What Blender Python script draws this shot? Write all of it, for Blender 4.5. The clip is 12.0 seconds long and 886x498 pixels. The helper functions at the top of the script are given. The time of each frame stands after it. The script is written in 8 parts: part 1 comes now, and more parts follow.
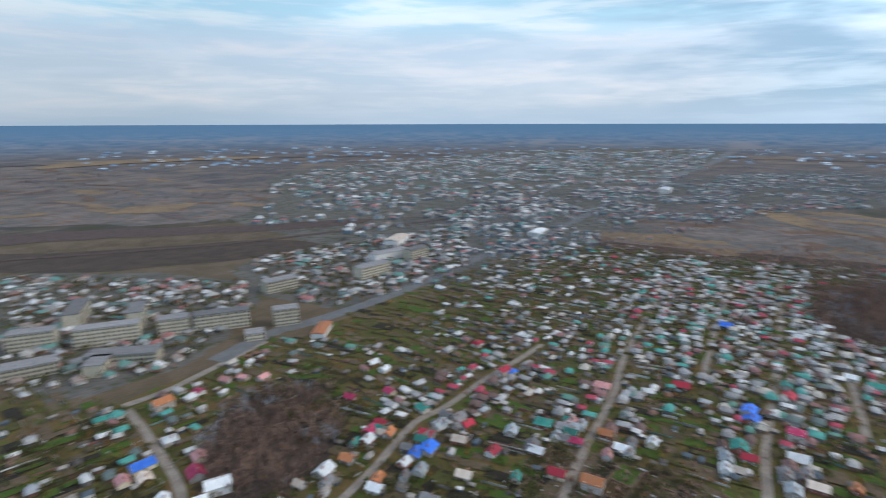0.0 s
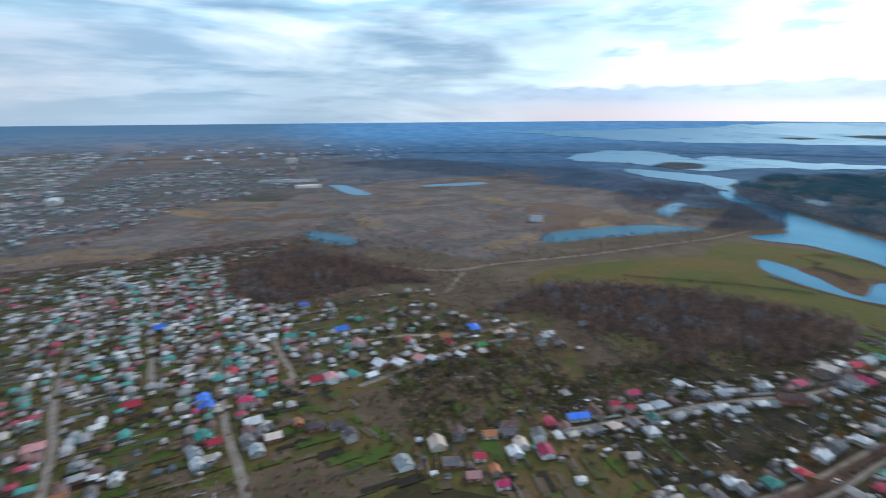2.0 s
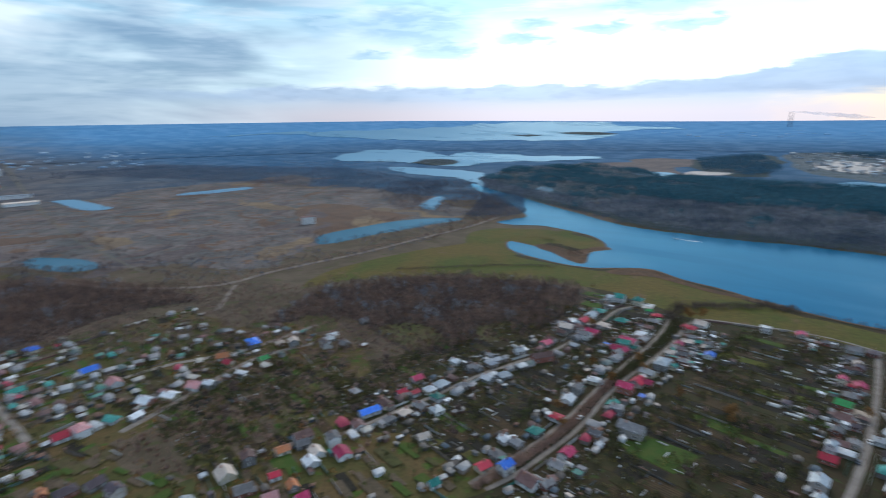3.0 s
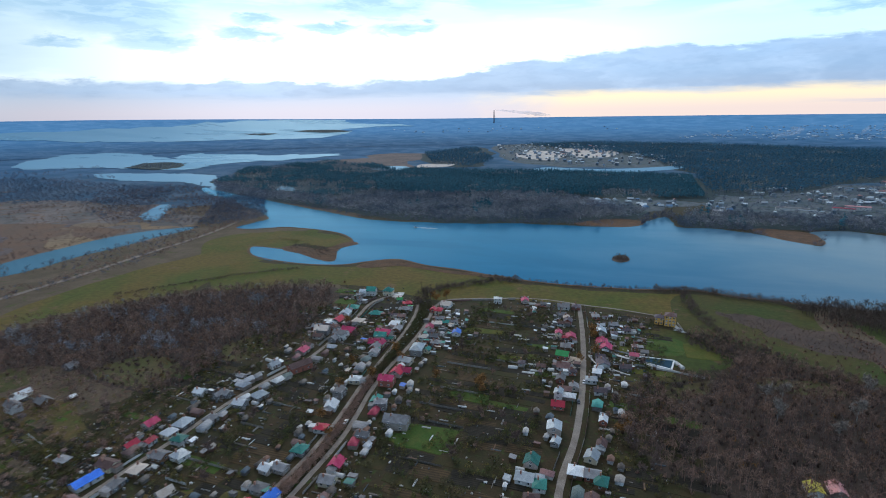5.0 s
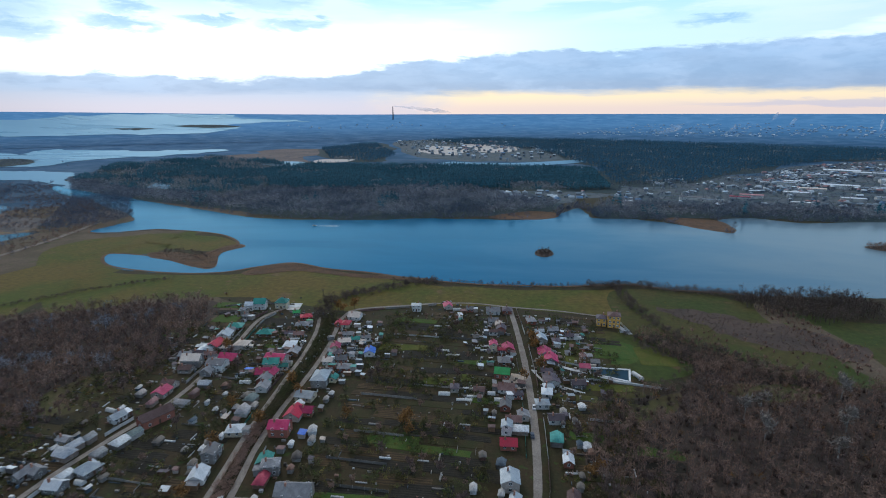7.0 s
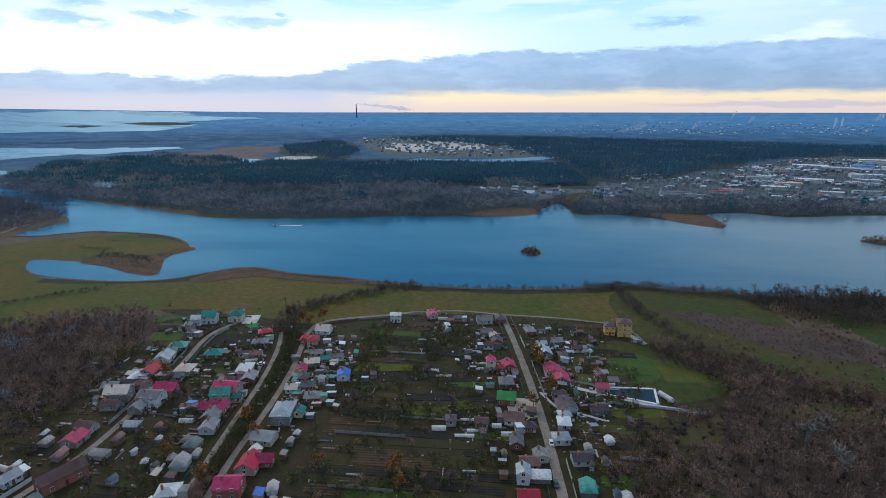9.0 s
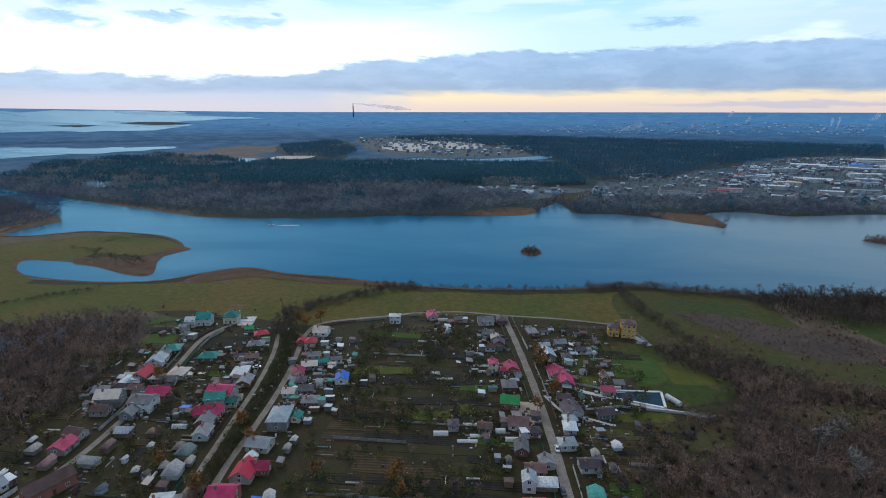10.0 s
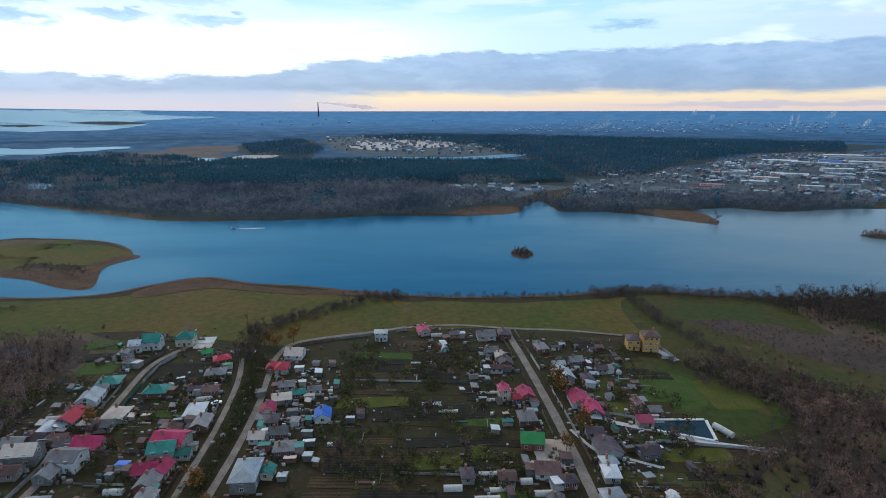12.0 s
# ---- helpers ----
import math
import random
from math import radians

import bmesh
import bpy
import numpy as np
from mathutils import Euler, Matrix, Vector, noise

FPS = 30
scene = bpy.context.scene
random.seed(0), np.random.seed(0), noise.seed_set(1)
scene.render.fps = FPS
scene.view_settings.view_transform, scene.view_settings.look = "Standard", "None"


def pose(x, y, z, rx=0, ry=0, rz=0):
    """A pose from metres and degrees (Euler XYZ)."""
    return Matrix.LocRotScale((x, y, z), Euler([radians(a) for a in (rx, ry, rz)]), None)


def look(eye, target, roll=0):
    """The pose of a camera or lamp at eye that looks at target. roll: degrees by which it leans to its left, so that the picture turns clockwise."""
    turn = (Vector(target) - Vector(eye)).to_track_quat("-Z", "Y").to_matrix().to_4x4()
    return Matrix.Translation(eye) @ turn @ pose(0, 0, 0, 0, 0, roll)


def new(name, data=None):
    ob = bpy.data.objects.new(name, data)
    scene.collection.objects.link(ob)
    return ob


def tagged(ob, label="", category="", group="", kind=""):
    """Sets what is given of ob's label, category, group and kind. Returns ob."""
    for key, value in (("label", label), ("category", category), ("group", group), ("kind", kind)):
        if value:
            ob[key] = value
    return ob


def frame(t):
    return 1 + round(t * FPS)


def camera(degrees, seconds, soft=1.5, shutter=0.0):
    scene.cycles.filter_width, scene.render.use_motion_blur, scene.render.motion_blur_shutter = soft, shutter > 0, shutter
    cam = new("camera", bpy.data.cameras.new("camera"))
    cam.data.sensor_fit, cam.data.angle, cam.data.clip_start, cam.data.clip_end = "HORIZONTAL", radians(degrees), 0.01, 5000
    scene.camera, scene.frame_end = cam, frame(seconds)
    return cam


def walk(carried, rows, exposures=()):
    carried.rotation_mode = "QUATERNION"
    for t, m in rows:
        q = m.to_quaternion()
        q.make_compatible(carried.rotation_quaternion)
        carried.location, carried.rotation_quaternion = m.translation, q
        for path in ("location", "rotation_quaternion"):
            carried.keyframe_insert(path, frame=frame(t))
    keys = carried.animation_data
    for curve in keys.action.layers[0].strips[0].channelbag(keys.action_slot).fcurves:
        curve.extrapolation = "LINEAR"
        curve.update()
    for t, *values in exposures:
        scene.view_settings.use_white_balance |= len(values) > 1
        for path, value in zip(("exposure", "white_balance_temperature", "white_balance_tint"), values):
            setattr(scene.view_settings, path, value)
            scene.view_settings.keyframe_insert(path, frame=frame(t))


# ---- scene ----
# ---- camera and its flight ----
cam = camera(78.85, 12.0, soft=0.95, shutter=0.55)
# seconds, place, tilt, lean, heading
PATH = [
    (0.0, 73.27, -185.59, 165.62, 76.78, 0.15, 127.86),
    (0.5, 72.57, -186.91, 165.33, 76.78, 0.26, 113.41),
    (1.0, 71.91, -187.50, 165.25, 76.76, 0.41, 99.09),
    (1.5, 70.06, -187.45, 165.07, 76.68, 0.59, 84.09),
    (2.0, 69.10, -186.61, 164.90, 76.60, 0.47, 69.36),
    (2.5, 70.06, -187.15, 165.84, 76.49, 0.62, 55.28),
    (3.0, 69.64, -186.63, 165.97, 76.39, 0.73, 45.11),
    (3.5, 68.55, -185.38, 165.64, 76.26, 0.80, 31.56),
    (3.7, 68.47, -185.13, 165.74, 76.22, 0.81, 28.42),
    (3.9, 68.38, -184.89, 165.85, 76.19, 0.81, 25.85),
    (4.1, 68.30, -184.65, 165.95, 76.15, 0.82, 23.71),
    (4.3, 68.21, -184.41, 166.06, 76.12, 0.82, 21.97),
    (4.4, 68.17, -184.29, 166.11, 76.10, 0.82, 21.23),
    (4.5, 68.13, -184.17, 166.16, 76.08, 0.83, 20.58),
    (4.6, 68.08, -184.05, 166.21, 76.07, 0.83, 20.01),
    (4.7, 67.02, -181.23, 165.45, 76.02, 0.83, 19.50),
    (4.8, 65.71, -177.74, 164.49, 75.97, 0.83, 19.07),
    (4.9, 64.40, -174.25, 163.52, 75.92, 0.83, 18.69),
    (5.0, 63.09, -170.77, 162.56, 75.86, 0.83, 18.22),
    (5.1, 61.77, -167.28, 161.59, 75.81, 0.83, 17.80),
    (5.2, 60.46, -163.79, 160.63, 75.75, 0.85, 17.48),
    (5.3, 59.15, -160.30, 159.66, 75.71, 0.86, 17.16),
    (5.4, 57.84, -156.81, 158.70, 75.68, 0.87, 17.06),
    (5.5, 56.52, -153.32, 157.73, 75.65, 0.85, 16.85),
    (5.6, 55.21, -149.84, 156.77, 75.61, 0.84, 16.89),
    (5.7, 53.87, -146.37, 155.77, 76.01, 0.49, 9.89),
    (5.8, 52.55, -142.89, 154.77, 75.98, 0.45, 9.70),
    (5.9, 51.25, -139.40, 153.79, 75.96, 0.45, 9.74),
    (6.0, 49.97, -135.90, 152.82, 75.92, 0.42, 9.62),
    (6.1, 48.68, -132.41, 151.86, 75.91, 0.44, 9.56),
    (6.2, 47.38, -128.91, 150.89, 75.89, 0.40, 9.35),
    (6.3, 46.08, -125.42, 149.91, 75.87, 0.40, 9.24),
    (6.4, 44.77, -121.94, 148.94, 75.85, 0.39, 9.07),
    (6.5, 43.45, -118.45, 147.97, 75.83, 0.37, 8.89),
    (6.6, 42.12, -114.98, 147.00, 75.80, 0.32, 8.65),
    (6.7, 40.78, -111.50, 146.03, 75.77, 0.28, 8.41),
    (6.8, 39.43, -108.02, 145.06, 75.74, 0.24, 8.17),
    (6.9, 38.06, -104.56, 144.10, 75.70, 0.20, 7.93),
    (7.0, 36.67, -101.09, 143.15, 75.67, 0.15, 7.68),
    (7.1, 35.39, -97.58, 142.22, 75.62, 0.14, 7.45),
    (7.2, 34.21, -94.24, 141.35, 75.61, 0.13, 7.24),
    (7.3, 33.29, -91.57, 140.66, 75.61, 0.12, 7.04),
    (7.6, 30.50, -83.56, 138.59, 75.61, 0.11, 6.45),
    (8.0, 26.79, -72.88, 135.82, 75.61, 0.08, 5.67),
    (8.4, 23.08, -62.20, 133.06, 75.61, 0.06, 4.88),
    (8.8, 19.37, -51.52, 130.30, 75.61, 0.04, 4.09),
    (9, 18.49, -50.51, 129.95, 75.65, -0.01, 3.89),
    (9.5, 17.42, -47.44, 129.20, 75.65, -0.02, 3.75),
    (10.0, 15.98, -43.87, 128.06, 75.65, -0.03, 3.55),
    (10.1, 15.78, -43.28, 127.91, 75.65, -0.02, 3.52),
    (10.2, 15.01, -41.21, 127.48, 75.63, -0.03, 3.44),
    (10.3, 13.68, -37.67, 126.77, 75.58, -0.05, 3.31),
    (10.4, 12.35, -34.13, 126.06, 75.52, -0.08, 3.17),
    (10.5, 11.01, -30.59, 125.35, 75.40, -0.18, 3.03),
    (10.6, 9.58, -27.08, 124.67, 76.05, 0.19, 1.82),
    (10.7, 8.17, -23.56, 123.99, 76.01, 0.21, 1.71),
    (10.8, 6.79, -20.04, 123.30, 75.97, 0.21, 1.54),
    (10.9, 5.45, -16.50, 122.61, 75.92, 0.20, 1.32),
    (11.0, 4.14, -12.94, 121.91, 75.87, 0.18, 1.10),
    (11.1, 2.87, -9.38, 121.18, 75.82, 0.14, 0.87),
    (11.2, 1.65, -5.82, 120.39, 75.69, 0.03, 0.65),
    (11.5, 0.83, -2.90, 119.58, 75.68, 0.01, 0.30),
    (12.0, -0.00, 0.00, 119.00, 75.68, 0.05, 0.00),
]

walk(cam, [(t, pose(x, y, z, tilt, lean, turn)) for t, x, y, z, tilt, lean, turn in PATH],
     exposures=[(0.0, 0.62, 6450, 10), (1.5, 0.58, 6300, 9), (3.0, 0.33, 6050, 8), (5.5, 0.20, 6000, 8), (7.0, 0.10, 6000, 8), (9.0, 0.04, 6000, 8), (12.0, 0.02, 6050, 8)])

# ---- sky, sun ----
SUN_AZ, SUN_EL = 31.0, 34.0          # heading to the left of +y, height, degrees


class Tree:
    """Short ways to add nodes to one node tree."""

    def __init__(self, tree):
        self.t = tree

    def put(self, socket, value):
        if hasattr(value, "is_output"):
            self.t.links.new(value, socket)
        elif value is not None:
            socket.default_value = value

    def math(self, op, a, b=None, c=None):
        n = self.t.nodes.new("ShaderNodeMath")
        n.operation = op
        for s, v in zip(n.inputs, (a, b, c)):
            self.put(s, v)
        return n.outputs[0]

    def step(self, v, lo, hi, out_lo=0.0, out_hi=1.0):
        n = self.t.nodes.new("ShaderNodeMapRange")
        n.interpolation_type = "SMOOTHSTEP"
        for s, x in zip(n.inputs, (v, lo, hi, out_lo, out_hi)):
            self.put(s, x)
        return n.outputs[0]

    def mix(self, f, a, b, kind="MIX"):
        n = self.t.nodes.new("ShaderNodeMix")
        n.data_type, n.blend_type = "RGBA", kind
        self.put(n.inputs[0], f)
        for s, v in ((n.inputs[6], a), (n.inputs[7], b)):
            self.put(s, (*v, 1.0) if isinstance(v, tuple) and len(v) == 3 else v)
        return n.outputs[2]

    def noise(self, vec, scale, detail=4.0, rough=0.55, distort=0.0):
        n = self.t.nodes.new("ShaderNodeTexNoise")
        self.put(n.inputs["Vector"], vec)
        n.inputs["Scale"].default_value, n.inputs["Detail"].default_value = scale, detail
        n.inputs["Roughness"].default_value, n.inputs["Distortion"].default_value = rough, distort
        return n.outputs[0]

    def stretch(self, vec, scale, shift=(0, 0, 0), turn=0.0):
        n = self.t.nodes.new("ShaderNodeMapping")
        self.put(n.inputs["Vector"], vec)
        n.inputs["Scale"].default_value, n.inputs["Location"].default_value = scale, shift
        n.inputs["Rotation"].default_value = (0, 0, turn)
        return n.outputs[0]


def make_sky():
    world = bpy.data.worlds.new("overcast_evening_sky")
    scene.world = world
    world.use_nodes = True
    t = world.node_tree
    t.nodes.clear()
    k = Tree(t)
    way = t.nodes.new("ShaderNodeTexCoord").outputs["Generated"]
    sep = t.nodes.new("ShaderNodeSeparateXYZ")
    t.links.new(way, sep.inputs[0])
    x, y, z = sep.outputs
    el = k.math("MULTIPLY", k.math("ARCSINE", z), 57.2958)
    az = k.math("MULTIPLY", k.math("ARCTAN2", k.math("MULTIPLY", x, -1.0), y), 57.2958)
    n_big = k.noise(k.stretch(way, (1, 1, 5.0)), 2.6, 5, 0.52, 0.35)
    n_mid = k.noise(k.stretch(way, (1, 1, 8.0), (3.1, 0.4, 0)), 5.0, 6, 0.58, 0.3)
    n_edge = k.noise(k.stretch(way, (1, 1, 3.0), (0.7, 1.9, 0)), 9.0, 6, 0.6, 0.2)
    n_fine = k.noise(k.stretch(way, (1, 1, 4.0), (2.7, 0.3, 0)), 22.0, 5, 0.6, 0.3)
    # thin high cloud, brighter round the hidden sun
    base = k.mix(k.step(el, 0, 9), (0.50, 0.58, 0.70), (0.56, 0.68, 0.82))
    # unseen upper sky: blue added to colour the water, neutral zenith to light land
    upper = k.mix(k.step(n_mid, 0.4, 0.65), (0.20, 0.38, 0.66), (0.27, 0.44, 0.70))
    zenith = k.mix(k.step(n_mid, 0.4, 0.65), (0.56, 0.55, 0.54), (0.74, 0.72, 0.70))
    upper = k.mix(k.step(el, 34, 50), upper, zenith)
    base = k.mix(k.step(n_mid, 0.40, 0.70, 0.0, 0.7), base, (0.74, 0.73, 0.79))
    off = k.math("ABSOLUTE", k.math("SUBTRACT", az, SUN_AZ - 6))
    glow = k.math("MULTIPLY", k.step(off, 36, 16), k.step(k.math("ADD", el, k.math("MULTIPLY", k.math("SUBTRACT", n_mid, 0.5), 5.0)), 10.5, 6.5))
    base = k.mix(k.step(off, 80, 35, 0.0, 0.85), base, (0.66, 0.87, 0.97))
    base = k.mix(k.step(el, 7.0, 10.5, 0.0, 0.85), base, k.mix(k.step(n_mid, 0.42, 0.62), (0.44, 0.74, 0.92), (0.72, 0.88, 0.95)))
    base = k.mix(glow, base, (0.98, 1.06, 1.10))
    # ragged blue-grey cloud away from the sun
    rag = k.step(n_big, 0.37, 0.57)
    rag = k.math("MULTIPLY", rag, k.math("MULTIPLY", k.step(az, 50, 66), k.step(az, 125, 82, 0.25, 1.0)))
    base = k.mix(rag, base, k.mix(k.step(n_mid, 0.38, 0.66), (0.20, 0.34, 0.50), (0.40, 0.54, 0.69)))
    gap = k.math("MULTIPLY", k.step(n_big, 0.41, 0.33), k.step(off, 80, 50, 0.0, 0.9))
    base = k.mix(gap, base, (0.92, 1.02, 1.08))
    # single small clouds in the bright part: heading, height, half width and half height in degrees
    wob_a = k.math("MULTIPLY", k.math("SUBTRACT", n_edge, 0.5), 7.0)
    wob_e = k.math("MULTIPLY", k.math("SUBTRACT", n_fine, 0.5), 2.6)
    for c_az, c_el, c_w, c_h in ((47.5, 8.8, 6.0, 1.9), (44.5, 6.6, 3.4, 0.8), (52.0, 6.2, 2.2, 0.5), (37.0, 7.5, 3.0, 0.6), (36.0, 8.8, 2.4, 0.5), (22.0, 8.2, 2.6, 0.55), (29.0, 8.1, 2.4, 0.35), (-17.5, 7.9, 2.4, 0.55), (57.0, 9.0, 3.0, 0.9), (25.0, 10.2, 4.5, 0.8)):
        da = k.math("DIVIDE", k.math("SUBTRACT", k.math("ADD", az, wob_a), c_az), c_w)
        de = k.math("DIVIDE", k.math("SUBTRACT", k.math("ADD", el, wob_e), c_el), c_h)
        near = k.math("ADD", k.math("MULTIPLY", da, da), k.math("MULTIPLY", de, de))
        base = k.mix(k.step(near, 1.9, 0.0, 0.0, 0.9), base, k.mix(k.step(n_fine, 0.4, 0.6), (0.30, 0.52, 0.72), (0.46, 0.67, 0.84)))
    base = k.mix(k.step(el, 12, 24), base, upper)
    # strip of clear evening sky under the cloud bank: lilac and rose towards the lakes, peach over the town
    rose = k.mix(k.step(el, 0.2, 2.4), (0.55, 0.55, 0.67), (0.40, 0.52, 0.71))
    peach = k.mix(k.step(el, 0.1, 1.6), (0.78, 0.62, 0.56), (0.94, 0.75, 0.50))
    warm = k.mix(k.step(k.math("ADD", az, k.math("MULTIPLY", k.math("SUBTRACT", n_edge, 0.5), 14.0)), 17, 4), rose, peach)
    low = k.math("MULTIPLY", k.step(k.math("ADD", el, k.math("MULTIPLY", k.math("SUBTRACT", n_mid, 0.5), 2.0)), 3.4, 2.2), k.step(az, 80, 52))
    base = k.mix(low, base, warm)
    # long bank of cloud, rising to the right, frayed at its foot
    top = k.step(az, 30, -6, 3.2, 6.0)
    top = k.math("ADD", top, k.math("ADD", k.math("MULTIPLY", k.math("SUBTRACT", n_edge, 0.5), 2.6), k.math("MULTIPLY", k.math("SUBTRACT", n_fine, 0.5), 1.2)))
    foot = k.math("ADD", el, k.math("MULTIPLY", k.math("SUBTRACT", n_mid, 0.5), 2.2))
    bank = k.math("MULTIPLY", k.step(k.math("SUBTRACT", top, el), 0.0, 0.5), k.step(foot, 1.4, 2.3))
    bank = k.math("MULTIPLY", bank, k.step(az, 85, 58))
    body = k.mix(k.step(k.math("SUBTRACT", top, el), 0.0, 3.4), (0.34, 0.50, 0.74), (0.24, 0.37, 0.58))
    body = k.mix(k.step(n_edge, 0.42, 0.66, 0.0, 0.6), body, (0.42, 0.56, 0.78))
    body = k.mix(k.step(n_fine, 0.45, 0.65, 0.0, 0.35), body, (0.20, 0.33, 0.54))
    body = k.mix(k.step(n_big, 0.40, 0.62, 0.0, 0.4), body, (0.20, 0.31, 0.50))
    base = k.mix(k.math("MULTIPLY", bank, 0.94), base, body)
    # thin streak of cloud low over the town
    bar = k.math("MULTIPLY", k.step(k.math("ABSOLUTE", k.math("SUBTRACT", k.math("ADD", el, k.math("MULTIPLY", k.math("SUBTRACT", n_mid, 0.5), 2.4)), 0.7)), 0.35, 0.1), k.step(az, -12, -24, 0.0, 0.6))
    base = k.mix(bar, base, (0.46, 0.47, 0.62))
    # haze on the horizon away from the sun, and below it
    base = k.mix(k.math("MULTIPLY", k.step(el, 3.0, 0.3), k.step(az, 60, 95, 0.0, 0.75)), base, (0.36, 0.50, 0.66))
    air = t.nodes.new("ShaderNodeTexSky")
    air.sky_type, air.sun_disc = "NISHITA", False
    air.sun_elevation, air.sun_rotation = radians(SUN_EL), radians(-SUN_AZ)
    dim = k.math("MAXIMUM", k.math("MULTIPLY", k.step(az, 36, 58, 0.0, 0.26), k.step(az, 106, 82)), k.math("ADD", k.step(az, 70, 112, 0.0, 0.30), k.step(az, 125, 165, 0.0, 0.14)))
    base = k.mix(dim, base, (0.0, 0.0, 0.0))
    col = k.mix(0.012, base, air.outputs[0], "ADD")
    bg = t.nodes.new("ShaderNodeBackground")
    t.links.new(col, bg.inputs[0])
    bg.inputs[1].default_value = 1.0
    out = t.nodes.new("ShaderNodeOutputWorld")
    t.links.new(bg.outputs[0], out.inputs[0])


make_sky()
sun_data = bpy.data.lights.new("sun", "SUN")
sun_data.energy, sun_data.angle, sun_data.color = 1.0, radians(22), (1.0, 0.88, 0.72)
sun = new("sun", sun_data)
sa, se = radians(SUN_AZ), radians(SUN_EL)
sun.matrix_world = look((-math.sin(sa) * math.cos(se) * 900, math.cos(sa) * math.cos(se) * 900, math.sin(se) * 900), (0, 0, 0))
scene.view_settings.exposure = 0.0

# ---- materials ----
def mat(name, a, b, scale=0.5, fine=6.0, rough=0.9, bump=0.0, metal=0.0, spec=0.3, vary=0.0, island=0.0, ribs=0.0, world=False, third=None, spots=0.62, rows=0.0):
    """A worn surface: two colours in patches, finer grain over them, relief; vary and island shift the tone from thing to thing."""
    m = bpy.data.materials.new(name)
    m.use_nodes = True
    t = m.node_tree
    k = Tree(t)
    bsdf = t.nodes["Principled BSDF"]
    if world:
        vec = t.nodes.new("ShaderNodeNewGeometry").outputs["Position"]
    else:
        vec = t.nodes.new("ShaderNodeTexCoord").outputs["Object"]
    n1, n2 = k.noise(vec, scale, 5, 0.6, 0.4), k.noise(vec, fine, 4, 0.65)
    col = k.mix(k.step(n1, 0.36, 0.64), a, b)
    if third:
        col = k.mix(k.step(k.noise(vec, scale * 2.7, 4, 0.6), spots, spots + 0.08), col, third)
    col = k.mix(1.0, col, k.mix(k.step(n2, 0.25, 0.75), (0.72, 0.72, 0.72), (1.25, 1.25, 1.25)), "MULTIPLY")
    if rows:
        w = t.nodes.new("ShaderNodeTexWave")
        w.bands_direction = "Y"
        w.inputs["Scale"].default_value, w.inputs["Distortion"].default_value = rows, 1.5
        k.put(w.inputs["Vector"], vec)
        col = k.mix(1.0, col, k.mix(w.outputs[1], (0.66, 0.66, 0.64), (1.5, 1.46, 1.36)), "MULTIPLY")
    for share, socket in ((vary, "ob"), (island, "isl")):
        if share:
            rnd = t.nodes.new("ShaderNodeObjectInfo").outputs["Random"] if socket == "ob" else t.nodes.new("ShaderNodeNewGeometry").outputs["Random Per Island"]
            g = k.step(rnd, 0, 1, 1 - share, 1 + share)
            comb = t.nodes.new("ShaderNodeCombineColor")
            for s in comb.inputs:
                t.links.new(g, s)
            col = k.mix(1.0, col, comb.outputs[0], "MULTIPLY")
    t.links.new(col, bsdf.inputs["Base Color"])
    bsdf.inputs["Roughness"].default_value, bsdf.inputs["Metallic"].default_value = rough, metal
    bsdf.inputs["Specular IOR Level"].default_value = spec
    height = n2
    if ribs:
        w = t.nodes.new("ShaderNodeTexWave")
        w.inputs["Scale"].default_value = ribs
        k.put(w.inputs["Vector"], vec)
        height = k.math("ADD", w.outputs[1], k.math("MULTIPLY", n2, 0.3))
    if bump:
        bn = t.nodes.new("ShaderNodeBump")
        bn.inputs["Strength"].default_value, bn.inputs["Distance"].default_value = bump, 0.3
        t.links.new(height, bn.inputs["Height"])
        t.links.new(bn.outputs[0], bsdf.inputs["Normal"])
    return m


def pick(name, colours, rough=0.8, share_island=True):
    """Each loose piece of a joined mesh takes one of the colours."""
    m = bpy.data.materials.new(name)
    m.use_nodes = True
    t = m.node_tree
    k = Tree(t)
    rnd = t.nodes.new("ShaderNodeNewGeometry").outputs["Random Per Island"] if share_island else t.nodes.new("ShaderNodeObjectInfo").outputs["Random"]
    r = t.nodes.new("ShaderNodeValToRGB")
    r.color_ramp.interpolation = "CONSTANT"
    while len(r.color_ramp.elements) < len(colours):
        r.color_ramp.elements.new(0.5)
    for i, (e, c) in enumerate(zip(r.color_ramp.elements, colours)):
        e.position, e.color = i / len(colours), (*c, 1)
    t.links.new(rnd, r.inputs[0])
    vec = t.nodes.new("ShaderNodeNewGeometry").outputs["Position"]
    n = k.noise(vec, 1.3, 4, 0.6)
    col = k.mix(1.0, r.outputs[0], k.mix(k.step(n, 0.3, 0.7), (0.7, 0.7, 0.7), (1.2, 1.2, 1.2)), "MULTIPLY")
    t.links.new(col, t.nodes["Principled BSDF"].inputs["Base Color"])
    t.nodes["Principled BSDF"].inputs["Roughness"].default_value = rough
    return m


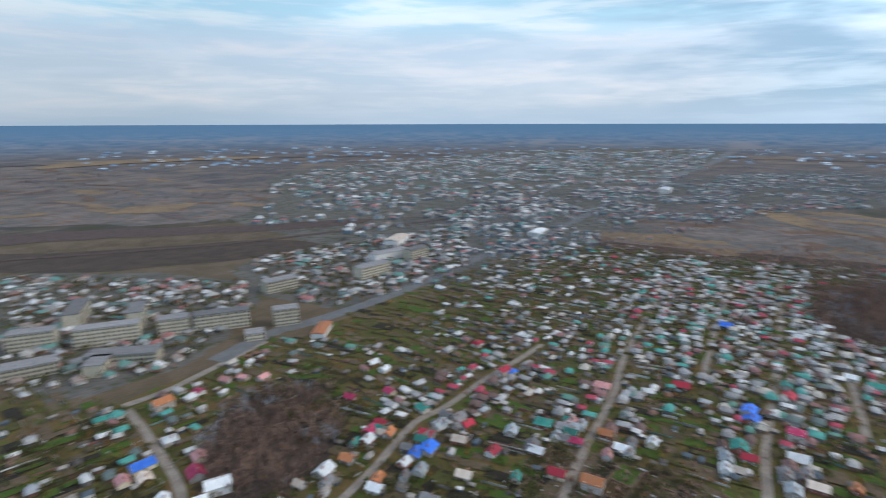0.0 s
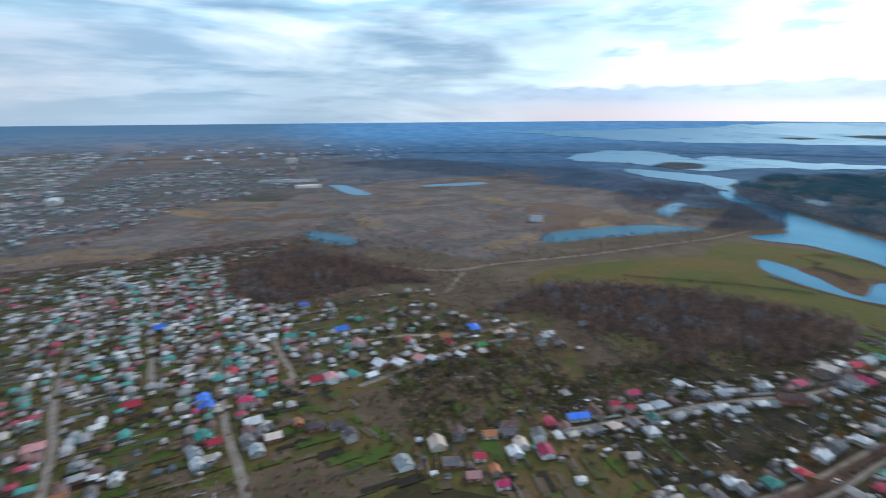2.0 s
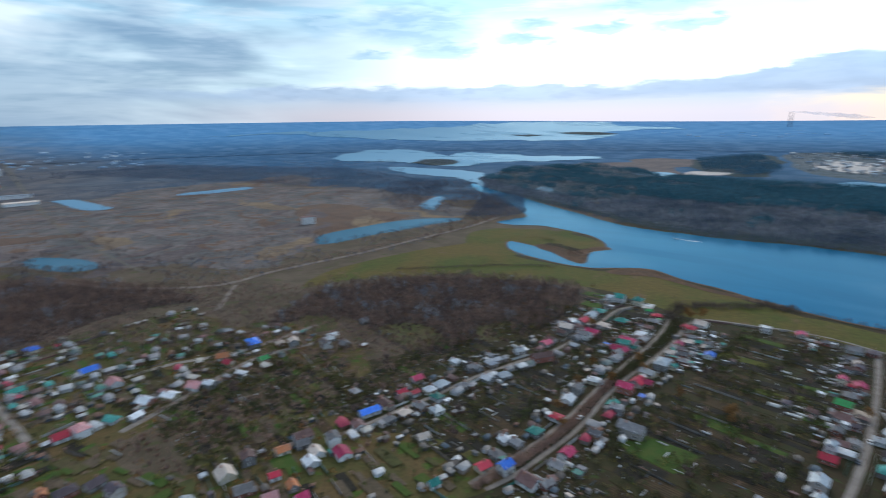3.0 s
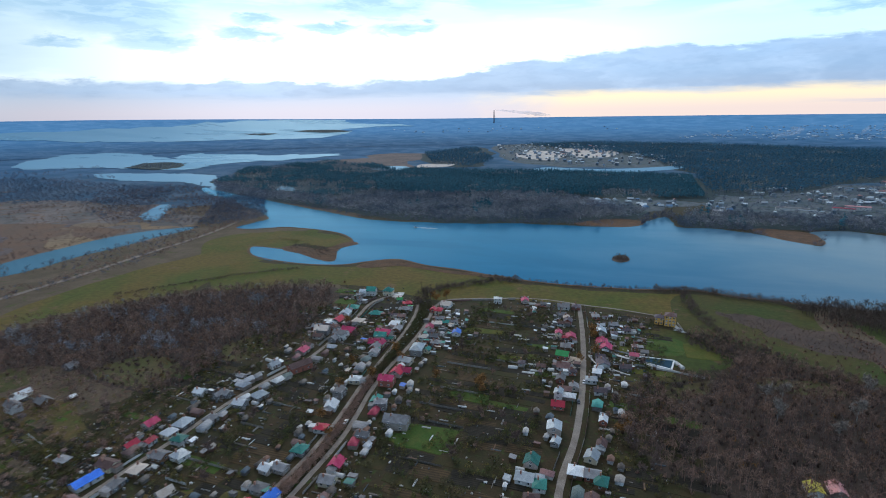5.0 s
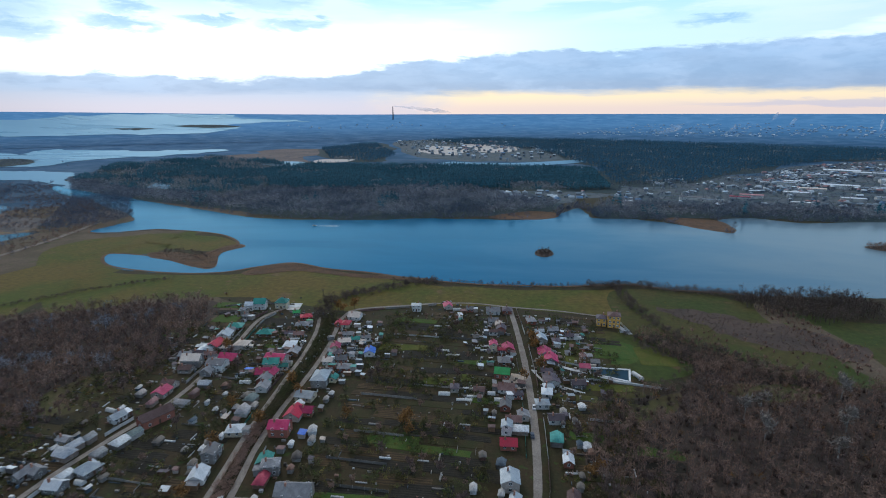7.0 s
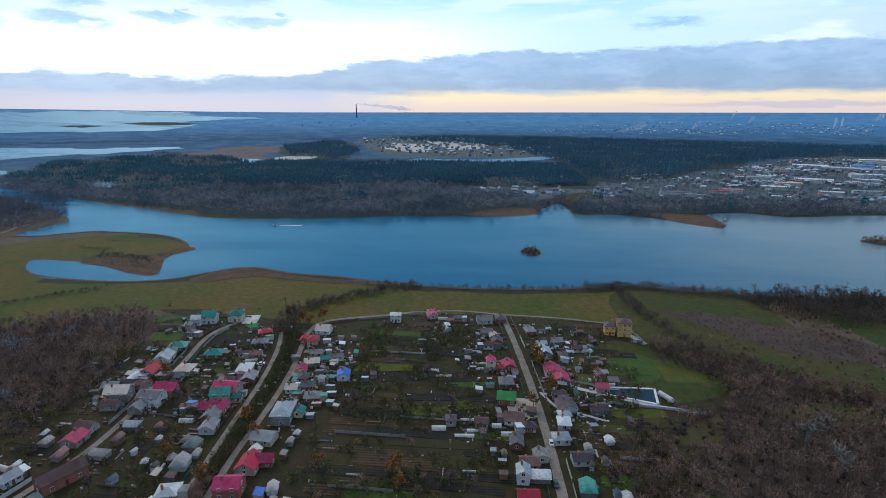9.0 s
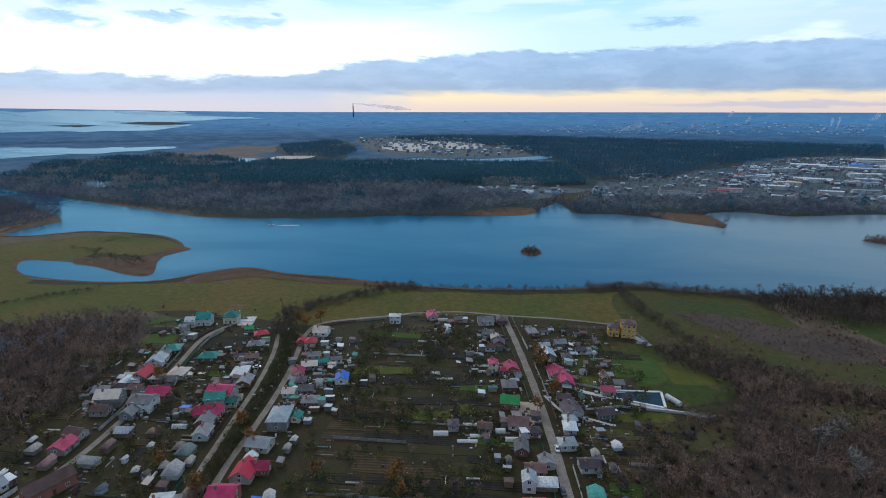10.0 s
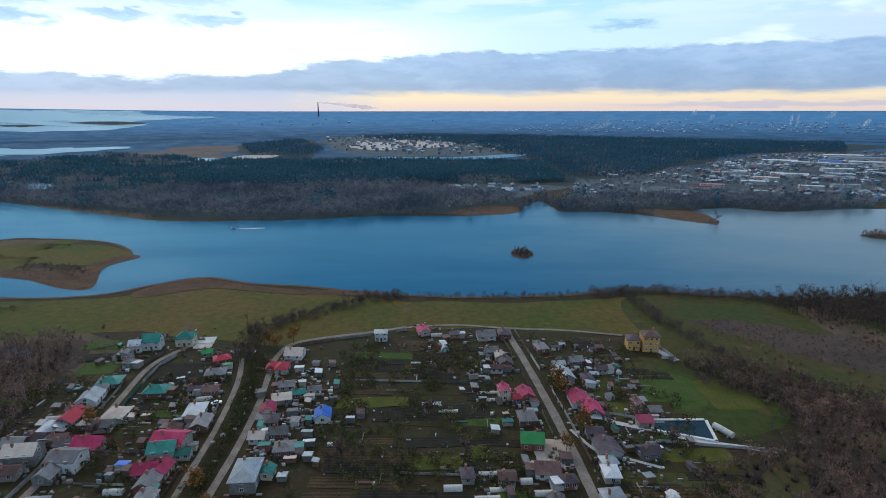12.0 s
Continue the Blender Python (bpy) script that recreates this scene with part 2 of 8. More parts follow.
def water_mat(name, deep, shallow, ripple=0.05, rough=0.08, scale=0.05, gloss=0.5, tint=(0.62, 0.86, 1.0), sky_grey=None):
    """Water: its own colour carries part of the reflected sky's blue, under a blue-tinted Fresnel gloss of the sky over
    small ripples.
    """
    m = bpy.data.materials.new(name)
    m.use_nodes = True
    t = m.node_tree
    k = Tree(t)
    t.nodes.remove(t.nodes["Principled BSDF"])
    vec = t.nodes.new("ShaderNodeNewGeometry").outputs["Position"]
    n = k.noise(k.stretch(vec, (0.35, 1, 1)), scale, 5, 0.6, 0.5)
    body, shine, both, fres = [t.nodes.new("ShaderNode" + x) for x in ("BsdfDiffuse", "BsdfGlossy", "MixShader", "Fresnel")]
    own, sheen = k.mix(k.step(n, 0.35, 0.68), deep, shallow), (*tint, 1)
    if sky_grey:
        # greyer body and gloss downstream of the bend paint in the bright sky's reflection
        place = t.nodes.new("ShaderNodeSeparateXYZ")
        t.links.new(vec, place.inputs[0])
        down = k.step(k.math("ADD", place.outputs[0], k.math("MULTIPLY", k.math("SUBTRACT", n, 0.5), 420.0)), -40, 460)
        own, sheen = k.mix(down, own, sky_grey), k.mix(down, tint, (0.90, 0.95, 1.0))
    t.links.new(own, body.inputs["Color"])
    k.put(shine.inputs["Color"], sheen)
    t.links.new(k.step(n, 0.3, 0.7, rough * 0.8, rough * 1.2), shine.inputs["Roughness"])
    bn = t.nodes.new("ShaderNodeBump")
    bn.inputs["Strength"].default_value, bn.inputs["Distance"].default_value = ripple, 0.5
    t.links.new(k.noise(k.stretch(vec, (1, 0.5, 1)), 0.5, 3, 0.6), bn.inputs["Height"])
    t.links.new(bn.outputs[0], shine.inputs["Normal"])
    fres.inputs["IOR"].default_value = 1.33
    t.links.new(k.math("MULTIPLY", fres.outputs[0], gloss), both.inputs[0])
    t.links.new(body.outputs[0], both.inputs[1])
    t.links.new(shine.outputs[0], both.inputs[2])
    t.links.new(both.outputs[0], t.nodes["Material Output"].inputs["Surface"])
    return m


M_LAND = mat("autumn_land", (0.028, 0.028, 0.010), (0.042, 0.029, 0.013), 0.08, 0.7, 0.95, 0.5, world=True, third=(0.036, 0.054, 0.011), spots=0.58)
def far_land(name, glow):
    """Brown plain that passes, patch by patch, into blue: haze painted into the base colour."""
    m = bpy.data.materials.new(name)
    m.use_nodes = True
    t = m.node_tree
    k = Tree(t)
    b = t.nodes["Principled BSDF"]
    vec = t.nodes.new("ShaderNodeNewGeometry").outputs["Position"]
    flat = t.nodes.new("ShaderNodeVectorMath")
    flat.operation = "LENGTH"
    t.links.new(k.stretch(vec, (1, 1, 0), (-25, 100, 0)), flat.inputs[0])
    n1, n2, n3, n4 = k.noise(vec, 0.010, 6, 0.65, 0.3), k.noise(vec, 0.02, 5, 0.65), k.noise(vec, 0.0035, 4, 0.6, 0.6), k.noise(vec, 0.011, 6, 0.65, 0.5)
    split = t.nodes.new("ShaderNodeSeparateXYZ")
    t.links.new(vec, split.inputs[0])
    # the painted haze blue sets in nearer on the north side
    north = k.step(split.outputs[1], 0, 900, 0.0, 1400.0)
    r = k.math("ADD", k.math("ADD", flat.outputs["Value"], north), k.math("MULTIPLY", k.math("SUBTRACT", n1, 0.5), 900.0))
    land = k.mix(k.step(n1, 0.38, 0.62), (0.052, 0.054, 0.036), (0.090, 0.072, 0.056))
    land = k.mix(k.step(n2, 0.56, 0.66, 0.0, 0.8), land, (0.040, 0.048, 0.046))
    # wooded flats north of the river in a bluer haze tint, open heath and fields south in a greyer one
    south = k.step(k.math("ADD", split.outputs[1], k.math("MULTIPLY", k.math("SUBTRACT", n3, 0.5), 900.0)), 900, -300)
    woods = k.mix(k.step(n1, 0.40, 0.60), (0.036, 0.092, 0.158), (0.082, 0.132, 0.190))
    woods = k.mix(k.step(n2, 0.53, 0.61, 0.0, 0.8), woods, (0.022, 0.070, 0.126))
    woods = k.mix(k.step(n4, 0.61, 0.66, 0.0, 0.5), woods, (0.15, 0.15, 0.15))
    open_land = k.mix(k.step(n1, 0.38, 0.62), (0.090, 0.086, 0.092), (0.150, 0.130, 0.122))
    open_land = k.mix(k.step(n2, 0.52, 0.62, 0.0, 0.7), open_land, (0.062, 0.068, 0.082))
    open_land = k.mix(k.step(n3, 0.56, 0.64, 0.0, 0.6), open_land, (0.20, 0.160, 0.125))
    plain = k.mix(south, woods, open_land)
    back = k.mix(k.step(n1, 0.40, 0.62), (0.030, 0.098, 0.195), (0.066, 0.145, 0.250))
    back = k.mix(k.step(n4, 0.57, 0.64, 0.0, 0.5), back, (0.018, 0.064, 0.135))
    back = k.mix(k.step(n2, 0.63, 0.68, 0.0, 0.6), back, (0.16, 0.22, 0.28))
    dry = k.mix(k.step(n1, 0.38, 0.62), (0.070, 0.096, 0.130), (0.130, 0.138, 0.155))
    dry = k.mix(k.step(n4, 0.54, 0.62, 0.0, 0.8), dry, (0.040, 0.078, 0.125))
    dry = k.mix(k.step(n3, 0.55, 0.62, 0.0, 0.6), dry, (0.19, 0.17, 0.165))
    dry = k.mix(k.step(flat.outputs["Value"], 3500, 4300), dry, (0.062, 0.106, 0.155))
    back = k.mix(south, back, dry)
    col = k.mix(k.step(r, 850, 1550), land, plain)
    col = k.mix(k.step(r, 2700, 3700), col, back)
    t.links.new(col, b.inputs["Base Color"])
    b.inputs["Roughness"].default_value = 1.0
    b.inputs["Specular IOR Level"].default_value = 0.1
    # blue emission adds the glow of haze to the last ring of land
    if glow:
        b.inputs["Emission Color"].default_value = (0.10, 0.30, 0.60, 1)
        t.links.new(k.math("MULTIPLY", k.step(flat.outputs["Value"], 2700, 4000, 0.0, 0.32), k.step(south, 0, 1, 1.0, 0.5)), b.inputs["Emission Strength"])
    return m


M_BACK, M_PLAIN = far_land("haze_tinted_distance", True), far_land("far_plain", False)
M_DARKMEADOW = mat("darker_meadow_grass", (0.038, 0.056, 0.008), (0.062, 0.053, 0.013), 0.018, 0.25, 0.95, 0.6, world=True, third=(0.094, 0.064, 0.028), spots=0.62)
M_MEADOW = mat("meadow_grass", (0.058, 0.074, 0.008), (0.104, 0.076, 0.015), 0.011, 0.22, 0.95, 0.7, world=True, third=(0.118, 0.080, 0.034), spots=0.60)
M_FIELD = mat("dry_field_grass", (0.082, 0.066, 0.030), (0.062, 0.066, 0.020), 0.02, 0.3, 0.95, 0.4, world=True, third=(0.105, 0.070, 0.036))
M_HEATH = mat("heath", (0.158, 0.132, 0.124), (0.090, 0.091, 0.090), 0.014, 0.08, 0.95, 0.3, world=True, third=(0.150, 0.092, 0.060), spots=0.55)
M_PURPLE = mat("dry_purple_weeds", (0.058, 0.042, 0.035), (0.086, 0.060, 0.048), 0.035, 0.6, 0.95, 0.4, world=True, third=(0.11, 0.085, 0.06), spots=0.62)
M_RED = mat("rusty_sedge", (0.135, 0.082, 0.054), (0.11, 0.075, 0.055), 0.03, 0.4, 0.95, 0.3, world=True)
M_LITTER = mat("leaf_litter", (0.046, 0.036, 0.030), (0.068, 0.050, 0.040), 0.05, 0.8, 1.0, 0.5, world=True, third=(0.095, 0.085, 0.04), spots=0.64)
M_SCRUB = mat("scrub_ground", (0.084, 0.066, 0.042), (0.122, 0.092, 0.064), 0.03, 0.6, 1.0, 0.4, world=True, third=(0.072, 0.078, 0.028), spots=0.58)
M_REED = mat("dry_reeds", (0.128, 0.073, 0.041), (0.084, 0.054, 0.034), 0.08, 1.2, 0.95, 0.6, world=True)
M_DIRT = mat("dirt_road", (0.19, 0.165, 0.145), (0.25, 0.225, 0.20), 0.15, 1.5, 0.95, 0.3, world=True)
M_HEATHTRACK = mat("dull_heath_track", (0.15, 0.135, 0.11), (0.12, 0.11, 0.085), 0.1, 1.0, 0.95, 0.3, world=True)
M_TRACK = mat("pale_track", (0.26, 0.22, 0.19), (0.19, 0.16, 0.135), 0.1, 1.0, 0.95, 0.3, world=True)
M_ASPHALT = mat("asphalt", (0.115, 0.12, 0.13), (0.14, 0.145, 0.15), 0.1, 2.0, 0.85, 0.2, world=True)
M_RAIL = mat("ballast", (0.06, 0.045, 0.042), (0.085, 0.06, 0.055), 0.1, 1.0, 0.95, 0.2, world=True)
M_SOIL = mat("dug_soil", (0.018, 0.017, 0.014), (0.027, 0.024, 0.018), 0.25, 2.0, 1.0, 0.6, world=True, rows=0.24)
M_GREEN = mat("green_grass", (0.040, 0.082, 0.012), (0.062, 0.088, 0.016), 0.15, 2.0, 0.95, 0.4, world=True)
M_VILL = mat("village_grass", (0.064, 0.066, 0.017), (0.112, 0.074, 0.030), 0.035, 0.5, 0.95, 0.4, world=True, third=(0.056, 0.096, 0.013), spots=0.57)
M_OLIVE = mat("olive_grass", (0.032, 0.034, 0.010), (0.045, 0.034, 0.013), 0.12, 1.6, 0.95, 0.4, world=True)
M_STRAW = mat("straw_bed", (0.062, 0.042, 0.021), (0.042, 0.030, 0.017), 0.2, 2.0, 0.95, 0.4, world=True, rows=0.20)
M_STUBBLE = mat("stubble", (0.210, 0.150, 0.090), (0.160, 0.118, 0.080), 0.012, 0.15, 0.95, 0.3, world=True)
M_YARD = mat("yard_earth", (0.082, 0.083, 0.080), (0.122, 0.114, 0.106), 0.03, 0.35, 0.95, 0.4, world=True, third=(0.060, 0.064, 0.030), spots=0.52)
M_DUSK = mat("heath_ling", (0.098, 0.080, 0.080), (0.128, 0.102, 0.096), 0.010, 0.10, 0.95, 0.3, world=True, third=(0.070, 0.064, 0.072), spots=0.56)
M_LIME = mat("lime_grass", (0.064, 0.080, 0.010), (0.086, 0.086, 0.014), 0.12, 1.4, 0.95, 0.4, world=True)
M_SAND = mat("sand", (0.44, 0.41, 0.38), (0.54, 0.50, 0.46), 0.02, 0.2, 0.95, 0.2, world=True)
# bluish cast of this floor is haze put into its colour
M_PINEFLOOR = mat("pine_floor", (0.020, 0.042, 0.048), (0.034, 0.054, 0.058), 0.02, 0.25, 1.0, 0.4, world=True)
# blue-grey cast in this ground colour imitates distance haze
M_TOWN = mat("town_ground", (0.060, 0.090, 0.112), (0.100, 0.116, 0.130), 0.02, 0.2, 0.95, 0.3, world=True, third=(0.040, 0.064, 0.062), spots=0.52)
M_WATER = water_mat("river_water", (0.004, 0.080, 0.175), (0.008, 0.110, 0.22), 0.30, 0.16, 0.010, 0.67, (0.46, 0.80, 1.0), (0.118, 0.172, 0.208))
M_LAKE = water_mat("lake_water", (0.13, 0.26, 0.37), (0.15, 0.28, 0.39), 0.04, 0.30, 0.003, 0.27, (0.60, 0.84, 1.0))
M_PONDW = water_mat("shallow_pond_water", (0.050, 0.125, 0.180), (0.066, 0.145, 0.200), 0.06, 0.2, 0.02, 0.45, (0.55, 0.82, 1.0))
M_POOL = water_mat("pond_water", (0.018, 0.035, 0.042), (0.028, 0.045, 0.05), 0.03, 0.06, 0.2, 0.8)

ROOF = {
    "g": mat("grey_slate_roof", (0.17, 0.17, 0.18), (0.24, 0.24, 0.25), 0.4, 5, 0.75, 0.25, vary=0.35, ribs=3.0),
    "s": mat("galvanised_roof", (0.27, 0.31, 0.35), (0.36, 0.40, 0.43), 0.3, 5, 0.45, 0.2, 0.35, vary=0.25, ribs=3.0),
    "w": mat("pale_sheet_roof", (0.54, 0.58, 0.62), (0.66, 0.69, 0.72), 0.3, 4, 0.5, 0.15, vary=0.15, ribs=2.5),
    "f": mat("beige_roof", (0.50, 0.42, 0.36), (0.58, 0.51, 0.45), 0.3, 4, 0.7, 0.15, vary=0.2, ribs=2.5),
    "m": mat("crimson_tile_roof", (0.34, 0.020, 0.082), (0.42, 0.045, 0.120), 0.3, 5, 0.5, 0.25, vary=0.25, ribs=3.0),
    "r": mat("red_sheet_roof", (0.40, 0.022, 0.052), (0.33, 0.030, 0.055), 0.3, 5, 0.5, 0.2, vary=0.25, ribs=3.0),
    "n": mat("brown_roof", (0.115, 0.065, 0.060), (0.16, 0.10, 0.095), 0.3, 5, 0.65, 0.25, vary=0.35, ribs=3.0),
    "d": mat("dark_plum_roof", (0.070, 0.055, 0.070), (0.10, 0.08, 0.095), 0.3, 5, 0.6, 0.25, vary=0.2, ribs=3.0),
    "t": mat("teal_sheet_roof", (0.020, 0.16, 0.135), (0.04, 0.21, 0.18), 0.3, 5, 0.5, 0.2, vary=0.3, ribs=3.0),
    "e": mat("green_sheet_roof", (0.035, 0.26, 0.075), (0.05, 0.32, 0.10), 0.3, 5, 0.5, 0.2, vary=0.15, ribs=3.0),
    "b": mat("blue_sheet_roof", (0.030, 0.14, 0.62), (0.05, 0.19, 0.70), 0.3, 5, 0.45, 0.2, vary=0.2, ribs=3.0),
    "o": mat("orange_tile_roof", (0.42, 0.15, 0.06), (0.37, 0.17, 0.09), 0.3, 5, 0.6, 0.2, vary=0.2, ribs=3.0),
    "p": mat("pink_faded_roof", (0.52, 0.24, 0.24), (0.46, 0.26, 0.27), 0.3, 5, 0.6, 0.2, vary=0.25, ribs=3.0),
    "y": mat("yellow_roof", (0.55, 0.48, 0.06), (0.50, 0.44, 0.10), 0.3, 5, 0.6, 0.2, ribs=3.0),
}
ROOF["v"] = ROOF["s"]
WALL = [
    mat("white_render", (0.56, 0.55, 0.53), (0.64, 0.63, 0.61), 0.3, 3, 0.9, 0.1, vary=0.15),
    mat("pale_brick", (0.34, 0.29, 0.25), (0.42, 0.37, 0.33), 0.5, 6, 0.9, 0.2, vary=0.2),
    mat("red_brick", (0.30, 0.11, 0.075), (0.24, 0.10, 0.075), 0.5, 6, 0.9, 0.2, vary=0.2),
    mat("grey_board", (0.16, 0.15, 0.145), (0.23, 0.22, 0.21), 0.4, 5, 0.9, 0.2, vary=0.25),
    mat("cream_siding", (0.56, 0.48, 0.34), (0.62, 0.55, 0.42), 0.3, 4, 0.8, 0.1, vary=0.15),
    mat("brown_timber", (0.15, 0.085, 0.05), (0.20, 0.12, 0.07), 0.4, 5, 0.9, 0.2, vary=0.25),
]
M_YELLOW = mat("yellow_brick", (0.74, 0.42, 0.10), (0.68, 0.39, 0.11), 0.5, 6, 0.9, 0.15)
M_GLASS = mat("window_glass", (0.030, 0.038, 0.048), (0.045, 0.055, 0.068), 1.0, 3, 0.08, spec=0.6)
M_FRAME = mat("white_window_frame", (0.72, 0.72, 0.71), (0.78, 0.78, 0.77), 1.0, 4, 0.6)
M_DOOR = mat("dark_door", (0.09, 0.055, 0.04), (0.12, 0.07, 0.05), 1.0, 4, 0.6, vary=0.3)
M_CHIM = mat("chimney_brick", (0.30, 0.14, 0.10), (0.36, 0.22, 0.17), 1.0, 6, 0.9, 0.2, vary=0.2)
M_CONC = mat("pale_concrete", (0.46, 0.47, 0.48), (0.56, 0.57, 0.57), 0.3, 3, 0.9, 0.15, vary=0.1)
M_METAL = mat("white_metal", (0.50, 0.50, 0.49), (0.60, 0.60, 0.58), 0.5, 4, 0.5, vary=0.1)
M_FENCE = mat("weathered_boards", (0.20, 0.18, 0.16), (0.28, 0.26, 0.24), 0.4, 4, 0.9, 0.2, vary=0.45)
M_BARK = mat("grey_bark", (0.065, 0.055, 0.048), (0.095, 0.080, 0.070), 1.0, 8, 0.95, 0.3)
M_TWIG = mat("bare_twigs", (0.236, 0.150, 0.118), (0.312, 0.204, 0.156), 0.03, 0.4, 0.95, island=0.2, world=True)
M_DARKTWIG = mat("dark_bare_twigs", (0.140, 0.098, 0.086), (0.194, 0.134, 0.112), 0.03, 0.4, 0.95, island=0.2, world=True)
# grey twigs with a blue cast painted in for haze
M_TWIGP = mat("haze_tinted_grey_twigs", (0.200, 0.220, 0.262), (0.320, 0.325, 0.352), 0.012, 0.3, 0.95, island=0.4, world=True)
M_BRAMBLE = mat("dark_brambles", (0.064, 0.070, 0.026), (0.096, 0.078, 0.038), 0.05, 0.8, 0.95, island=0.25, world=True)
M_RUST = mat("rust_leaves", (0.25, 0.125, 0.036), (0.19, 0.100, 0.034), 0.05, 1.0, 0.9, island=0.4, world=True)
M_OCHRE = mat("ochre_leaves", (0.20, 0.155, 0.042), (0.145, 0.130, 0.036), 0.05, 1.0, 0.9, island=0.4, world=True)
M_LEAF = mat("dull_green_leaves", (0.070, 0.092, 0.024), (0.100, 0.106, 0.032), 0.05, 1.0, 0.9, island=0.25, world=True)
# violet-blue cast on bare twigs imitates distance haze
M_FARTWIG = mat("haze_tinted_bare_twigs", (0.090, 0.120, 0.174), (0.175, 0.180, 0.226), 0.012, 0.3, 0.95, island=0.4, world=True)
M_HEDGE = mat("blackish_twigs", (0.092, 0.070, 0.060), (0.136, 0.100, 0.082), 0.04, 0.5, 0.95, island=0.25, world=True)
# bluer copy of the needles, painting thicker haze farther off
M_PINEFAR = mat("haze_tinted_pine_needles", (0.011, 0.068, 0.118), (0.024, 0.092, 0.150), 0.006, 0.3, 0.95, island=0.3, world=True)
# blue cast over the green needles imitates distance haze
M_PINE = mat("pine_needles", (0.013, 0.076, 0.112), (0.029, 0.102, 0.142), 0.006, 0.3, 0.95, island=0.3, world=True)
M_BIRCH = mat("white_bark", (0.50, 0.50, 0.47), (0.34, 0.33, 0.31), 2.0, 9, 0.9)
M_ROOFS = pick("mixed_roofs", [(0.26, 0.26, 0.27), (0.40, 0.42, 0.44), (0.52, 0.55, 0.57), (0.11, 0.15, 0.15), (0.36, 0.05, 0.09), (0.30, 0.30, 0.31), (0.07, 0.30, 0.27), (0.36, 0.36, 0.36),
                               (0.14, 0.09, 0.085), (0.60, 0.62, 0.64), (0.24, 0.25, 0.26), (0.10, 0.24, 0.20), (0.44, 0.42, 0.38), (0.24, 0.13,
                                   0.13), (0.30, 0.31, 0.33), (0.33, 0.36, 0.40)])
M_WALLS = pick("mixed_walls", [(0.40, 0.38, 0.36), (0.24, 0.19, 0.16), (0.16, 0.15, 0.145), (0.28, 0.22, 0.18), (0.50, 0.48, 0.46), (0.20, 0.11, 0.08)])
M_CLUT = pick("yard_clutter", [(0.42, 0.42, 0.42), (0.14, 0.125, 0.11), (0.24, 0.225, 0.21), (0.60, 0.61, 0.62), (0.08, 0.07, 0.065), (0.30, 0.28, 0.26), (0.17, 0.095, 0.07), (0.07, 0.10, 0.13), (0.11, 0.10, 0.09)])
# roof colours shifted to blue-grey, imitating haze across the river
M_FARROOF = pick("haze_tinted_roofs", [(0.12, 0.17, 0.22), (0.22, 0.29, 0.35), (0.42, 0.50, 0.57), (0.16, 0.20, 0.24), (0.10, 0.14, 0.18), (0.28, 0.34, 0.39), (0.10, 0.20, 0.34), (0.30, 0.17, 0.17), (0.15, 0.20, 0.24), (0.60, 0.68, 0.74), (0.36, 0.43, 0.49), (0.50, 0.58, 0.64)])
M_TOWNROOF = pick("town_roofs", [(0.22, 0.23, 0.24), (0.34, 0.36, 0.38), (0.46, 0.49, 0.51), (0.14, 0.15, 0.16), (0.10, 0.16, 0.16), (0.28, 0.29, 0.30), (0.19, 0.14, 0.13), (0.58, 0.60, 0.62), (0.12, 0.26, 0.24), (0.26, 0.21, 0.19), (0.30, 0.14, 0.14), (0.40, 0.40, 0.39)])

# pale blue colours paint in the haze near the horizon
M_CITY = pick("haze_tinted_city", [(0.15, 0.27, 0.42), (0.20, 0.33, 0.48), (0.34, 0.46, 0.58), (0.17, 0.29, 0.44), (0.24, 0.36, 0.50), (0.50, 0.59, 0.68)])
# wall colours cooled towards blue to go with the haze-tinted roofs
M_FARWALL = pick("haze_tinted_walls", [(0.26, 0.30, 0.33), (0.17, 0.19, 0.22), (0.34, 0.38, 0.41), (0.13, 0.17, 0.21)])
M_FENCES = pick("pale_fences", [(0.34, 0.33, 0.31), (0.24, 0.22, 0.20), (0.50, 0.50, 0.49), (0.16, 0.13, 0.11), (0.42, 0.40, 0.37), (0.12, 0.20, 0.18), (0.22, 0.10, 0.09)])
# ---- shape helpers ----
from mathutils.geometry import delaunay_2d_cdt

MID = np.array((25.0, -100.0))
REACH, FADE = 2300.0, 2200.0


def ground_z(x, y):
    """Flat round the river, then bent up to meet the horizon as the camera sees it."""
    dx, dy = np.asarray(x, float) - MID[0], np.asarray(y, float) - MID[1]
    r = np.hypot(dx, dy)
    az = np.degrees(np.arctan2(-dx, dy))
    s = np.clip((az - 15) / 40, 0, 1)
    # rim height set by heading to suit the camera's height when it looks there
    crest = 130 + 34 * s * s * (3 - 2 * s) * (az < 175)
    e = np.clip(r - REACH, 0, FADE * 0.985)
    far = REACH + e / (1 - e / FADE)
    return np.where(r > REACH, crest * (1 - np.maximum(r, 1) / far), 0.0)


def mesh_of(name, verts, faces, materials=()):
    me = bpy.data.meshes.new(name)
    me.from_pydata([tuple(map(float, v)) for v in verts], [], [tuple(map(int, f)) for f in faces])
    for m in materials:
        me.materials.append(m)
    me.update()
    return me


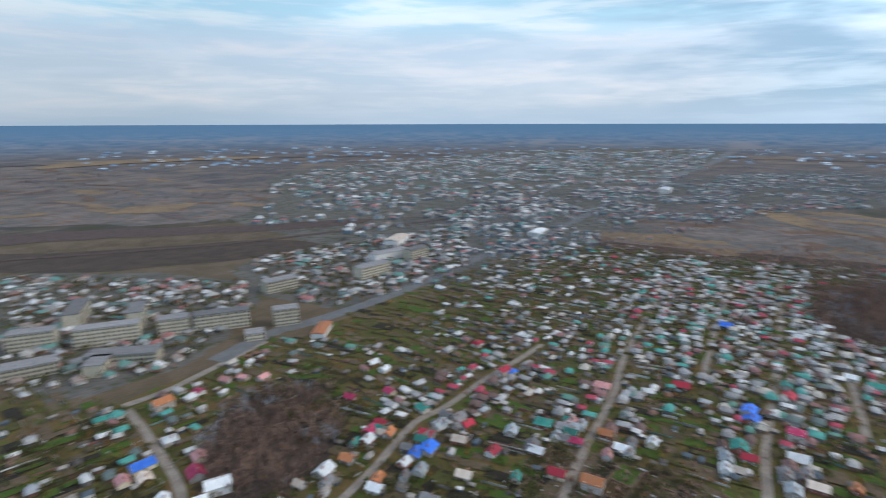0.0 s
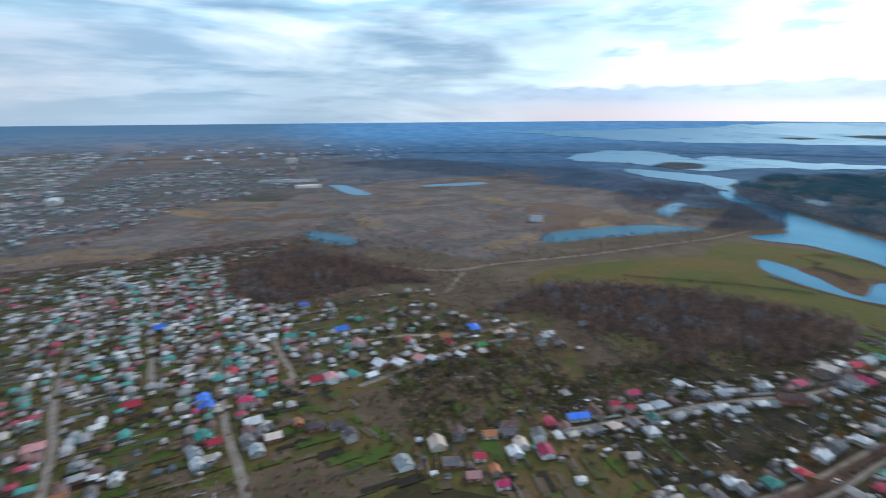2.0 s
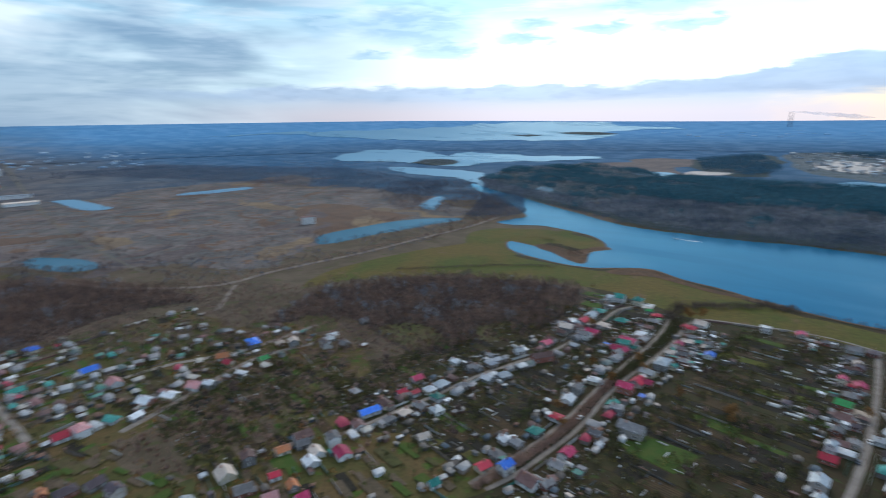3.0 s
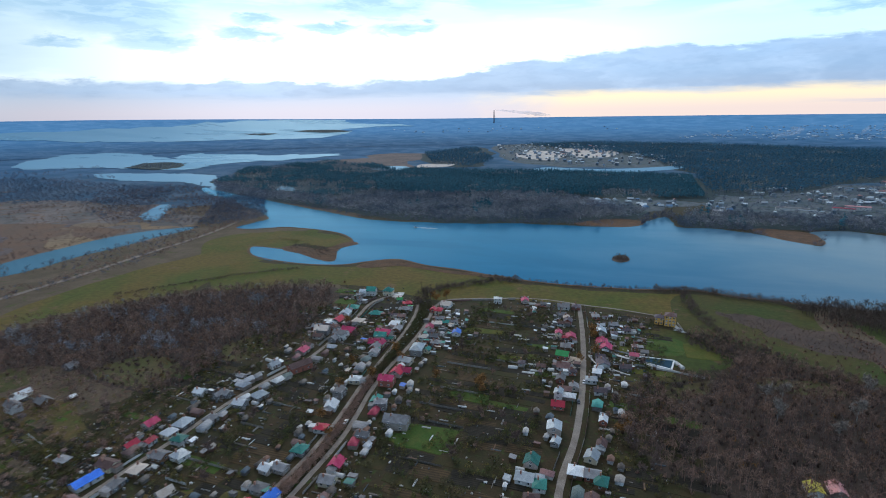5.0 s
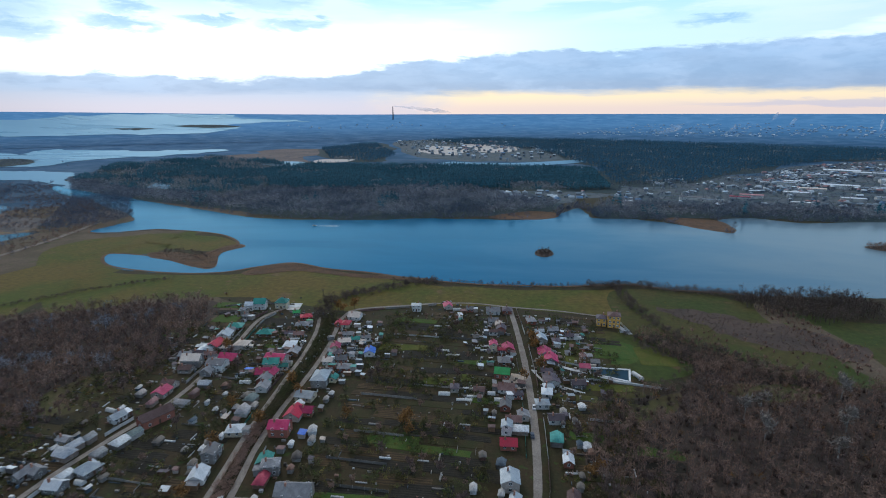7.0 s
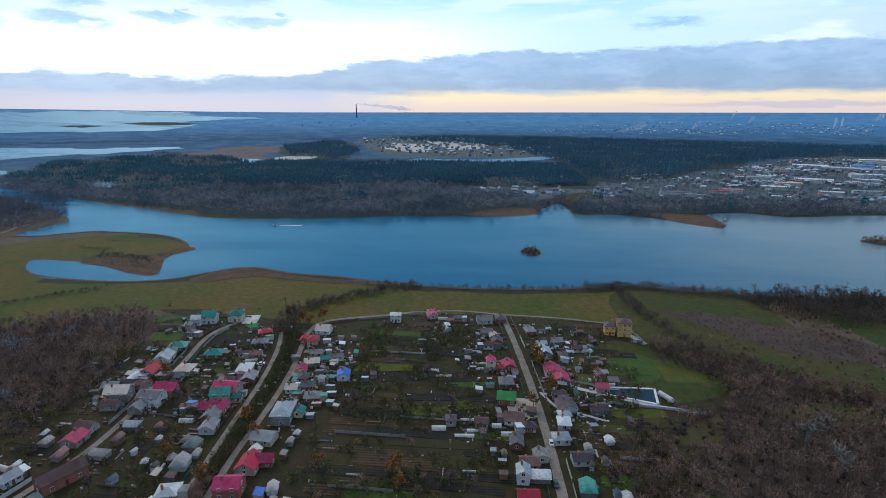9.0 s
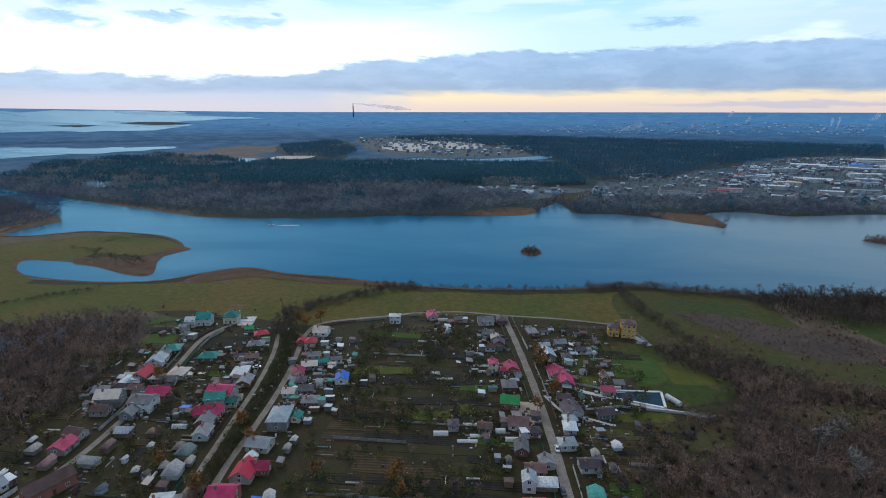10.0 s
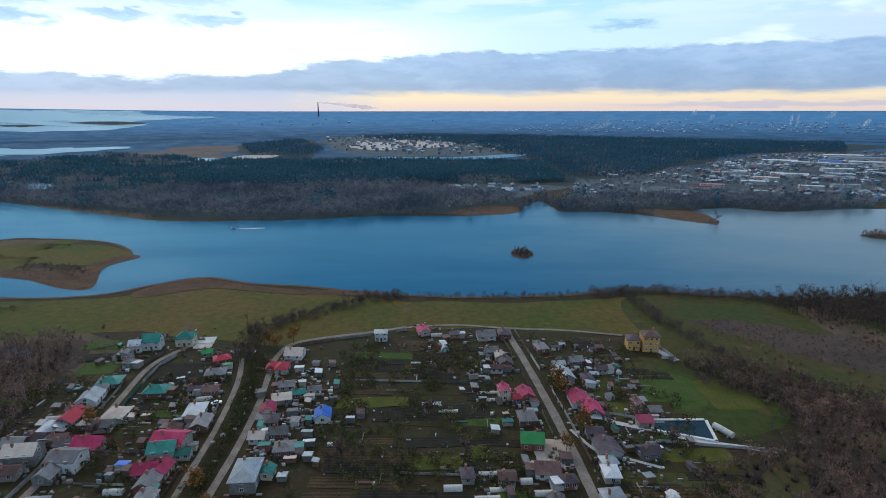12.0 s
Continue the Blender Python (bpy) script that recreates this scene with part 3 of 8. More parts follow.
def mesh_tris(name, verts, tris, material, smooth=False):
    """A mesh from big arrays of corners and triangles."""
    me = bpy.data.meshes.new(name)
    v, f = np.asarray(verts, np.float32), np.asarray(tris, np.int32)
    me.vertices.add(len(v))
    me.vertices.foreach_set("co", v.ravel())
    me.loops.add(f.size)
    me.loops.foreach_set("vertex_index", f.ravel())
    me.polygons.add(len(f))
    me.polygons.foreach_set("loop_start", np.arange(len(f), dtype=np.int32) * 3)
    me.materials.append(material)
    me.update(calc_edges=True)
    return me


def part(name, data, material, parent, label=""):
    """One mesh object under a thing or under a part. data: a bmesh or a ready mesh."""
    if isinstance(data, bmesh.types.BMesh):
        me = bpy.data.meshes.new(name)
        data.to_mesh(me)
        data.free()
        data = me
    ob = new(name, data)
    if material is not None:
        if not data.materials:
            data.materials.append(material)
        ob.material_slots[0].link = "OBJECT"
        ob.material_slots[0].material = material
    ob.parent = parent
    if label:
        ob["label"] = label
    return ob


def smooth_line(points, closed=False, parts=5):
    """Catmull-Rom through the points."""
    p = np.array(points, float)
    n = len(p)
    out = []
    for i in range(n if closed else n - 1):
        a, b, c, d = [p[j % n] if closed else p[min(max(j, 0), n - 1)] for j in (i - 1, i, i + 1, i + 2)]
        for k in range(parts):
            s = k / parts
            out.append(0.5 * (2 * b + (c - a) * s + (2 * a - 5 * b + 4 * c - d) * s * s + (3 * b - a - 3 * c + d) * s ** 3))
    if not closed:
        out.append(p[-1])
    return np.array(out)


def inside(px, py, poly):
    px, py = np.asarray(px, float), np.asarray(py, float)
    hit = np.zeros(px.shape, bool)
    q = np.asarray(poly, float)
    for (x0, y0), (x1, y1) in zip(q, np.roll(q, -1, 0)):
        if y0 != y1:
            hit ^= ((y0 > py) != (y1 > py)) & (px < (x1 - x0) * (py - y0) / (y1 - y0) + x0)
    return hit


def ragged(points, rough=2.0, parts=5):
    """A smooth closed outline with an uneven edge."""
    q = smooth_line(points, True, parts)
    for i, (x, y) in enumerate(q):
        far = 1 + math.hypot(x, y) / 700
        q[i] += np.array(noise.noise_vector(Vector((x * 0.045 / far, y * 0.045 / far, 3.0)))[:2]) * rough * far
        q[i] += np.array(noise.noise_vector(Vector((x * 0.2 / far, y * 0.2 / far, 9.0)))[:2]) * rough * 0.4 * far
    return q


def patch(name, points, material, layer, label, category, rough=2.0, parts=5):
    """A piece of ground or water with its own outline, lying on the land."""
    q = ragged(points, rough, parts)
    n = len(q)
    pts = [Vector(p) for p in q]
    lo, hi = q.min(0), q.max(0)
    if np.hypot(*(q - MID).T).max() > REACH - 100:
        gx, gy = np.meshgrid(np.arange(lo[0] + 40, hi[0], 90), np.arange(lo[1] + 40, hi[1], 90))
        keep = inside(gx.ravel(), gy.ravel(), q)
        pts += [Vector(p) for p in np.c_[gx.ravel()[keep], gy.ravel()[keep]]]
    v, _, f, *_ = delaunay_2d_cdt(pts, [], [list(range(n))], 1, 0.001)
    xy = np.array([(p.x, p.y) for p in v])
    r = np.hypot(*(xy - MID).T)
    z = ground_z(xy[:, 0], xy[:, 1]) + layer * (0.04 + np.maximum(r - 600, 0) * 0.0002)
    ob = new(name, mesh_of(name, np.c_[xy, z], f, [material]))
    return tagged(ob, label, category, kind="structure")


def road(name, points, width, material, layer, label, category="road"):
    q = smooth_line(points, False, 8)
    d = np.gradient(q, axis=0)
    d /= np.linalg.norm(d, axis=1)[:, None] + 1e-9
    side = np.c_[-d[:, 1], d[:, 0]]
    verts, faces = [], []
    for i, (p, s) in enumerate(zip(q, side)):
        r = math.hypot(*(p - MID))
        far = 1 + max(r - 900, 0) / 900
        for k in (-1, 1):
            w = width / 2 * far * (1 + 0.18 * noise.noise(Vector((p[0] * 0.09, p[1] * 0.09, k * 7.0))))
            e = p + s * w * k
            verts.append((e[0], e[1], float(ground_z(*e)) + layer * (0.04 + max(r - 600, 0) * 0.0002)))
        if i:
            j = 2 * i
            faces.append((j - 2, j, j + 1, j - 1))
    ob = new(name, mesh_of(name, verts, faces, [material]))
    return tagged(ob, label, category, kind="structure")


# ---- the land ----
def make_ground():
    radii = np.concatenate([np.arange(0, 800, 50), np.arange(800, 2300, 75), np.arange(2300, 2741, 40)])
    turns = 240
    verts, faces = [(MID[0], MID[1], 0)], []
    a = np.linspace(0, 2 * np.pi, turns, endpoint=False)
    for r in radii[1:]:
        x, y = MID[0] + r * np.cos(a), MID[1] + r * np.sin(a)
        verts += list(zip(x, y, ground_z(x, y)))
    for j in range(turns):
        faces.append((0, 1 + j, 1 + (j + 1) % turns))
    near = len(radii)
    for i in range(len(radii) - 2):
        for j in range(turns):
            b, c = 1 + i * turns, 1 + (i + 1) * turns
            faces.append((b + j, c + j, c + (j + 1) % turns, b + (j + 1) % turns))
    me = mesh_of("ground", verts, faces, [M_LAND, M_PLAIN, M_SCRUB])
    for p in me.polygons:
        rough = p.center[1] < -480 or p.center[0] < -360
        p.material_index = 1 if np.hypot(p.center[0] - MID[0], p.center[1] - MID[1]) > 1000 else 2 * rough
    tagged(new("ground", me), "wide flat river plain of brown autumn grass and soil", "ground", kind="structure")


make_ground()


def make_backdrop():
    """The last ring of land, out to the horizon, with haze put into its colour and glow."""
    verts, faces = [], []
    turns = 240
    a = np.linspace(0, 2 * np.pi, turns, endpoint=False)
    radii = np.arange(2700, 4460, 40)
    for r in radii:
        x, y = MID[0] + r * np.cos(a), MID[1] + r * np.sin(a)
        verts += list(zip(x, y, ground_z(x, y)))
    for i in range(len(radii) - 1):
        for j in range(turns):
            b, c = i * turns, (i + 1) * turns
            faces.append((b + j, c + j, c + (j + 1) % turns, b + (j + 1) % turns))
    tagged(new("backdrop", mesh_of("backdrop", verts, faces, [M_BACK])), "woods and fields out to the horizon, blued and glowing to imitate haze", "backdrop", kind="structure")


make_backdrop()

NEAR_BANK = [(-832, 807), (-716, 731), (-580, 644), (-485, 566), (-481, 528), (-486, 487), (-457, 481), (-405, 506), (-321, 494), (-271, 452), (-278,
    424), (-246, 356), (-280, 365), (-326, 387), (-380, 392), (-368, 365), (-337, 345), (-277, 335), (-230, 342), (-204, 364), (-176, 381), (-136,
    366), (-94, 359), (-47, 345), (7, 337), (42, 338), (84, 341), (133, 352), (168, 343), (203, 339), (228, 334), (258, 336)]
FAR_BANK = [(488, 660), (412, 648), (355, 675), (301, 648), (311, 605), (299, 572), (282, 580), (249, 618), (201, 645), (148, 649), (143, 681), (133,
    722), (106, 679), (93, 645), (56, 627), (-16, 622), (-87, 617), (-183, 596), (-316, 595), (-427, 643), (-618, 730), (-858, 849)]
DOWNSTREAM = [(300, 342), (420, 350), (560, 356), (800, 380), (1100, 420), (1150, 760), (900, 700), (700, 680)]
RIVER = NEAR_BANK + DOWNSTREAM + FAR_BANK
LAKE_FAR = [(-3478, 1249), (-3239, 1743), (-2607, 2017), (-2219, 2307), (-1728, 2696), (-1636, 3094), (-1796, 3164), (-1693, 3433), (-1414, 3608),
    (-1903, 3627), (-2077, 3691), (-2592, 3335), (-2790, 2939), (-2967, 2539), (-3322, 1890)]
LAKE_MID = [(-1999, 1202), (-2220, 1466), (-2160, 1680), (-1914, 1691), (-1615, 1507), (-1734, 1777), (-1594, 1773), (-1340, 1794), (-1113, 1895),
    (-1097, 1623), (-1260, 1445), (-1241, 1214), (-1486, 1198), (-1624, 1172), (-1792, 1125)]
LAKE_LOW = [(-1430, 1037), (-1340, 1069), (-1204, 1096), (-1057, 1093), (-945, 979), (-832, 871), (-812, 808), (-905, 879), (-1043, 934), (-1204, 925)]
POND = [(-756, -100), (-764, -81), (-708, -47), (-652, -43), (-660, -77), (-707, -100)]
CANAL = [(-570, 202), (-610, 233), (-619, 308), (-614, 387), (-575, 453), (-544, 468), (-547, 401), (-555, 304), (-554, 222)]
BACKWATER = [(-708, 522), (-772, 629), (-744, 623), (-652, 506)]
POND_WEST = [(-1358, 31), (-1352, 70), (-1173, 94), (-1144, 64), (-1252, 39)]
DITCH = [(-1274, 269), (-1272, 423), (-1223, 404), (-1231, 268)]
QUARRY_LAKE = [(-175, 1369), (-153, 1471), (13, 1448), (221, 1565), (198, 1463), (16, 1357)]
QUARRY_POND = [(-650, 1322), (-667, 1407), (-584, 1420), (-554, 1321)]
LAGOON = [(-674, 864), (-703, 926), (-654, 896), (-629, 852)]
patch("river", RIVER, M_WATER, 4, "broad calm blue river reflecting the evening sky", "water", 3.0, 9)
patch("lake", LAKE_FAR, M_LAKE, 4, "wide pale reservoir far off on the plain", "water", 14, 8)
patch("lake", LAKE_MID, M_LAKE, 4, "pale lake with an uneven shore among woods", "water", 20, 8)
patch("lake", LAKE_LOW, M_LAKE, 4, "pale lake joining the river", "water", 11, 8)
patch("pond", POND, M_PONDW, 4, "blue pond ringed by brown reeds", "water", 2)
patch("canal", CANAL, M_PONDW, 4, "narrow blue backwater beside the track", "water", 2)
patch("pond", BACKWATER, M_LAKE, 4, "small pale pond in the scrub", "water", 3)
patch("pond", POND_WEST, M_LAKE, 4, "shallow pale pond on the heath", "water", 4)
patch("pond", DITCH, M_LAKE, 4, "long narrow settling pond on the heath", "water", 3)
patch("pond", QUARRY_LAKE, M_LAKE, 4, "narrow pale quarry lake in the pine forest", "water", 4)
patch("pond", QUARRY_POND, M_LAKE, 4, "small pale quarry pond in the pine forest", "water", 4)
patch("pond", LAGOON, M_LAKE, 4, "small pale pool among bare trees", "water", 3)

ISLES = [[(-2240, 2660), (-2164, 2780), (-2014, 2840), (-2060, 2740)], [(-2000, 3010), (-1927, 3140), (-1692, 3150), (-1800, 3010)],
         [(-1507, 1221), (-1572, 1350), (-1533, 1390), (-1389, 1370), (-1330, 1230), (-1387, 1190)]]
for shape in ISLES:
    patch("islet", shape, M_PINEFLOOR, 6, "low dark wooded island in the pale lake", "islet", 14)

WOOD_W = [(-384, 88), (-369, 123), (-359, 168), (-316, 212), (-266, 248), (-195, 267), (-173, 218), (-161, 162), (-173, 141), (-181, 99), (-192, 59),
    (-233, 55), (-293, 63), (-322, 46), (-335, 6)]
WOOD_E = [(179, 194), (148, 206), (129, 215), (119, 229), (136, 215), (142, 200), (137, 182), (122, 166), (100, 161), (82, 152), (69, 103), (72, 87),
    (80, 71), (95, 59), (117, 53), (174, 60), (199, 71), (229, 146)]
WOOD_E = [(x + 140, y) if x > 200 else (x, y) for x, y in WOOD_E]
WOOD_P = [(-571, -205), (-648, -129), (-609, -86), (-501, -20), (-443, -10), (-459, -61), (-436, -130), (-427, -174), (-476, -208)]
WOOD_R = [(-78, -468), (-107, -465), (-129, -436), (-105, -394), (-73, -378), (-49, -373), (-30, -398), (-44, -438)]
BRUSH_A = [(-231, -132), (-244, -79), (-241, -41), (-231, -20), (-207, -41), (-201, -89), (-180, -116), (-199, -134)]
BRUSH_B = [(-162, -292), (-175, -235), (-174, -205), (-180, -165), (-156, -151), (-138, -168), (-119, -291)]
GULLY = [(216, 302), (233, 321), (251, 225), (241, 197), (227, 218)]
GROVE = [(206, 322), (231, 336), (300, 334), (300, 290), (250, 276), (228, 290), (212, 304)]
MEADOW = [(-445, 369), (-456, 438), (-422, 469), (-373, 488), (-303, 475), (-266, 441), (-276, 419), (-329, 416), (-380, 416), (-372, 357), (-331,
    332), (-265, 331), (-211, 340), (-188, 360), (-111, 356), (-71, 341), (-18, 330), (41, 328), (108, 335), (124, 333), (112, 277), (39, 282), (-28,
    281), (-83, 262), (-131, 271), (-178, 280), (-256, 262), (-262, 225), (-280, 209)]
MEADOW_E = [(124, 338), (185, 336), (214, 318), (257, 292), (331, 262), (227, 170), (183, 200), (159, 224), (138, 238), (115, 238), (106, 235), (109, 270)]
FIELD_W = [(-405, 81), (-440, 146), (-436, 266), (-398, 396), (-354, 513), (-331, 379), (-328, 254), (-327, 218), (-386, 140)]
REEDS_S = [(-342, 399), (-320, 405), (-287, 401), (-282, 417), (-277, 440), (-265, 447), (-257, 435), (-266, 411), (-257, 384), (-246, 362), (-265,
    356), (-302, 374), (-329, 382)]
REEDS_N = [(-209, 346), (-195, 374), (-172, 378), (-116, 356), (-46, 349), (-45, 342), (-108, 344), (-162, 356), (-196, 338)]
REEDS_F = [(242, 663), (302, 652), (310, 605), (300, 575), (282, 580), (249, 618)]
REEDS_B = [(-2, 638), (59, 693), (97, 678), (93, 645), (56, 627)]
ISLET = [(59, 451), (65, 466), (75, 465), (78, 446), (70, 433), (61, 438)]
PINE_A = [(-578, 1161), (-525, 1334), (-341, 1316), (-110, 1332), (90, 1316), (225, 1282), (214, 941), (119, 904), (-31, 909), (-185, 913), (-320, 853), (-433, 881)]
PINE_B = [(-414, 2561), (-66, 2706), (422, 2604), (1480, 2027), (1209, 1636), (908, 1575), (540, 1239), (385, 1036), (227, 1008), (236, 1356), (197,
    1525), (122, 1963), (-97, 2194)]
PINE_C = [(-1059, 1266), (-992, 1386), (-942, 1548), (-757, 1498), (-571, 1300), (-490, 1053), (-436, 844), (-523, 774), (-707, 826), (-905, 929)]
PINE_D = [(-725, 1968), (-607, 2348), (-366, 1705), (-375, 1448), (-513, 1475)]
BANKWOOD = [(-905, 929), (-673, 808), (-468, 760), (-417, 846), (-261, 857), (-131, 902), (-29, 873), (64, 785), (105, 760), (91, 696), (-2, 646),
    (-88, 625), (-185, 603), (-309, 617), (-461, 676), (-594, 717), (-764, 775)]
BANKWOOD_E = [(160, 738), (215, 768), (275, 746), (345, 761), (431, 757), (490, 723), (570, 711), (540, 668), (452, 658), (357, 679), (279, 666), (203, 652), (153, 657)]
SUBURB_E = [(227, 1008), (442, 1139), (605, 1243), (858, 1481), (1180, 1594), (1500, 1560), (1150, 900), (760, 735), (576, 720), (459, 735), (317, 775), (195, 794)]
SUBURB_N = [(-77, 869), (169, 908), (165, 821), (64, 785), (-63, 824)]
FIELD_N = [(-925, 1409), (-906, 1800), (-750, 2035), (-623, 1687), (-571, 1300), (-819, 1454)]
TOWN_MAIN = [(-405, -749), (-533, -761), (-835, -853), (-1311, -690), (-1858, -503), (-2144, -271), (-1895, -4), (-1371, -65), (-1131, -282), (-776,
    -402), (-607, -439), (-402, -483), (-335, -498), (-324, -573)]
TOWN_FAR = [(-427, -969), (-786, -1437), (-1209, -1767), (-2462, -1699), (-3036, -840), (-2036, -632), (-1067, -612), (-603, -588), (-447, -671)]
VILLAGE_S = [(-618, -505), (-640, -294), (-701, -150), (-287, -156), (-190, -191), (-104, -302), (-206, -405), (-443, -531)]
VILLAGE_D = [(-335, -498), (-513, -475), (-645, -419), (-700, -126), (-548, -208), (-440, -204), (-425, -125), (-423, -21), (-350, -26), (-334, 15),
    (-268, 30), (-255, -58), (-253, -126), (-240, -162), (-201, -170), (-175, -235), (-162, -292), (-121, -324), (-113, -375), (-200, -441)]
VILLAGE_L = [(-291, -775), (-635, -694), (-435, -541), (-257, -539), (-231, -572), (-234, -656)]
BLOCKS = [(-80, -928), (-235, -688), (-176, -596), (-79, -541), (1, -594)]
HEATH = [(-1157, -296), (-1136, -124), (-1410, 179), (-1388, 532), (-836, 621), (-573, 491), (-558, 187), (-588, 67), (-635, -21), (-773, -149), (-753, -269)]
SEDGE = [(-861, 331), (-855, 421), (-655, 434), (-626, 397), (-607, 237), (-707, 277)]
SAND_A = [(-328, 1880), (-325, 2189), (-153, 2044), (-169, 1727)]
SAND_B = [(-176, 2272), (-98, 2380), (26, 2157), (16, 1871), (-107, 1907)]
SAND_C = [(-551, 1407), (-554, 1521), (-479, 1532), (-459, 1440)]
QUARRY = [(-535, 2444), (-281, 2601), (50, 2390), (193, 1944), (223, 1601), (11, 1497), (-180, 1539), (-334, 1751)]
FIELD_A = [(-560, -2560), (-767, -2777), (-1106, -2660), (-1445, -2472), (-1330, -2400), (-1100, -2520), (-800, -2580)]
FIELD_B = [(-330, -1290), (-400, -1340), (-500, -1290), (-454, -1240), (-391, -1230)]
FIELD_C = [(-1130, -341), (-1086, -281), (-1000, -240), (-920, -160), (-930, -200), (-990, -290)]

COMMONS = [(-235, -196), (-263, -56), (-254, 24), (-158, -30), (-123, -266), (-175, -235)]
GREEN_H = [(-160, -498), (-230, -525), (-359, -525), (-443, -531), (-284, -454), (-206, -405), (-193, -472)]
BROWN_W = [(-546, -230), (-676, -207), (-638, -81), (-471, 20), (-405, 81), (-382, 138), (-324, 215), (-208, 281), (-170, 229), (-191, 138), (-239,
    -15), (-311, -45), (-384, -126), (-428, -205)]
BOG_S = [(-753, -269), (-765, -150), (-629, -23), (-582, 65), (-552, 184), (-554, 472), (-495, 514), (-448, 276), (-464, 115), (-467, 18), (-609,
    -86), (-655, -207), (-599, -258)]
THICKET_E = [(113, 241), (140, 241), (162, 228), (187, 204), (211, 196), (196, 180), (174, 188), (145, 201), (126, 210), (115, 218)]
BELT_B = [(-659, -481), (-677, -369), (-713, -243), (-733, -150), (-672, -151), (-634, -246), (-599, -348), (-608, -459)]
LAWN_P = [(92, 229), (112, 226), (110, 202), (85, 199)]
MEADOW_P = [(78, 249), (115, 243), (134, 231), (143, 210), (138, 190), (116, 179), (99, 182), (82, 189), (65, 201)]
MEADOW_Q = [(75, 170), (104, 168), (106, 158), (86, 151), (61, 155)]
VILLAGE_B = [(-1, -603), (-42, -520), (-157, -536), (-200, -480), (-206, -405), (-99, -299), (31, -467)]
INFILL = [(-194, -118), (-169, -55), (-105, -4), (-73, -26), (-150, -139)]
MOOR_A = [(-421, -2749), (-679, -2404), (-723, -1764), (-786, -1437), (-505, -1052), (-372, -1085), (-171, -1309), (-154, -1520)]
MOOR_B = [(-865, -524), (-1111, -483), (-1216, -343), (-1045, -151), (-733, -150), (-661, -279), (-675, -429), (-663, -508)]
BOG_W = [(-932, -20), (-1288, 267), (-1446, 703), (-578, 209), (-582, 53), (-662, -4)]
YARD_A = [(-93, -1138), (-213, -1070), (-378, -941), (-530, -850), (-579, -874), (-416, -984), (-241, -1151), (-107, -1209)]
BELT_A = [(-55, -999), (-144, -873), (-283, -786), (-391, -768), (-398, -826), (-299, -912), (-159, -1009), (-72, -1088)]
for shape in (MOOR_A, MOOR_B, BOG_W):
    patch("moor", shape, M_HEATH, 1, "brown moor of dry grass and weeds", "field", 30)
patch("rail_yard", YARD_A, M_RAIL, 3, "dark rusty rail yard along the line", "ground", 5)
patch("scrub", BOG_S, M_SCRUB, 0.15, "brown rough ground along the embankment", "ground", 10)
patch("scrub", BROWN_W, M_SCRUB, 0.3, "brown rough ground between woods and village", "ground", 10)
for i, shape in enumerate((VILLAGE_D, VILLAGE_S, VILLAGE_B, INFILL, COMMONS, GREEN_H, BLOCKS, VILLAGE_L)):
    patch("village_ground", shape, M_YARD if shape in (BLOCKS, VILLAGE_L) else M_VILL, 0.5 + 0.08 * i, "rough grass and bare earth between village houses", "ground", 12)
patch("wood_floor", BELT_B, M_LITTER, 2, "leaf litter under a belt of bare trees", "ground", 5)
patch("meadow", MEADOW_P, M_DARKMEADOW, 1.5, "green meadow beside the fish pond", "meadow", 2)
patch("meadow", MEADOW_Q, M_DARKMEADOW, 1.5, "olive meadow below the drive", "meadow", 2)
patch("lawn", LAWN_P, M_GREEN, 2.5, "bright green grass plot above the fish pond", "grass plot", 0.6)
patch("wood_floor", BELT_A, M_LITTER, 2, "leaf litter under the railway tree belt", "ground", 5)
patch("heath", HEATH, M_HEATH, 1, "brown heath of dry grass and scrub", "field", 26)
patch("sedge_field", SEDGE, M_RED, 2, "rusty red sedge beside the backwater", "field", 4)
patch("meadow", MEADOW, M_MEADOW, 1, "green and ochre riverside meadow", "meadow", 3)
patch("meadow", MEADOW_E, M_DARKMEADOW, 1.25, "green meadow running into brown scrub", "meadow", 4)
patch("meadow", FIELD_W, M_MEADOW, 1, "yellowed meadow beside the track", "meadow", 3)
for shape in (WOOD_W, WOOD_E, WOOD_P, WOOD_R):
    patch("wood_floor", shape, M_LITTER, 2, "dark leaf litter under bare trees", "ground", 3)
CLEARINGS = [[(-262, 70), (-236, 58), (-206, 66), (-214, 92), (-246, 96)], [(-205, 118), (-186, 104), (-172, 122), (-182, 150), (-198, 142)], [(-330, 40), (-302, 52), (-286, 40), (-300, 22)], [(74, 152), (102, 158), (128, 164), (116, 146), (90, 142)], [(150, 180), (186, 186), (196, 172), (168, 164)]]
for shape in CLEARINGS:
    patch("glade", shape, M_FIELD, 2.6, "ochre grass in a glade of the wood", "grass", 5)
for shape in (BRUSH_A, BRUSH_B, GULLY):
    patch("scrub", shape, M_SCRUB, 2, "brown scrub ground with dry weeds", "ground", 3)
for shape in (REEDS_S, REEDS_N, REEDS_F, REEDS_B):
    patch("reed_bed", shape, M_REED, 5, "rusty dry reeds along the shore", "reeds", 1.5)
for shape in (PINE_A, PINE_B, PINE_C, PINE_D):
    patch("forest_floor", shape, M_PINEFLOOR, 2, "dark floor of the pine forest", "ground", 20)
patch("wood_floor", BANKWOOD, M_PINEFLOOR, 2, "leaf litter under bare trees on the far bank", "ground", 5)
patch("wood_floor", BANKWOOD_E, M_PINEFLOOR, 2, "leaf litter under bare trees below the suburb", "ground", 5)
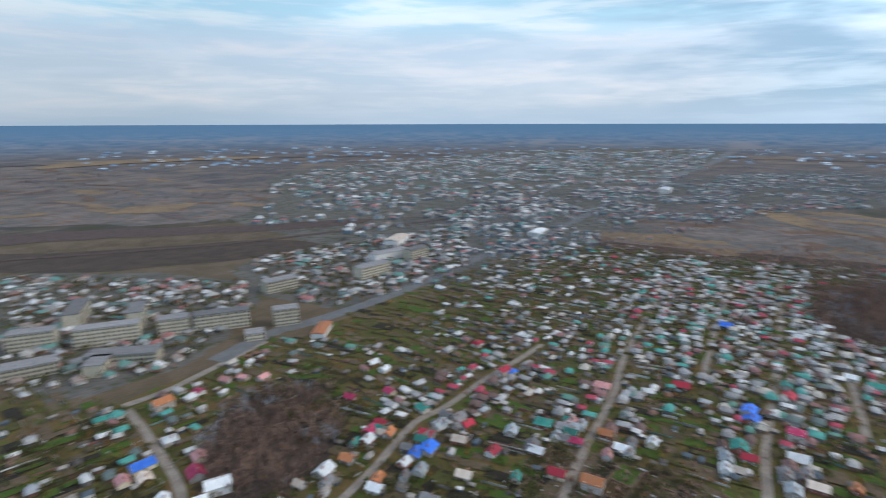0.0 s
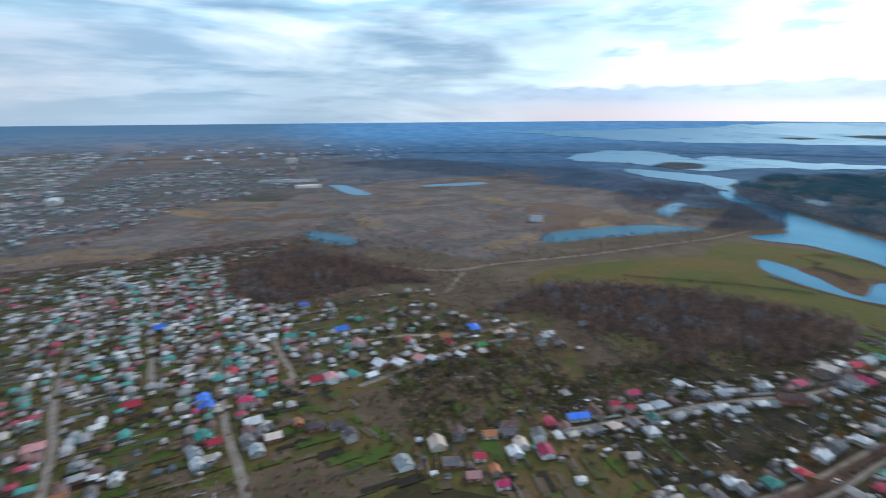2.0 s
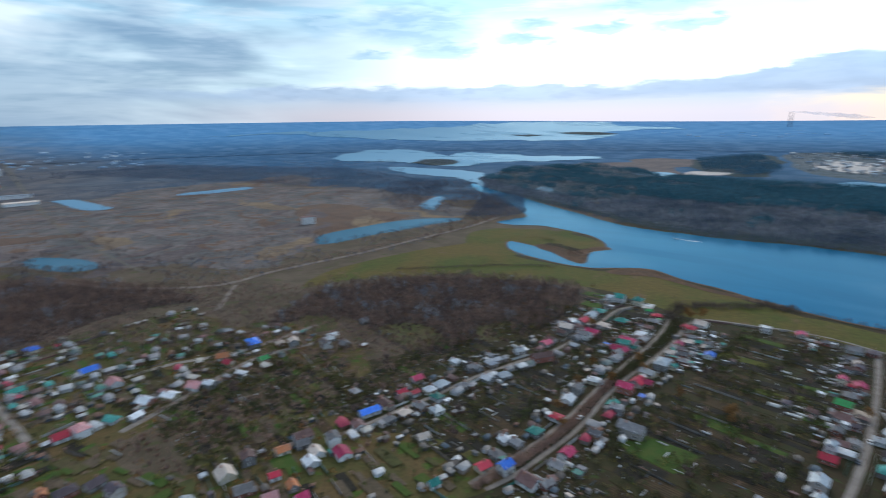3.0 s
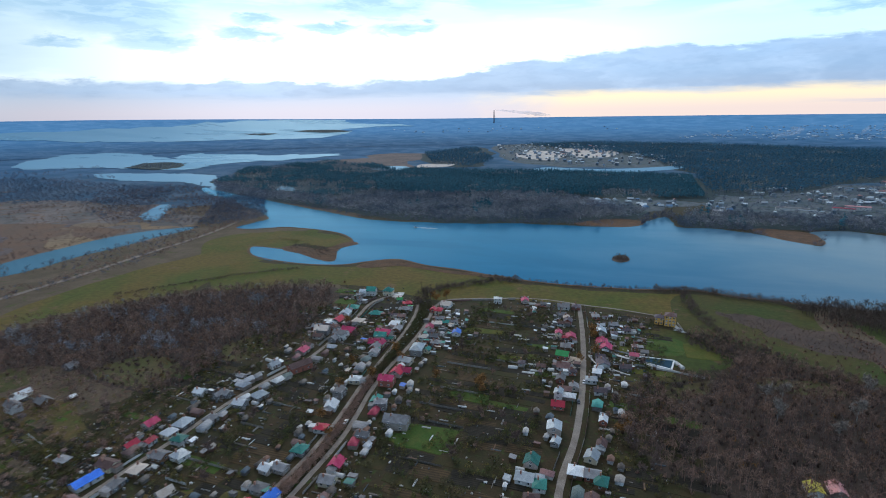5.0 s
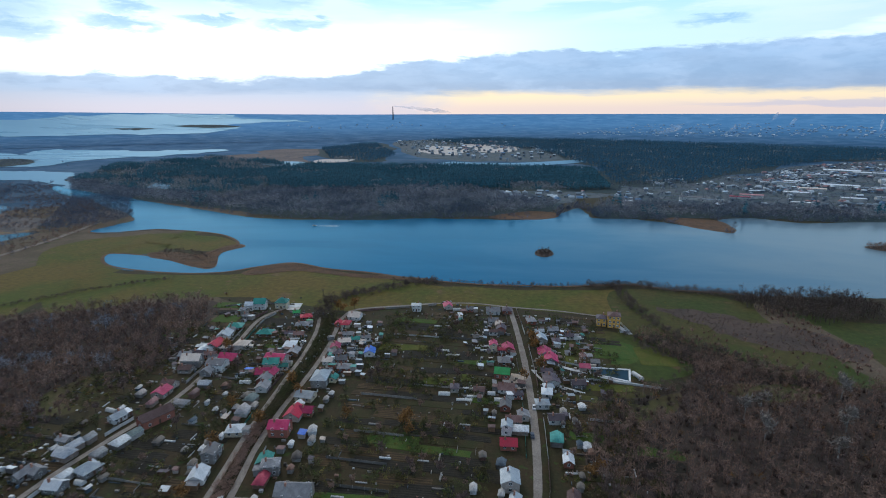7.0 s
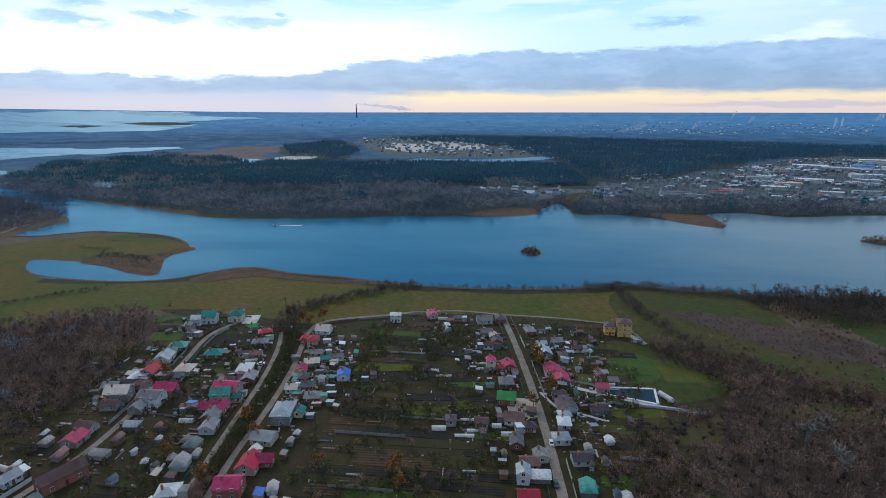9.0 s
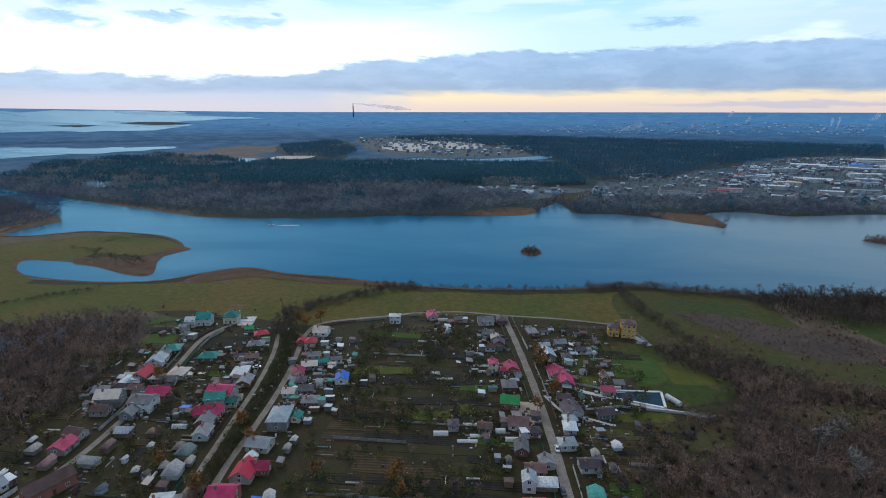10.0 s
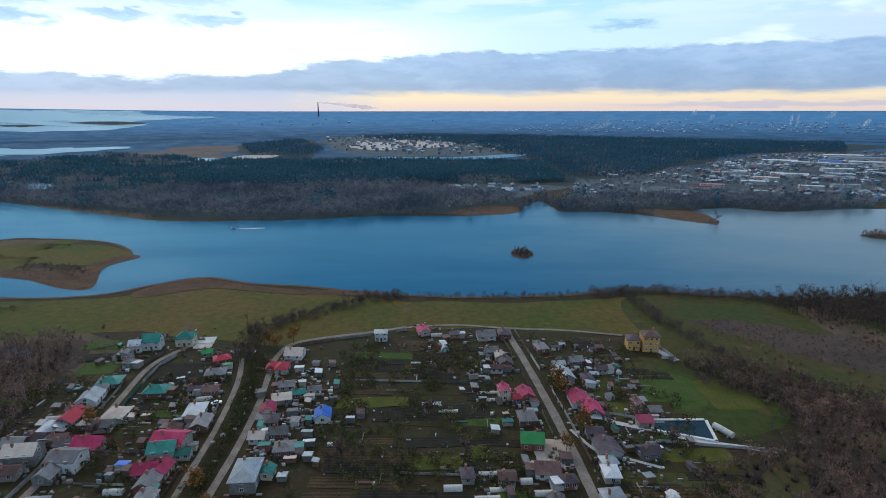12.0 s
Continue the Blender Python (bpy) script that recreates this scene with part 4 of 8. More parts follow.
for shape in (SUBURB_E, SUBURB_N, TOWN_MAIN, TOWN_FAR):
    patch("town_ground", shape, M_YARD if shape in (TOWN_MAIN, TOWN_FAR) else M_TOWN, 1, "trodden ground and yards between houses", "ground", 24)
patch("field", FIELD_N, M_DUSK, 1, "dull ochre field behind the forest", "field", 35)
for shape in (FIELD_A, FIELD_B, FIELD_C):
    patch("field", shape, M_STUBBLE, 4.5, "pale stubble field on the plain", "field", 6)
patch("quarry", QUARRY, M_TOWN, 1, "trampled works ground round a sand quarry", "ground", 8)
for shape in (SAND_A, SAND_B, SAND_C):
    patch("sand_heap", shape, M_SAND, 3, "bright sand spread in the quarry", "sand", 8)

STREET_A = [(-157, -51), (-154, -33), (-152, -8), (-149, 22), (-147, 60), (-141, 92), (-134, 125), (-134, 163), (-137, 200), (-141, 238), (-133, 260)]
STREET_B = [(-78, -25), (-76, 4), (-75, 32), (-77, 62), (-82, 102), (-85, 140), (-88, 185), (-93, 221), (-100, 246)]
STREET_B2 = [(-70, -23), (-67, -7), (-66, 16), (-66, 45), (-69, 70), (-73, 95), (-75, 125), (-75, 165), (-77, 200), (-81, 228), (-83, 250), (-76, 266), (-39, 279), (-21, 286)]
STREET_C = [(48, 6), (46, 25), (46, 51), (49, 83), (49, 120), (48, 146), (46, 181), (43, 215), (39, 250), (35, 283)]
STREETS_S = [[(-632, -246), (-520, -233), (-374, -217), (-234, -207), (-185, -200), (-153, -196)],
             [(-442, -188), (-341, -173), (-271, -165)],
             [(-539, -278), (-397, -265), (-296, -252)],
             [(-589, -339), (-423, -322), (-306, -307), (-233, -290), (-177, -282), (-132, -274), (-113, -269)],
             [(-277, -362), (-238, -363), (-204, -365), (-159, -364), (-132, -367), (-94, -357), (-63, -351)]]
STREET_D = [(-315, -119), (-315, -79), (-300, -30), (-305, 35)]
STREET_D2 = [(-245, -127), (-258, -91), (-280, -33), (-273, 14)]
road("road_1", STREET_A, 2.9, M_DIRT, 5, "narrow grey village road between houses")
road("road_2", STREET_B, 2.4, M_DIRT, 5, "narrow dirt lane beside a grassy gully")
road("road_3", STREET_B2, 2.8, M_DIRT, 6, "pale dirt village road")
road("road_4", STREET_C, 3.6, M_DIRT, 5, "pale dirt village street")
road("lane_1", [(-27, 284), (5, 289), (37, 284), (68, 281), (98, 274)], 2.2, M_DIRT, 7, "pale lane along the edge of the meadow")
road("lane_2", [(60, 200), (66, 190), (80, 184), (97, 176), (120, 170)], 2.6, M_CONC, 6, "concrete drive past the fish pond")
road("lane_3", [(49, 184), (56, 170), (67, 165), (75, 161)], 1.4, M_CONC, 6, "concrete yard path")
TRACK = [(-619, -91), (-540, -46), (-479, 23), (-484, 96), (-480, 208), (-486, 311), (-493, 433), (-515, 539)]
road("road_5", TRACK, 7.0, M_TRACK, 5, "wide pale embankment track")
road("road_6", [(-402, -8), (-464, 37)], 5.0, M_TRACK, 5, "short pale track")
road("road_7", [(-2779, 110), (-1407, 3), (-910, -24), (-652, -17), (-592, -12)], 4.0, M_HEATHTRACK, 5, "straight pale track over the heath")
for i, s in enumerate(STREETS_S + [STREET_D, STREET_D2]):
    road("road_%d" % (8 + i), s, 4.6, M_DIRT, 5, "grey straight village street")
road("road_16", [(-108, -533), (-164, -546), (-205, -540), (-302, -537), (-477, -554), (-736, -561), (-1126, -608), (-1756, -654), (-2330, -675), (-2938, -719)], 15.0, M_ASPHALT, 6, "grey asphalt main road into the town")
SIDE_A = [(-40, -518), (-68, -517), (-113, -526), (-151, -535)]
SIDE_B = [(-40, -512), (-35, -475), (-26, -425), (-18, -403)]
road("road_17", SIDE_A, 6.0, M_DIRT, 5, "grey side road")
road("road_18", SIDE_B, 5.0, M_DIRT, 5, "grey dirt side street")
road("railway", [(-29, -1053), (-101, -1016), (-204, -949), (-337, -875), (-480, -821), (-675, -747), (-866, -683)], 11.0, M_RAIL, 6, "dark rusty railway embankment", "railway")

# ---- shapes of trees ----
rng = np.random.default_rng(7)


def tube(verts, tris, p, q, r0, r1, sides=4):
    """A tapered limb from p to q."""
    p, q = np.array(p, float), np.array(q, float)
    d = (q - p) / (np.linalg.norm(q - p) + 1e-9)
    u = np.cross(d, (0.3, 0.9, 0.2))
    u /= np.linalg.norm(u)
    w = np.cross(d, u)
    b = len(verts)
    for c, r in ((p, r0), (q, r1)):
        for k in range(sides):
            a = 2 * math.pi * k / sides
            verts.append(c + r * (math.cos(a) * u + math.sin(a) * w))
    for k in range(sides):
        n = (k + 1) % sides
        tris += [(b + k, b + n, b + sides + n), (b + k, b + sides + n, b + sides + k)]


def bare_tree(seed, h, spread, twigs, leafy=0.0, limbs=8, leaf=0.05, wide=0.020):
    """Trunk and limbs, and a crown of thin twig blades (or small leaves), as two meshes' arrays."""
    g = np.random.default_rng(seed)
    wood, wt, crown, ct = [], [], [], []
    top = np.array((g.normal(0, 0.03) * h, g.normal(0, 0.03) * h, h * 0.72))
    tube(wood, wt, (0, 0, -0.2), top * 0.45, h * 0.022, h * 0.016, 5)
    tube(wood, wt, top * 0.45, top, h * 0.016, h * 0.006, 4)
    ends = [top]
    for k in range(limbs):
        a, s = k * 2.4 + g.uniform(-0.4, 0.4), g.uniform(0.35, 0.95)
        root = top * s
        reach = spread * g.uniform(0.55, 1.0) * (1.25 - 0.5 * s)
        tip = root + np.array((math.cos(a) * reach, math.sin(a) * reach, h * g.uniform(0.10, 0.26)))
        tube(wood, wt, root, tip, h * 0.008, h * 0.002, 3)
        ends += [tip, (root + tip) / 2, root * 0.3 + tip * 0.7]
    for k in range(twigs):
        e = ends[g.integers(len(ends))]
        d = g.normal(0, 1, 3)
        d[2] = abs(d[2]) * 0.9 + 0.25
        d /= np.linalg.norm(d)
        if g.random() < leafy:
            c = e + g.normal(0, 1, 3) * spread * 0.26
            u, w = g.normal(0, 1, 3), g.normal(0, 1, 3)
            u, w = u / np.linalg.norm(u) * h * leaf, w / np.linalg.norm(w) * h * leaf
            b = len(crown)
            crown += [c - u, c + u, c + w]
            ct.append((b, b + 1, b + 2))
        else:
            length = h * g.uniform(0.12, 0.24)
            u = np.cross(d, g.normal(0, 1, 3))
            u *= h * wide / np.linalg.norm(u)
            s = e + g.normal(0, 1, 3) * spread * 0.16
            b = len(crown)
            crown += [s - u, s + u, s + d * length, s + d * length * 0.55 + u * 4 + g.normal(0, 1, 3) * h * 0.03]
            ct += [(b, b + 1, b + 2), (b + 1, b, b + 3)]
    return np.array(wood), np.array(wt), np.array(crown), np.array(ct)


def pine_tree(seed, h, layers=4, sides=7):
    """A Scots pine: bare stem and a rounded crown of ragged shelves."""
    g = np.random.default_rng(seed)
    v, t = [], []
    tube(v, t, (0, 0, -0.2), (0, 0, h * 0.7), h * 0.016, h * 0.010, 3)
    for k in range(layers):
        s = k / max(layers - 1, 1)
        z = h * (0.40 + 0.42 * s)
        r = h * 0.20 * math.sqrt(max(1.0 - (s * 1.15 - 0.25) ** 2, 0.1)) * g.uniform(0.85, 1.15)
        sx, sy = g.normal(0, 0.04) * h, g.normal(0, 0.04) * h
        b = len(v)
        v.append(np.array((sx, sy, z + h * 0.13)))
        for j in range(sides):
            a = 2 * math.pi * (j + g.uniform(-0.3, 0.3)) / sides + k
            rr = r * g.uniform(0.6, 1.25)
            v.append(np.array((sx + math.cos(a) * rr, sy + math.sin(a) * rr, z - h * g.uniform(-0.03, 0.06))))
        t += [(b, b + 1 + j, b + 1 + (j + 1) % sides) for j in range(sides)]
    return np.array(v), np.array(t)


def bush(seed, h, blades=16):
    g = np.random.default_rng(seed)
    v, t = [], []
    for k in range(blades):
        a, lean = g.uniform(0, 6.28), g.uniform(0.1, 0.8)
        d = np.array((math.cos(a) * lean, math.sin(a) * lean, 1.0)) * h * g.uniform(0.5, 1.0)
        u = np.array((-math.sin(a), math.cos(a), 0)) * h * 0.14
        s = np.array((math.cos(a), math.sin(a), 0)) * h * g.uniform(0, 0.35)
        b = len(v)
        v += [s - u, s + u, s + d]
        t.append((b, b + 1, b + 2))
    return np.array(v), np.array(t)


def clump(seed, r, h, n, size):
    """A low leafy or twiggy mass: loose small blades, uneven in outline, with gaps."""
    g = np.random.default_rng(seed)
    v, t = [], []
    lobes = [np.array((g.uniform(-0.5, 0.5) * r, g.uniform(-0.5, 0.5) * r, g.uniform(0.35, 0.75) * h)) for k in range(3)]
    for k in range(n):
        d = g.normal(0, 1, 3)
        c = lobes[k % 3] + d / np.linalg.norm(d) * np.array((r, r, h * 0.7)) * 0.5 * g.uniform(0.6, 1.0)
        c[2] = max(c[2], 0.15)
        u, w = g.normal(0, 1, 3), g.normal(0, 1, 3)
        b = len(v)
        v += [c - u / np.linalg.norm(u) * size, c + u / np.linalg.norm(u) * size, c + w / np.linalg.norm(w) * size * 1.3]
        t.append((b, b + 1, b + 2))
    return np.array(v), np.array(t)


def scatter(poly, spacing, g, jitter=0.48, keep=1.0, avoid=()):
    q = np.asarray(poly, float)
    lo, hi = q.min(0), q.max(0)
    gx, gy = np.meshgrid(np.arange(lo[0], hi[0], spacing), np.arange(lo[1], hi[1], spacing))
    x, y = gx.ravel() + g.uniform(-1, 1, gx.size) * spacing * jitter, gy.ravel() + g.uniform(-1, 1, gx.size) * spacing * jitter
    ok = inside(x, y, q) & (g.random(x.size) < keep)
    for other in avoid:
        ok &= ~inside(x, y, other)
    return np.c_[x, y][ok]


def plant(name, spots, shapes, sizes, material, label, category, g):
    """Many copies of a few shapes joined into one mesh of stuff."""
    if not len(spots):
        return
    vs, ts, base = [], [], 0
    z = ground_z(spots[:, 0], spots[:, 1])
    for i, (x, y) in enumerate(spots):
        v, t = shapes[g.integers(len(shapes))]
        a, s = g.uniform(0, 6.28), g.uniform(*sizes)
        c, n = math.cos(a) * s, math.sin(a) * s
        vs.append(np.c_[v[:, 0] * c - v[:, 1] * n + x, v[:, 0] * n + v[:, 1] * c + y, v[:, 2] * s * g.uniform(0.85, 1.15) + z[i]])
        ts.append(t + base)
        base += len(v)
    ob = new(name, mesh_tris(name, np.concatenate(vs), np.concatenate(ts), material))
    return tagged(ob, label, category, kind="stuff")


def join(a, b):
    """Wood and crown arrays as one shape."""
    return np.concatenate([a[0], b[0]]), np.concatenate([a[1], b[1] + len(a[0])])


bare = []
for k in range(6):
    w, wt, c, ct = bare_tree(40 + k, 8.5, 2.9, 66, 0.4, 5, 0.032, 0.013)
    bare.append(join((w, wt), (c, ct)))
bare_far = []
for k in range(5):
    w, wt, c, ct = bare_tree(60 + k, 11.0, 3.4, 54, 0.7, 5, 0.042, 0.016)
    bare_far.append((c, ct))
rusty = []
for k in range(4):
    w, wt, c, ct = bare_tree(80 + k, 8.0, 2.4, 46, 0.85, 5)
    rusty.append((c, ct))
pines = [pine_tree(90 + k, 15.0) for k in range(4)]
pines_far = [pine_tree(95 + k, 15.0, 3, 6) for k in range(4)]
clumps = [clump(110 + k, 1.5, 1.9, 42, 0.23) for k in range(6)]
domes = [clump(120 + k, 3.0, 4.2, 130, 0.25) for k in range(5)]
mounds = [clump(130 + k, 3.0, 3.4, 60, 0.44) for k in range(6)]
bushes = [bush(100 + k, 2.2) for k in range(5)]

g = np.random.default_rng(11)
for shape, tone in ((WOOD_W, M_TWIG), (WOOD_E, M_TWIG), (WOOD_P, M_TWIG), (WOOD_R, M_TWIG)):
    spots = scatter(shape, 4.3, g, avoid=CLEARINGS)
    mood = g.random(len(spots)) + 0.6 * np.array([noise.noise(Vector((x * 0.03, y * 0.03, 5.0))) for x, y in spots])
    plant("bare_wood", spots[mood < 0.55], bare, (0.45, 1.35), tone, "dense wood of bare brown trees", "woodland", g)
    plant("bare_wood", spots[(mood >= 0.55) & (mood < 0.98)], bare, (0.45, 1.25), M_DARKTWIG, "dark bare trees in the wood", "woodland", g)
    plant("bare_wood", spots[mood >= 0.98], bare, (0.7, 1.4), M_TWIG if shape is WOOD_E else M_TWIGP, "pale grey bare trees in the wood", "woodland", g)
    plant("undergrowth", scatter(shape, 5.2, g), bushes, (0.6, 1.5), M_HEDGE if shape is WOOD_E else M_DARKTWIG, "brown undergrowth below bare trees", "bushes", g)
for shape in (WOOD_W, WOOD_P, WOOD_R, WOOD_E):
    q = np.array(shape, float)
    fringe = scatter(q.mean(0) + (q - q.mean(0)) * 1.16, 6.0, g, keep=0.45, avoid=(shape, RIVER))
    plant("wood_fringe", fringe, bushes + [(v * 0.45, t) for v, t in bare], (0.6, 1.3), M_TWIG, "scattered brown bushes round the wood", "bushes", g)
plant("heath_bushes", scatter(BROWN_W, 6.5, g, keep=0.5, avoid=(WOOD_W, WOOD_P)), bushes + [(v * 1.5, t) for v, t in clumps], (0.5, 1.2), M_DARKTWIG, "brown bushes on rough ground", "bushes", g)
plant("thicket", scatter(THICKET_E, 3.4, g), domes + mounds, (0.5, 1.1), M_HEDGE, "brown thicket before the wood", "bushes", g)
a = g.uniform(42, 168, 5200)
r = np.sqrt(g.uniform(1250 ** 2, 2350 ** 2, 5200))
far = np.c_[MID[0] - r * np.sin(np.radians(a)), MID[1] + r * np.cos(np.radians(a))]
far = far[np.array([noise.noise(Vector((x * 0.006, y * 0.006, 6.0))) > 0.12 for x, y in far])]
for other in (LAKE_FAR, LAKE_MID, LAKE_LOW, RIVER, TOWN_MAIN, TOWN_FAR):
    far = far[~inside(far[:, 0], far[:, 1], other)]
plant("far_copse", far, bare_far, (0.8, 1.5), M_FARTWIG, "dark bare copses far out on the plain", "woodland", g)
plant("autumn_trees", np.concatenate([scatter(s, 11, g, keep=0.5) for s in (WOOD_W, WOOD_E, WOOD_R, BRUSH_A, BRUSH_B)]), rusty, (0.5, 0.9), M_RUST, "rusty-leaved trees in the bare wood", "woodland", g)
plant("scrub_bushes", np.concatenate([scatter(s, 3.4, g, keep=0.8) for s in (BRUSH_A, BRUSH_B, GULLY)]), bushes + [(v * 0.35, t) for v, t in bare], (0.6, 1.4), M_TWIG, "brown leafless scrub", "bushes", g)
plant("grove", scatter(GROVE, 4.0, g), bare, (0.7, 1.4), M_HEDGE, "grove of bare trees on the river bank", "woodland", g)
spots = np.concatenate([scatter(BANKWOOD, 6.0, g), scatter(BANKWOOD_E, 6.0, g)])
mood = g.random(len(spots)) + 0.8 * np.array([noise.noise(Vector((x * 0.016, y * 0.016, 8.0))) for x, y in spots])
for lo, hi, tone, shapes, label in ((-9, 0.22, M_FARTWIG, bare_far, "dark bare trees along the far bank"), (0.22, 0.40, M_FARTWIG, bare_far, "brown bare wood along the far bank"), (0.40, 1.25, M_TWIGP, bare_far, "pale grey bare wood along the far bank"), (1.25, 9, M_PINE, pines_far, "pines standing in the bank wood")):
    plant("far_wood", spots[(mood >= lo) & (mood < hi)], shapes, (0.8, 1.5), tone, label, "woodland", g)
plant("belt_wood", scatter(BELT_B, 7.0, g), bare_far, (0.5, 1.0), M_TWIG, "brown belt of bare trees behind the village", "woodland", g)
# the two farther pine woods take the bluer, haze-tinted needles
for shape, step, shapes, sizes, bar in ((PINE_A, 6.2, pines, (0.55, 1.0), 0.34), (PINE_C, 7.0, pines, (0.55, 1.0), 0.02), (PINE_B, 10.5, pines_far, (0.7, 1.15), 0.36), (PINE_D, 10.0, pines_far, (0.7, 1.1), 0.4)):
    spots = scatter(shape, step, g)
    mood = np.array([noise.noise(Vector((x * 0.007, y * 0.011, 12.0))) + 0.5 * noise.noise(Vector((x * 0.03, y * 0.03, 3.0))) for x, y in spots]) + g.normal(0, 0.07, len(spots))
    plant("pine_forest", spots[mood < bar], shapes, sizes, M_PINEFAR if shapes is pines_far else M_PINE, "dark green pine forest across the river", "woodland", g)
    plant("mixed_wood", spots[(mood >= bar) & (mood < bar + 0.45)], bare_far, (0.6, 1.0), M_TWIGP, "grey bare trees among the pines", "woodland", g)
for shape in ISLES:
    plant("islet_trees", scatter(shape, 11, g), bare_far, (0.5, 0.9), M_FARTWIG, "dark bare trees on a lake island", "trees", g)

# ---- houses ----
def box(verts, faces, x0, x1, y0, y1, z0, z1):
    b = len(verts)
    verts += [(x0, y0, z0), (x1, y0, z0), (x1, y1, z0), (x0, y1, z0), (x0, y0, z1), (x1, y0, z1), (x1, y1, z1), (x0, y1, z1)]
    faces += [tuple(b + i for i in f) for f in ((0, 3, 2, 1), (4, 5, 6, 7), (0, 1, 5, 4), (1, 2, 6, 5), (2, 3, 7, 6), (3, 0, 4, 7))]


def prism_roof(w, d, z, rise, over=0.45, thick=0.16):
    """A gable roof of two slabs with eaves, the ridge along x."""
    s = rise / (d / 2)
    e = d / 2 + over
    prof = [(-e, z - over * s), (0, z + rise), (e, z - over * s), (e, z - over * s + thick), (0, z + rise + thick * 1.2), (-e, z - over * s + thick)]
    v = [(x, y, h) for x in (-w / 2 - over, w / 2 + over) for y, h in prof]
    f = [(i, (i + 1) % 6, 6 + (i + 1) % 6, 6 + i) for i in range(6)]
    f += [(0, 5, 4, 1), (1, 4, 3, 2), (6, 7, 10, 11), (7, 8, 9, 10)]
    return v, f


def hip_roof(w, d, z, rise, over=0.5):
    a, b, r = w / 2 + over, d / 2 + over, max(w / 2 - d / 2, 0.3)
    v = [(-a, -b, z - 0.1), (a, -b, z - 0.1), (a, b, z - 0.1), (-a, b, z - 0.1), (-a, -b, z + 0.08), (a, -b, z + 0.08), (a, b, z + 0.08), (-a, b, z +
        0.08), (-r, 0, z + rise), (r, 0, z + rise)]
    f = [(0, 3, 2, 1), (0, 1, 5, 4), (1, 2, 6, 5), (2, 3, 7, 6), (3, 0, 4, 7), (4, 5, 9, 8), (5, 6, 9), (6, 7, 8, 9), (7, 4, 8)]
    return v, f


def shed_roof(w, d, z, rise, over=0.25, thick=0.1):
    a, b = w / 2 + over, d / 2 + over
    v = [(-a, -b, z), (a, -b, z), (a, b, z + rise), (-a, b, z + rise)]
    v += [(x, y, h + thick) for x, y, h in v]
    return v, [(0, 3, 2, 1), (4, 5, 6, 7), (0, 1, 5, 4), (1, 2, 6, 5), (2, 3, 7, 6), (3, 0, 4, 7)]


def arch_shape(w, length, h, steps=9):
    v, f = [], []
    for i in range(steps):
        a = math.pi * i / (steps - 1)
        for x in (-length / 2, length / 2):
            v.append((x, math.cos(a) * w / 2, math.sin(a) * h))
        if i:
            k = 2 * i
            f.append((k - 2, k - 1, k + 1, k))
    f += [tuple(range(0, 2 * steps, 2)), tuple(range(2 * steps - 1, 0, -2))]
    return v, f


cache = {}


def kept(key, make):
    """Meshes of one shape are made once and shared."""
    if key not in cache:
        v, f = make()
        cache[key] = mesh_of(key[0], v, f)
    return cache[key]


def wall_shape(kind, w, d, h, rise):
    v, f = [], []
    box(v, f, -w / 2, w / 2, -d / 2, d / 2, -0.2, h)
    if kind == "gable":
        b = len(v)
        v += [(x, y, z) for x in (-w / 2 + 0.05, w / 2 - 0.05) for y, z in ((-d / 2, h), (d / 2, h), (0, h + rise - 0.05))]
        f += [(b, b + 2, b + 1), (b + 3, b + 4, b + 5)]
    return v, f


def window_shape(w, h, depth=0.09):
    v, f = [], []
    t = 0.09
    for x0, x1, z0, z1 in ((-w / 2, w / 2, -h / 2, -h / 2 + t), (-w / 2, w / 2, h / 2 - t, h / 2), (-w / 2, -w / 2 + t, -h / 2, h / 2), (w / 2 - t, w / 2, -h / 2, h / 2), (-t / 2, t / 2, -h / 2, h / 2)):
        box(v, f, x0, x1, -depth, 0.02, z0, z1)
    return v, f


def pane_shape(w, h):
    v, f = [], []
    box(v, f, -w / 2 + 0.05, w / 2 - 0.05, -0.03, 0.01, -h / 2 + 0.05, h / 2 - 0.05)
    return v, f


def block_shape(w, d, h, z=0.0):
    v, f = [], []
    box(v, f, -w / 2, w / 2, -d / 2, d / 2, z, z + h)
    return v, f


def put(ob, x, y, z, turn=0.0):
    ob.matrix_basis = pose(x, y, z, 0, 0, turn)
    return ob


ROOF_WORD = {"g": "grey slate", "s": "galvanised sheet", "w": "pale sheet", "f": "beige", "m": "crimson", "r": "red", "n": "brown", "d": "dark plum", "t": "teal green",
             "e": "bright green", "b": "bright blue", "o": "orange tile", "p": "faded pink", "y": "yellow", "v": "galvanised arched"}
WALL_WORD = ["white rendered", "pale brick", "red brick", "grey boarded", "cream", "brown timber"]


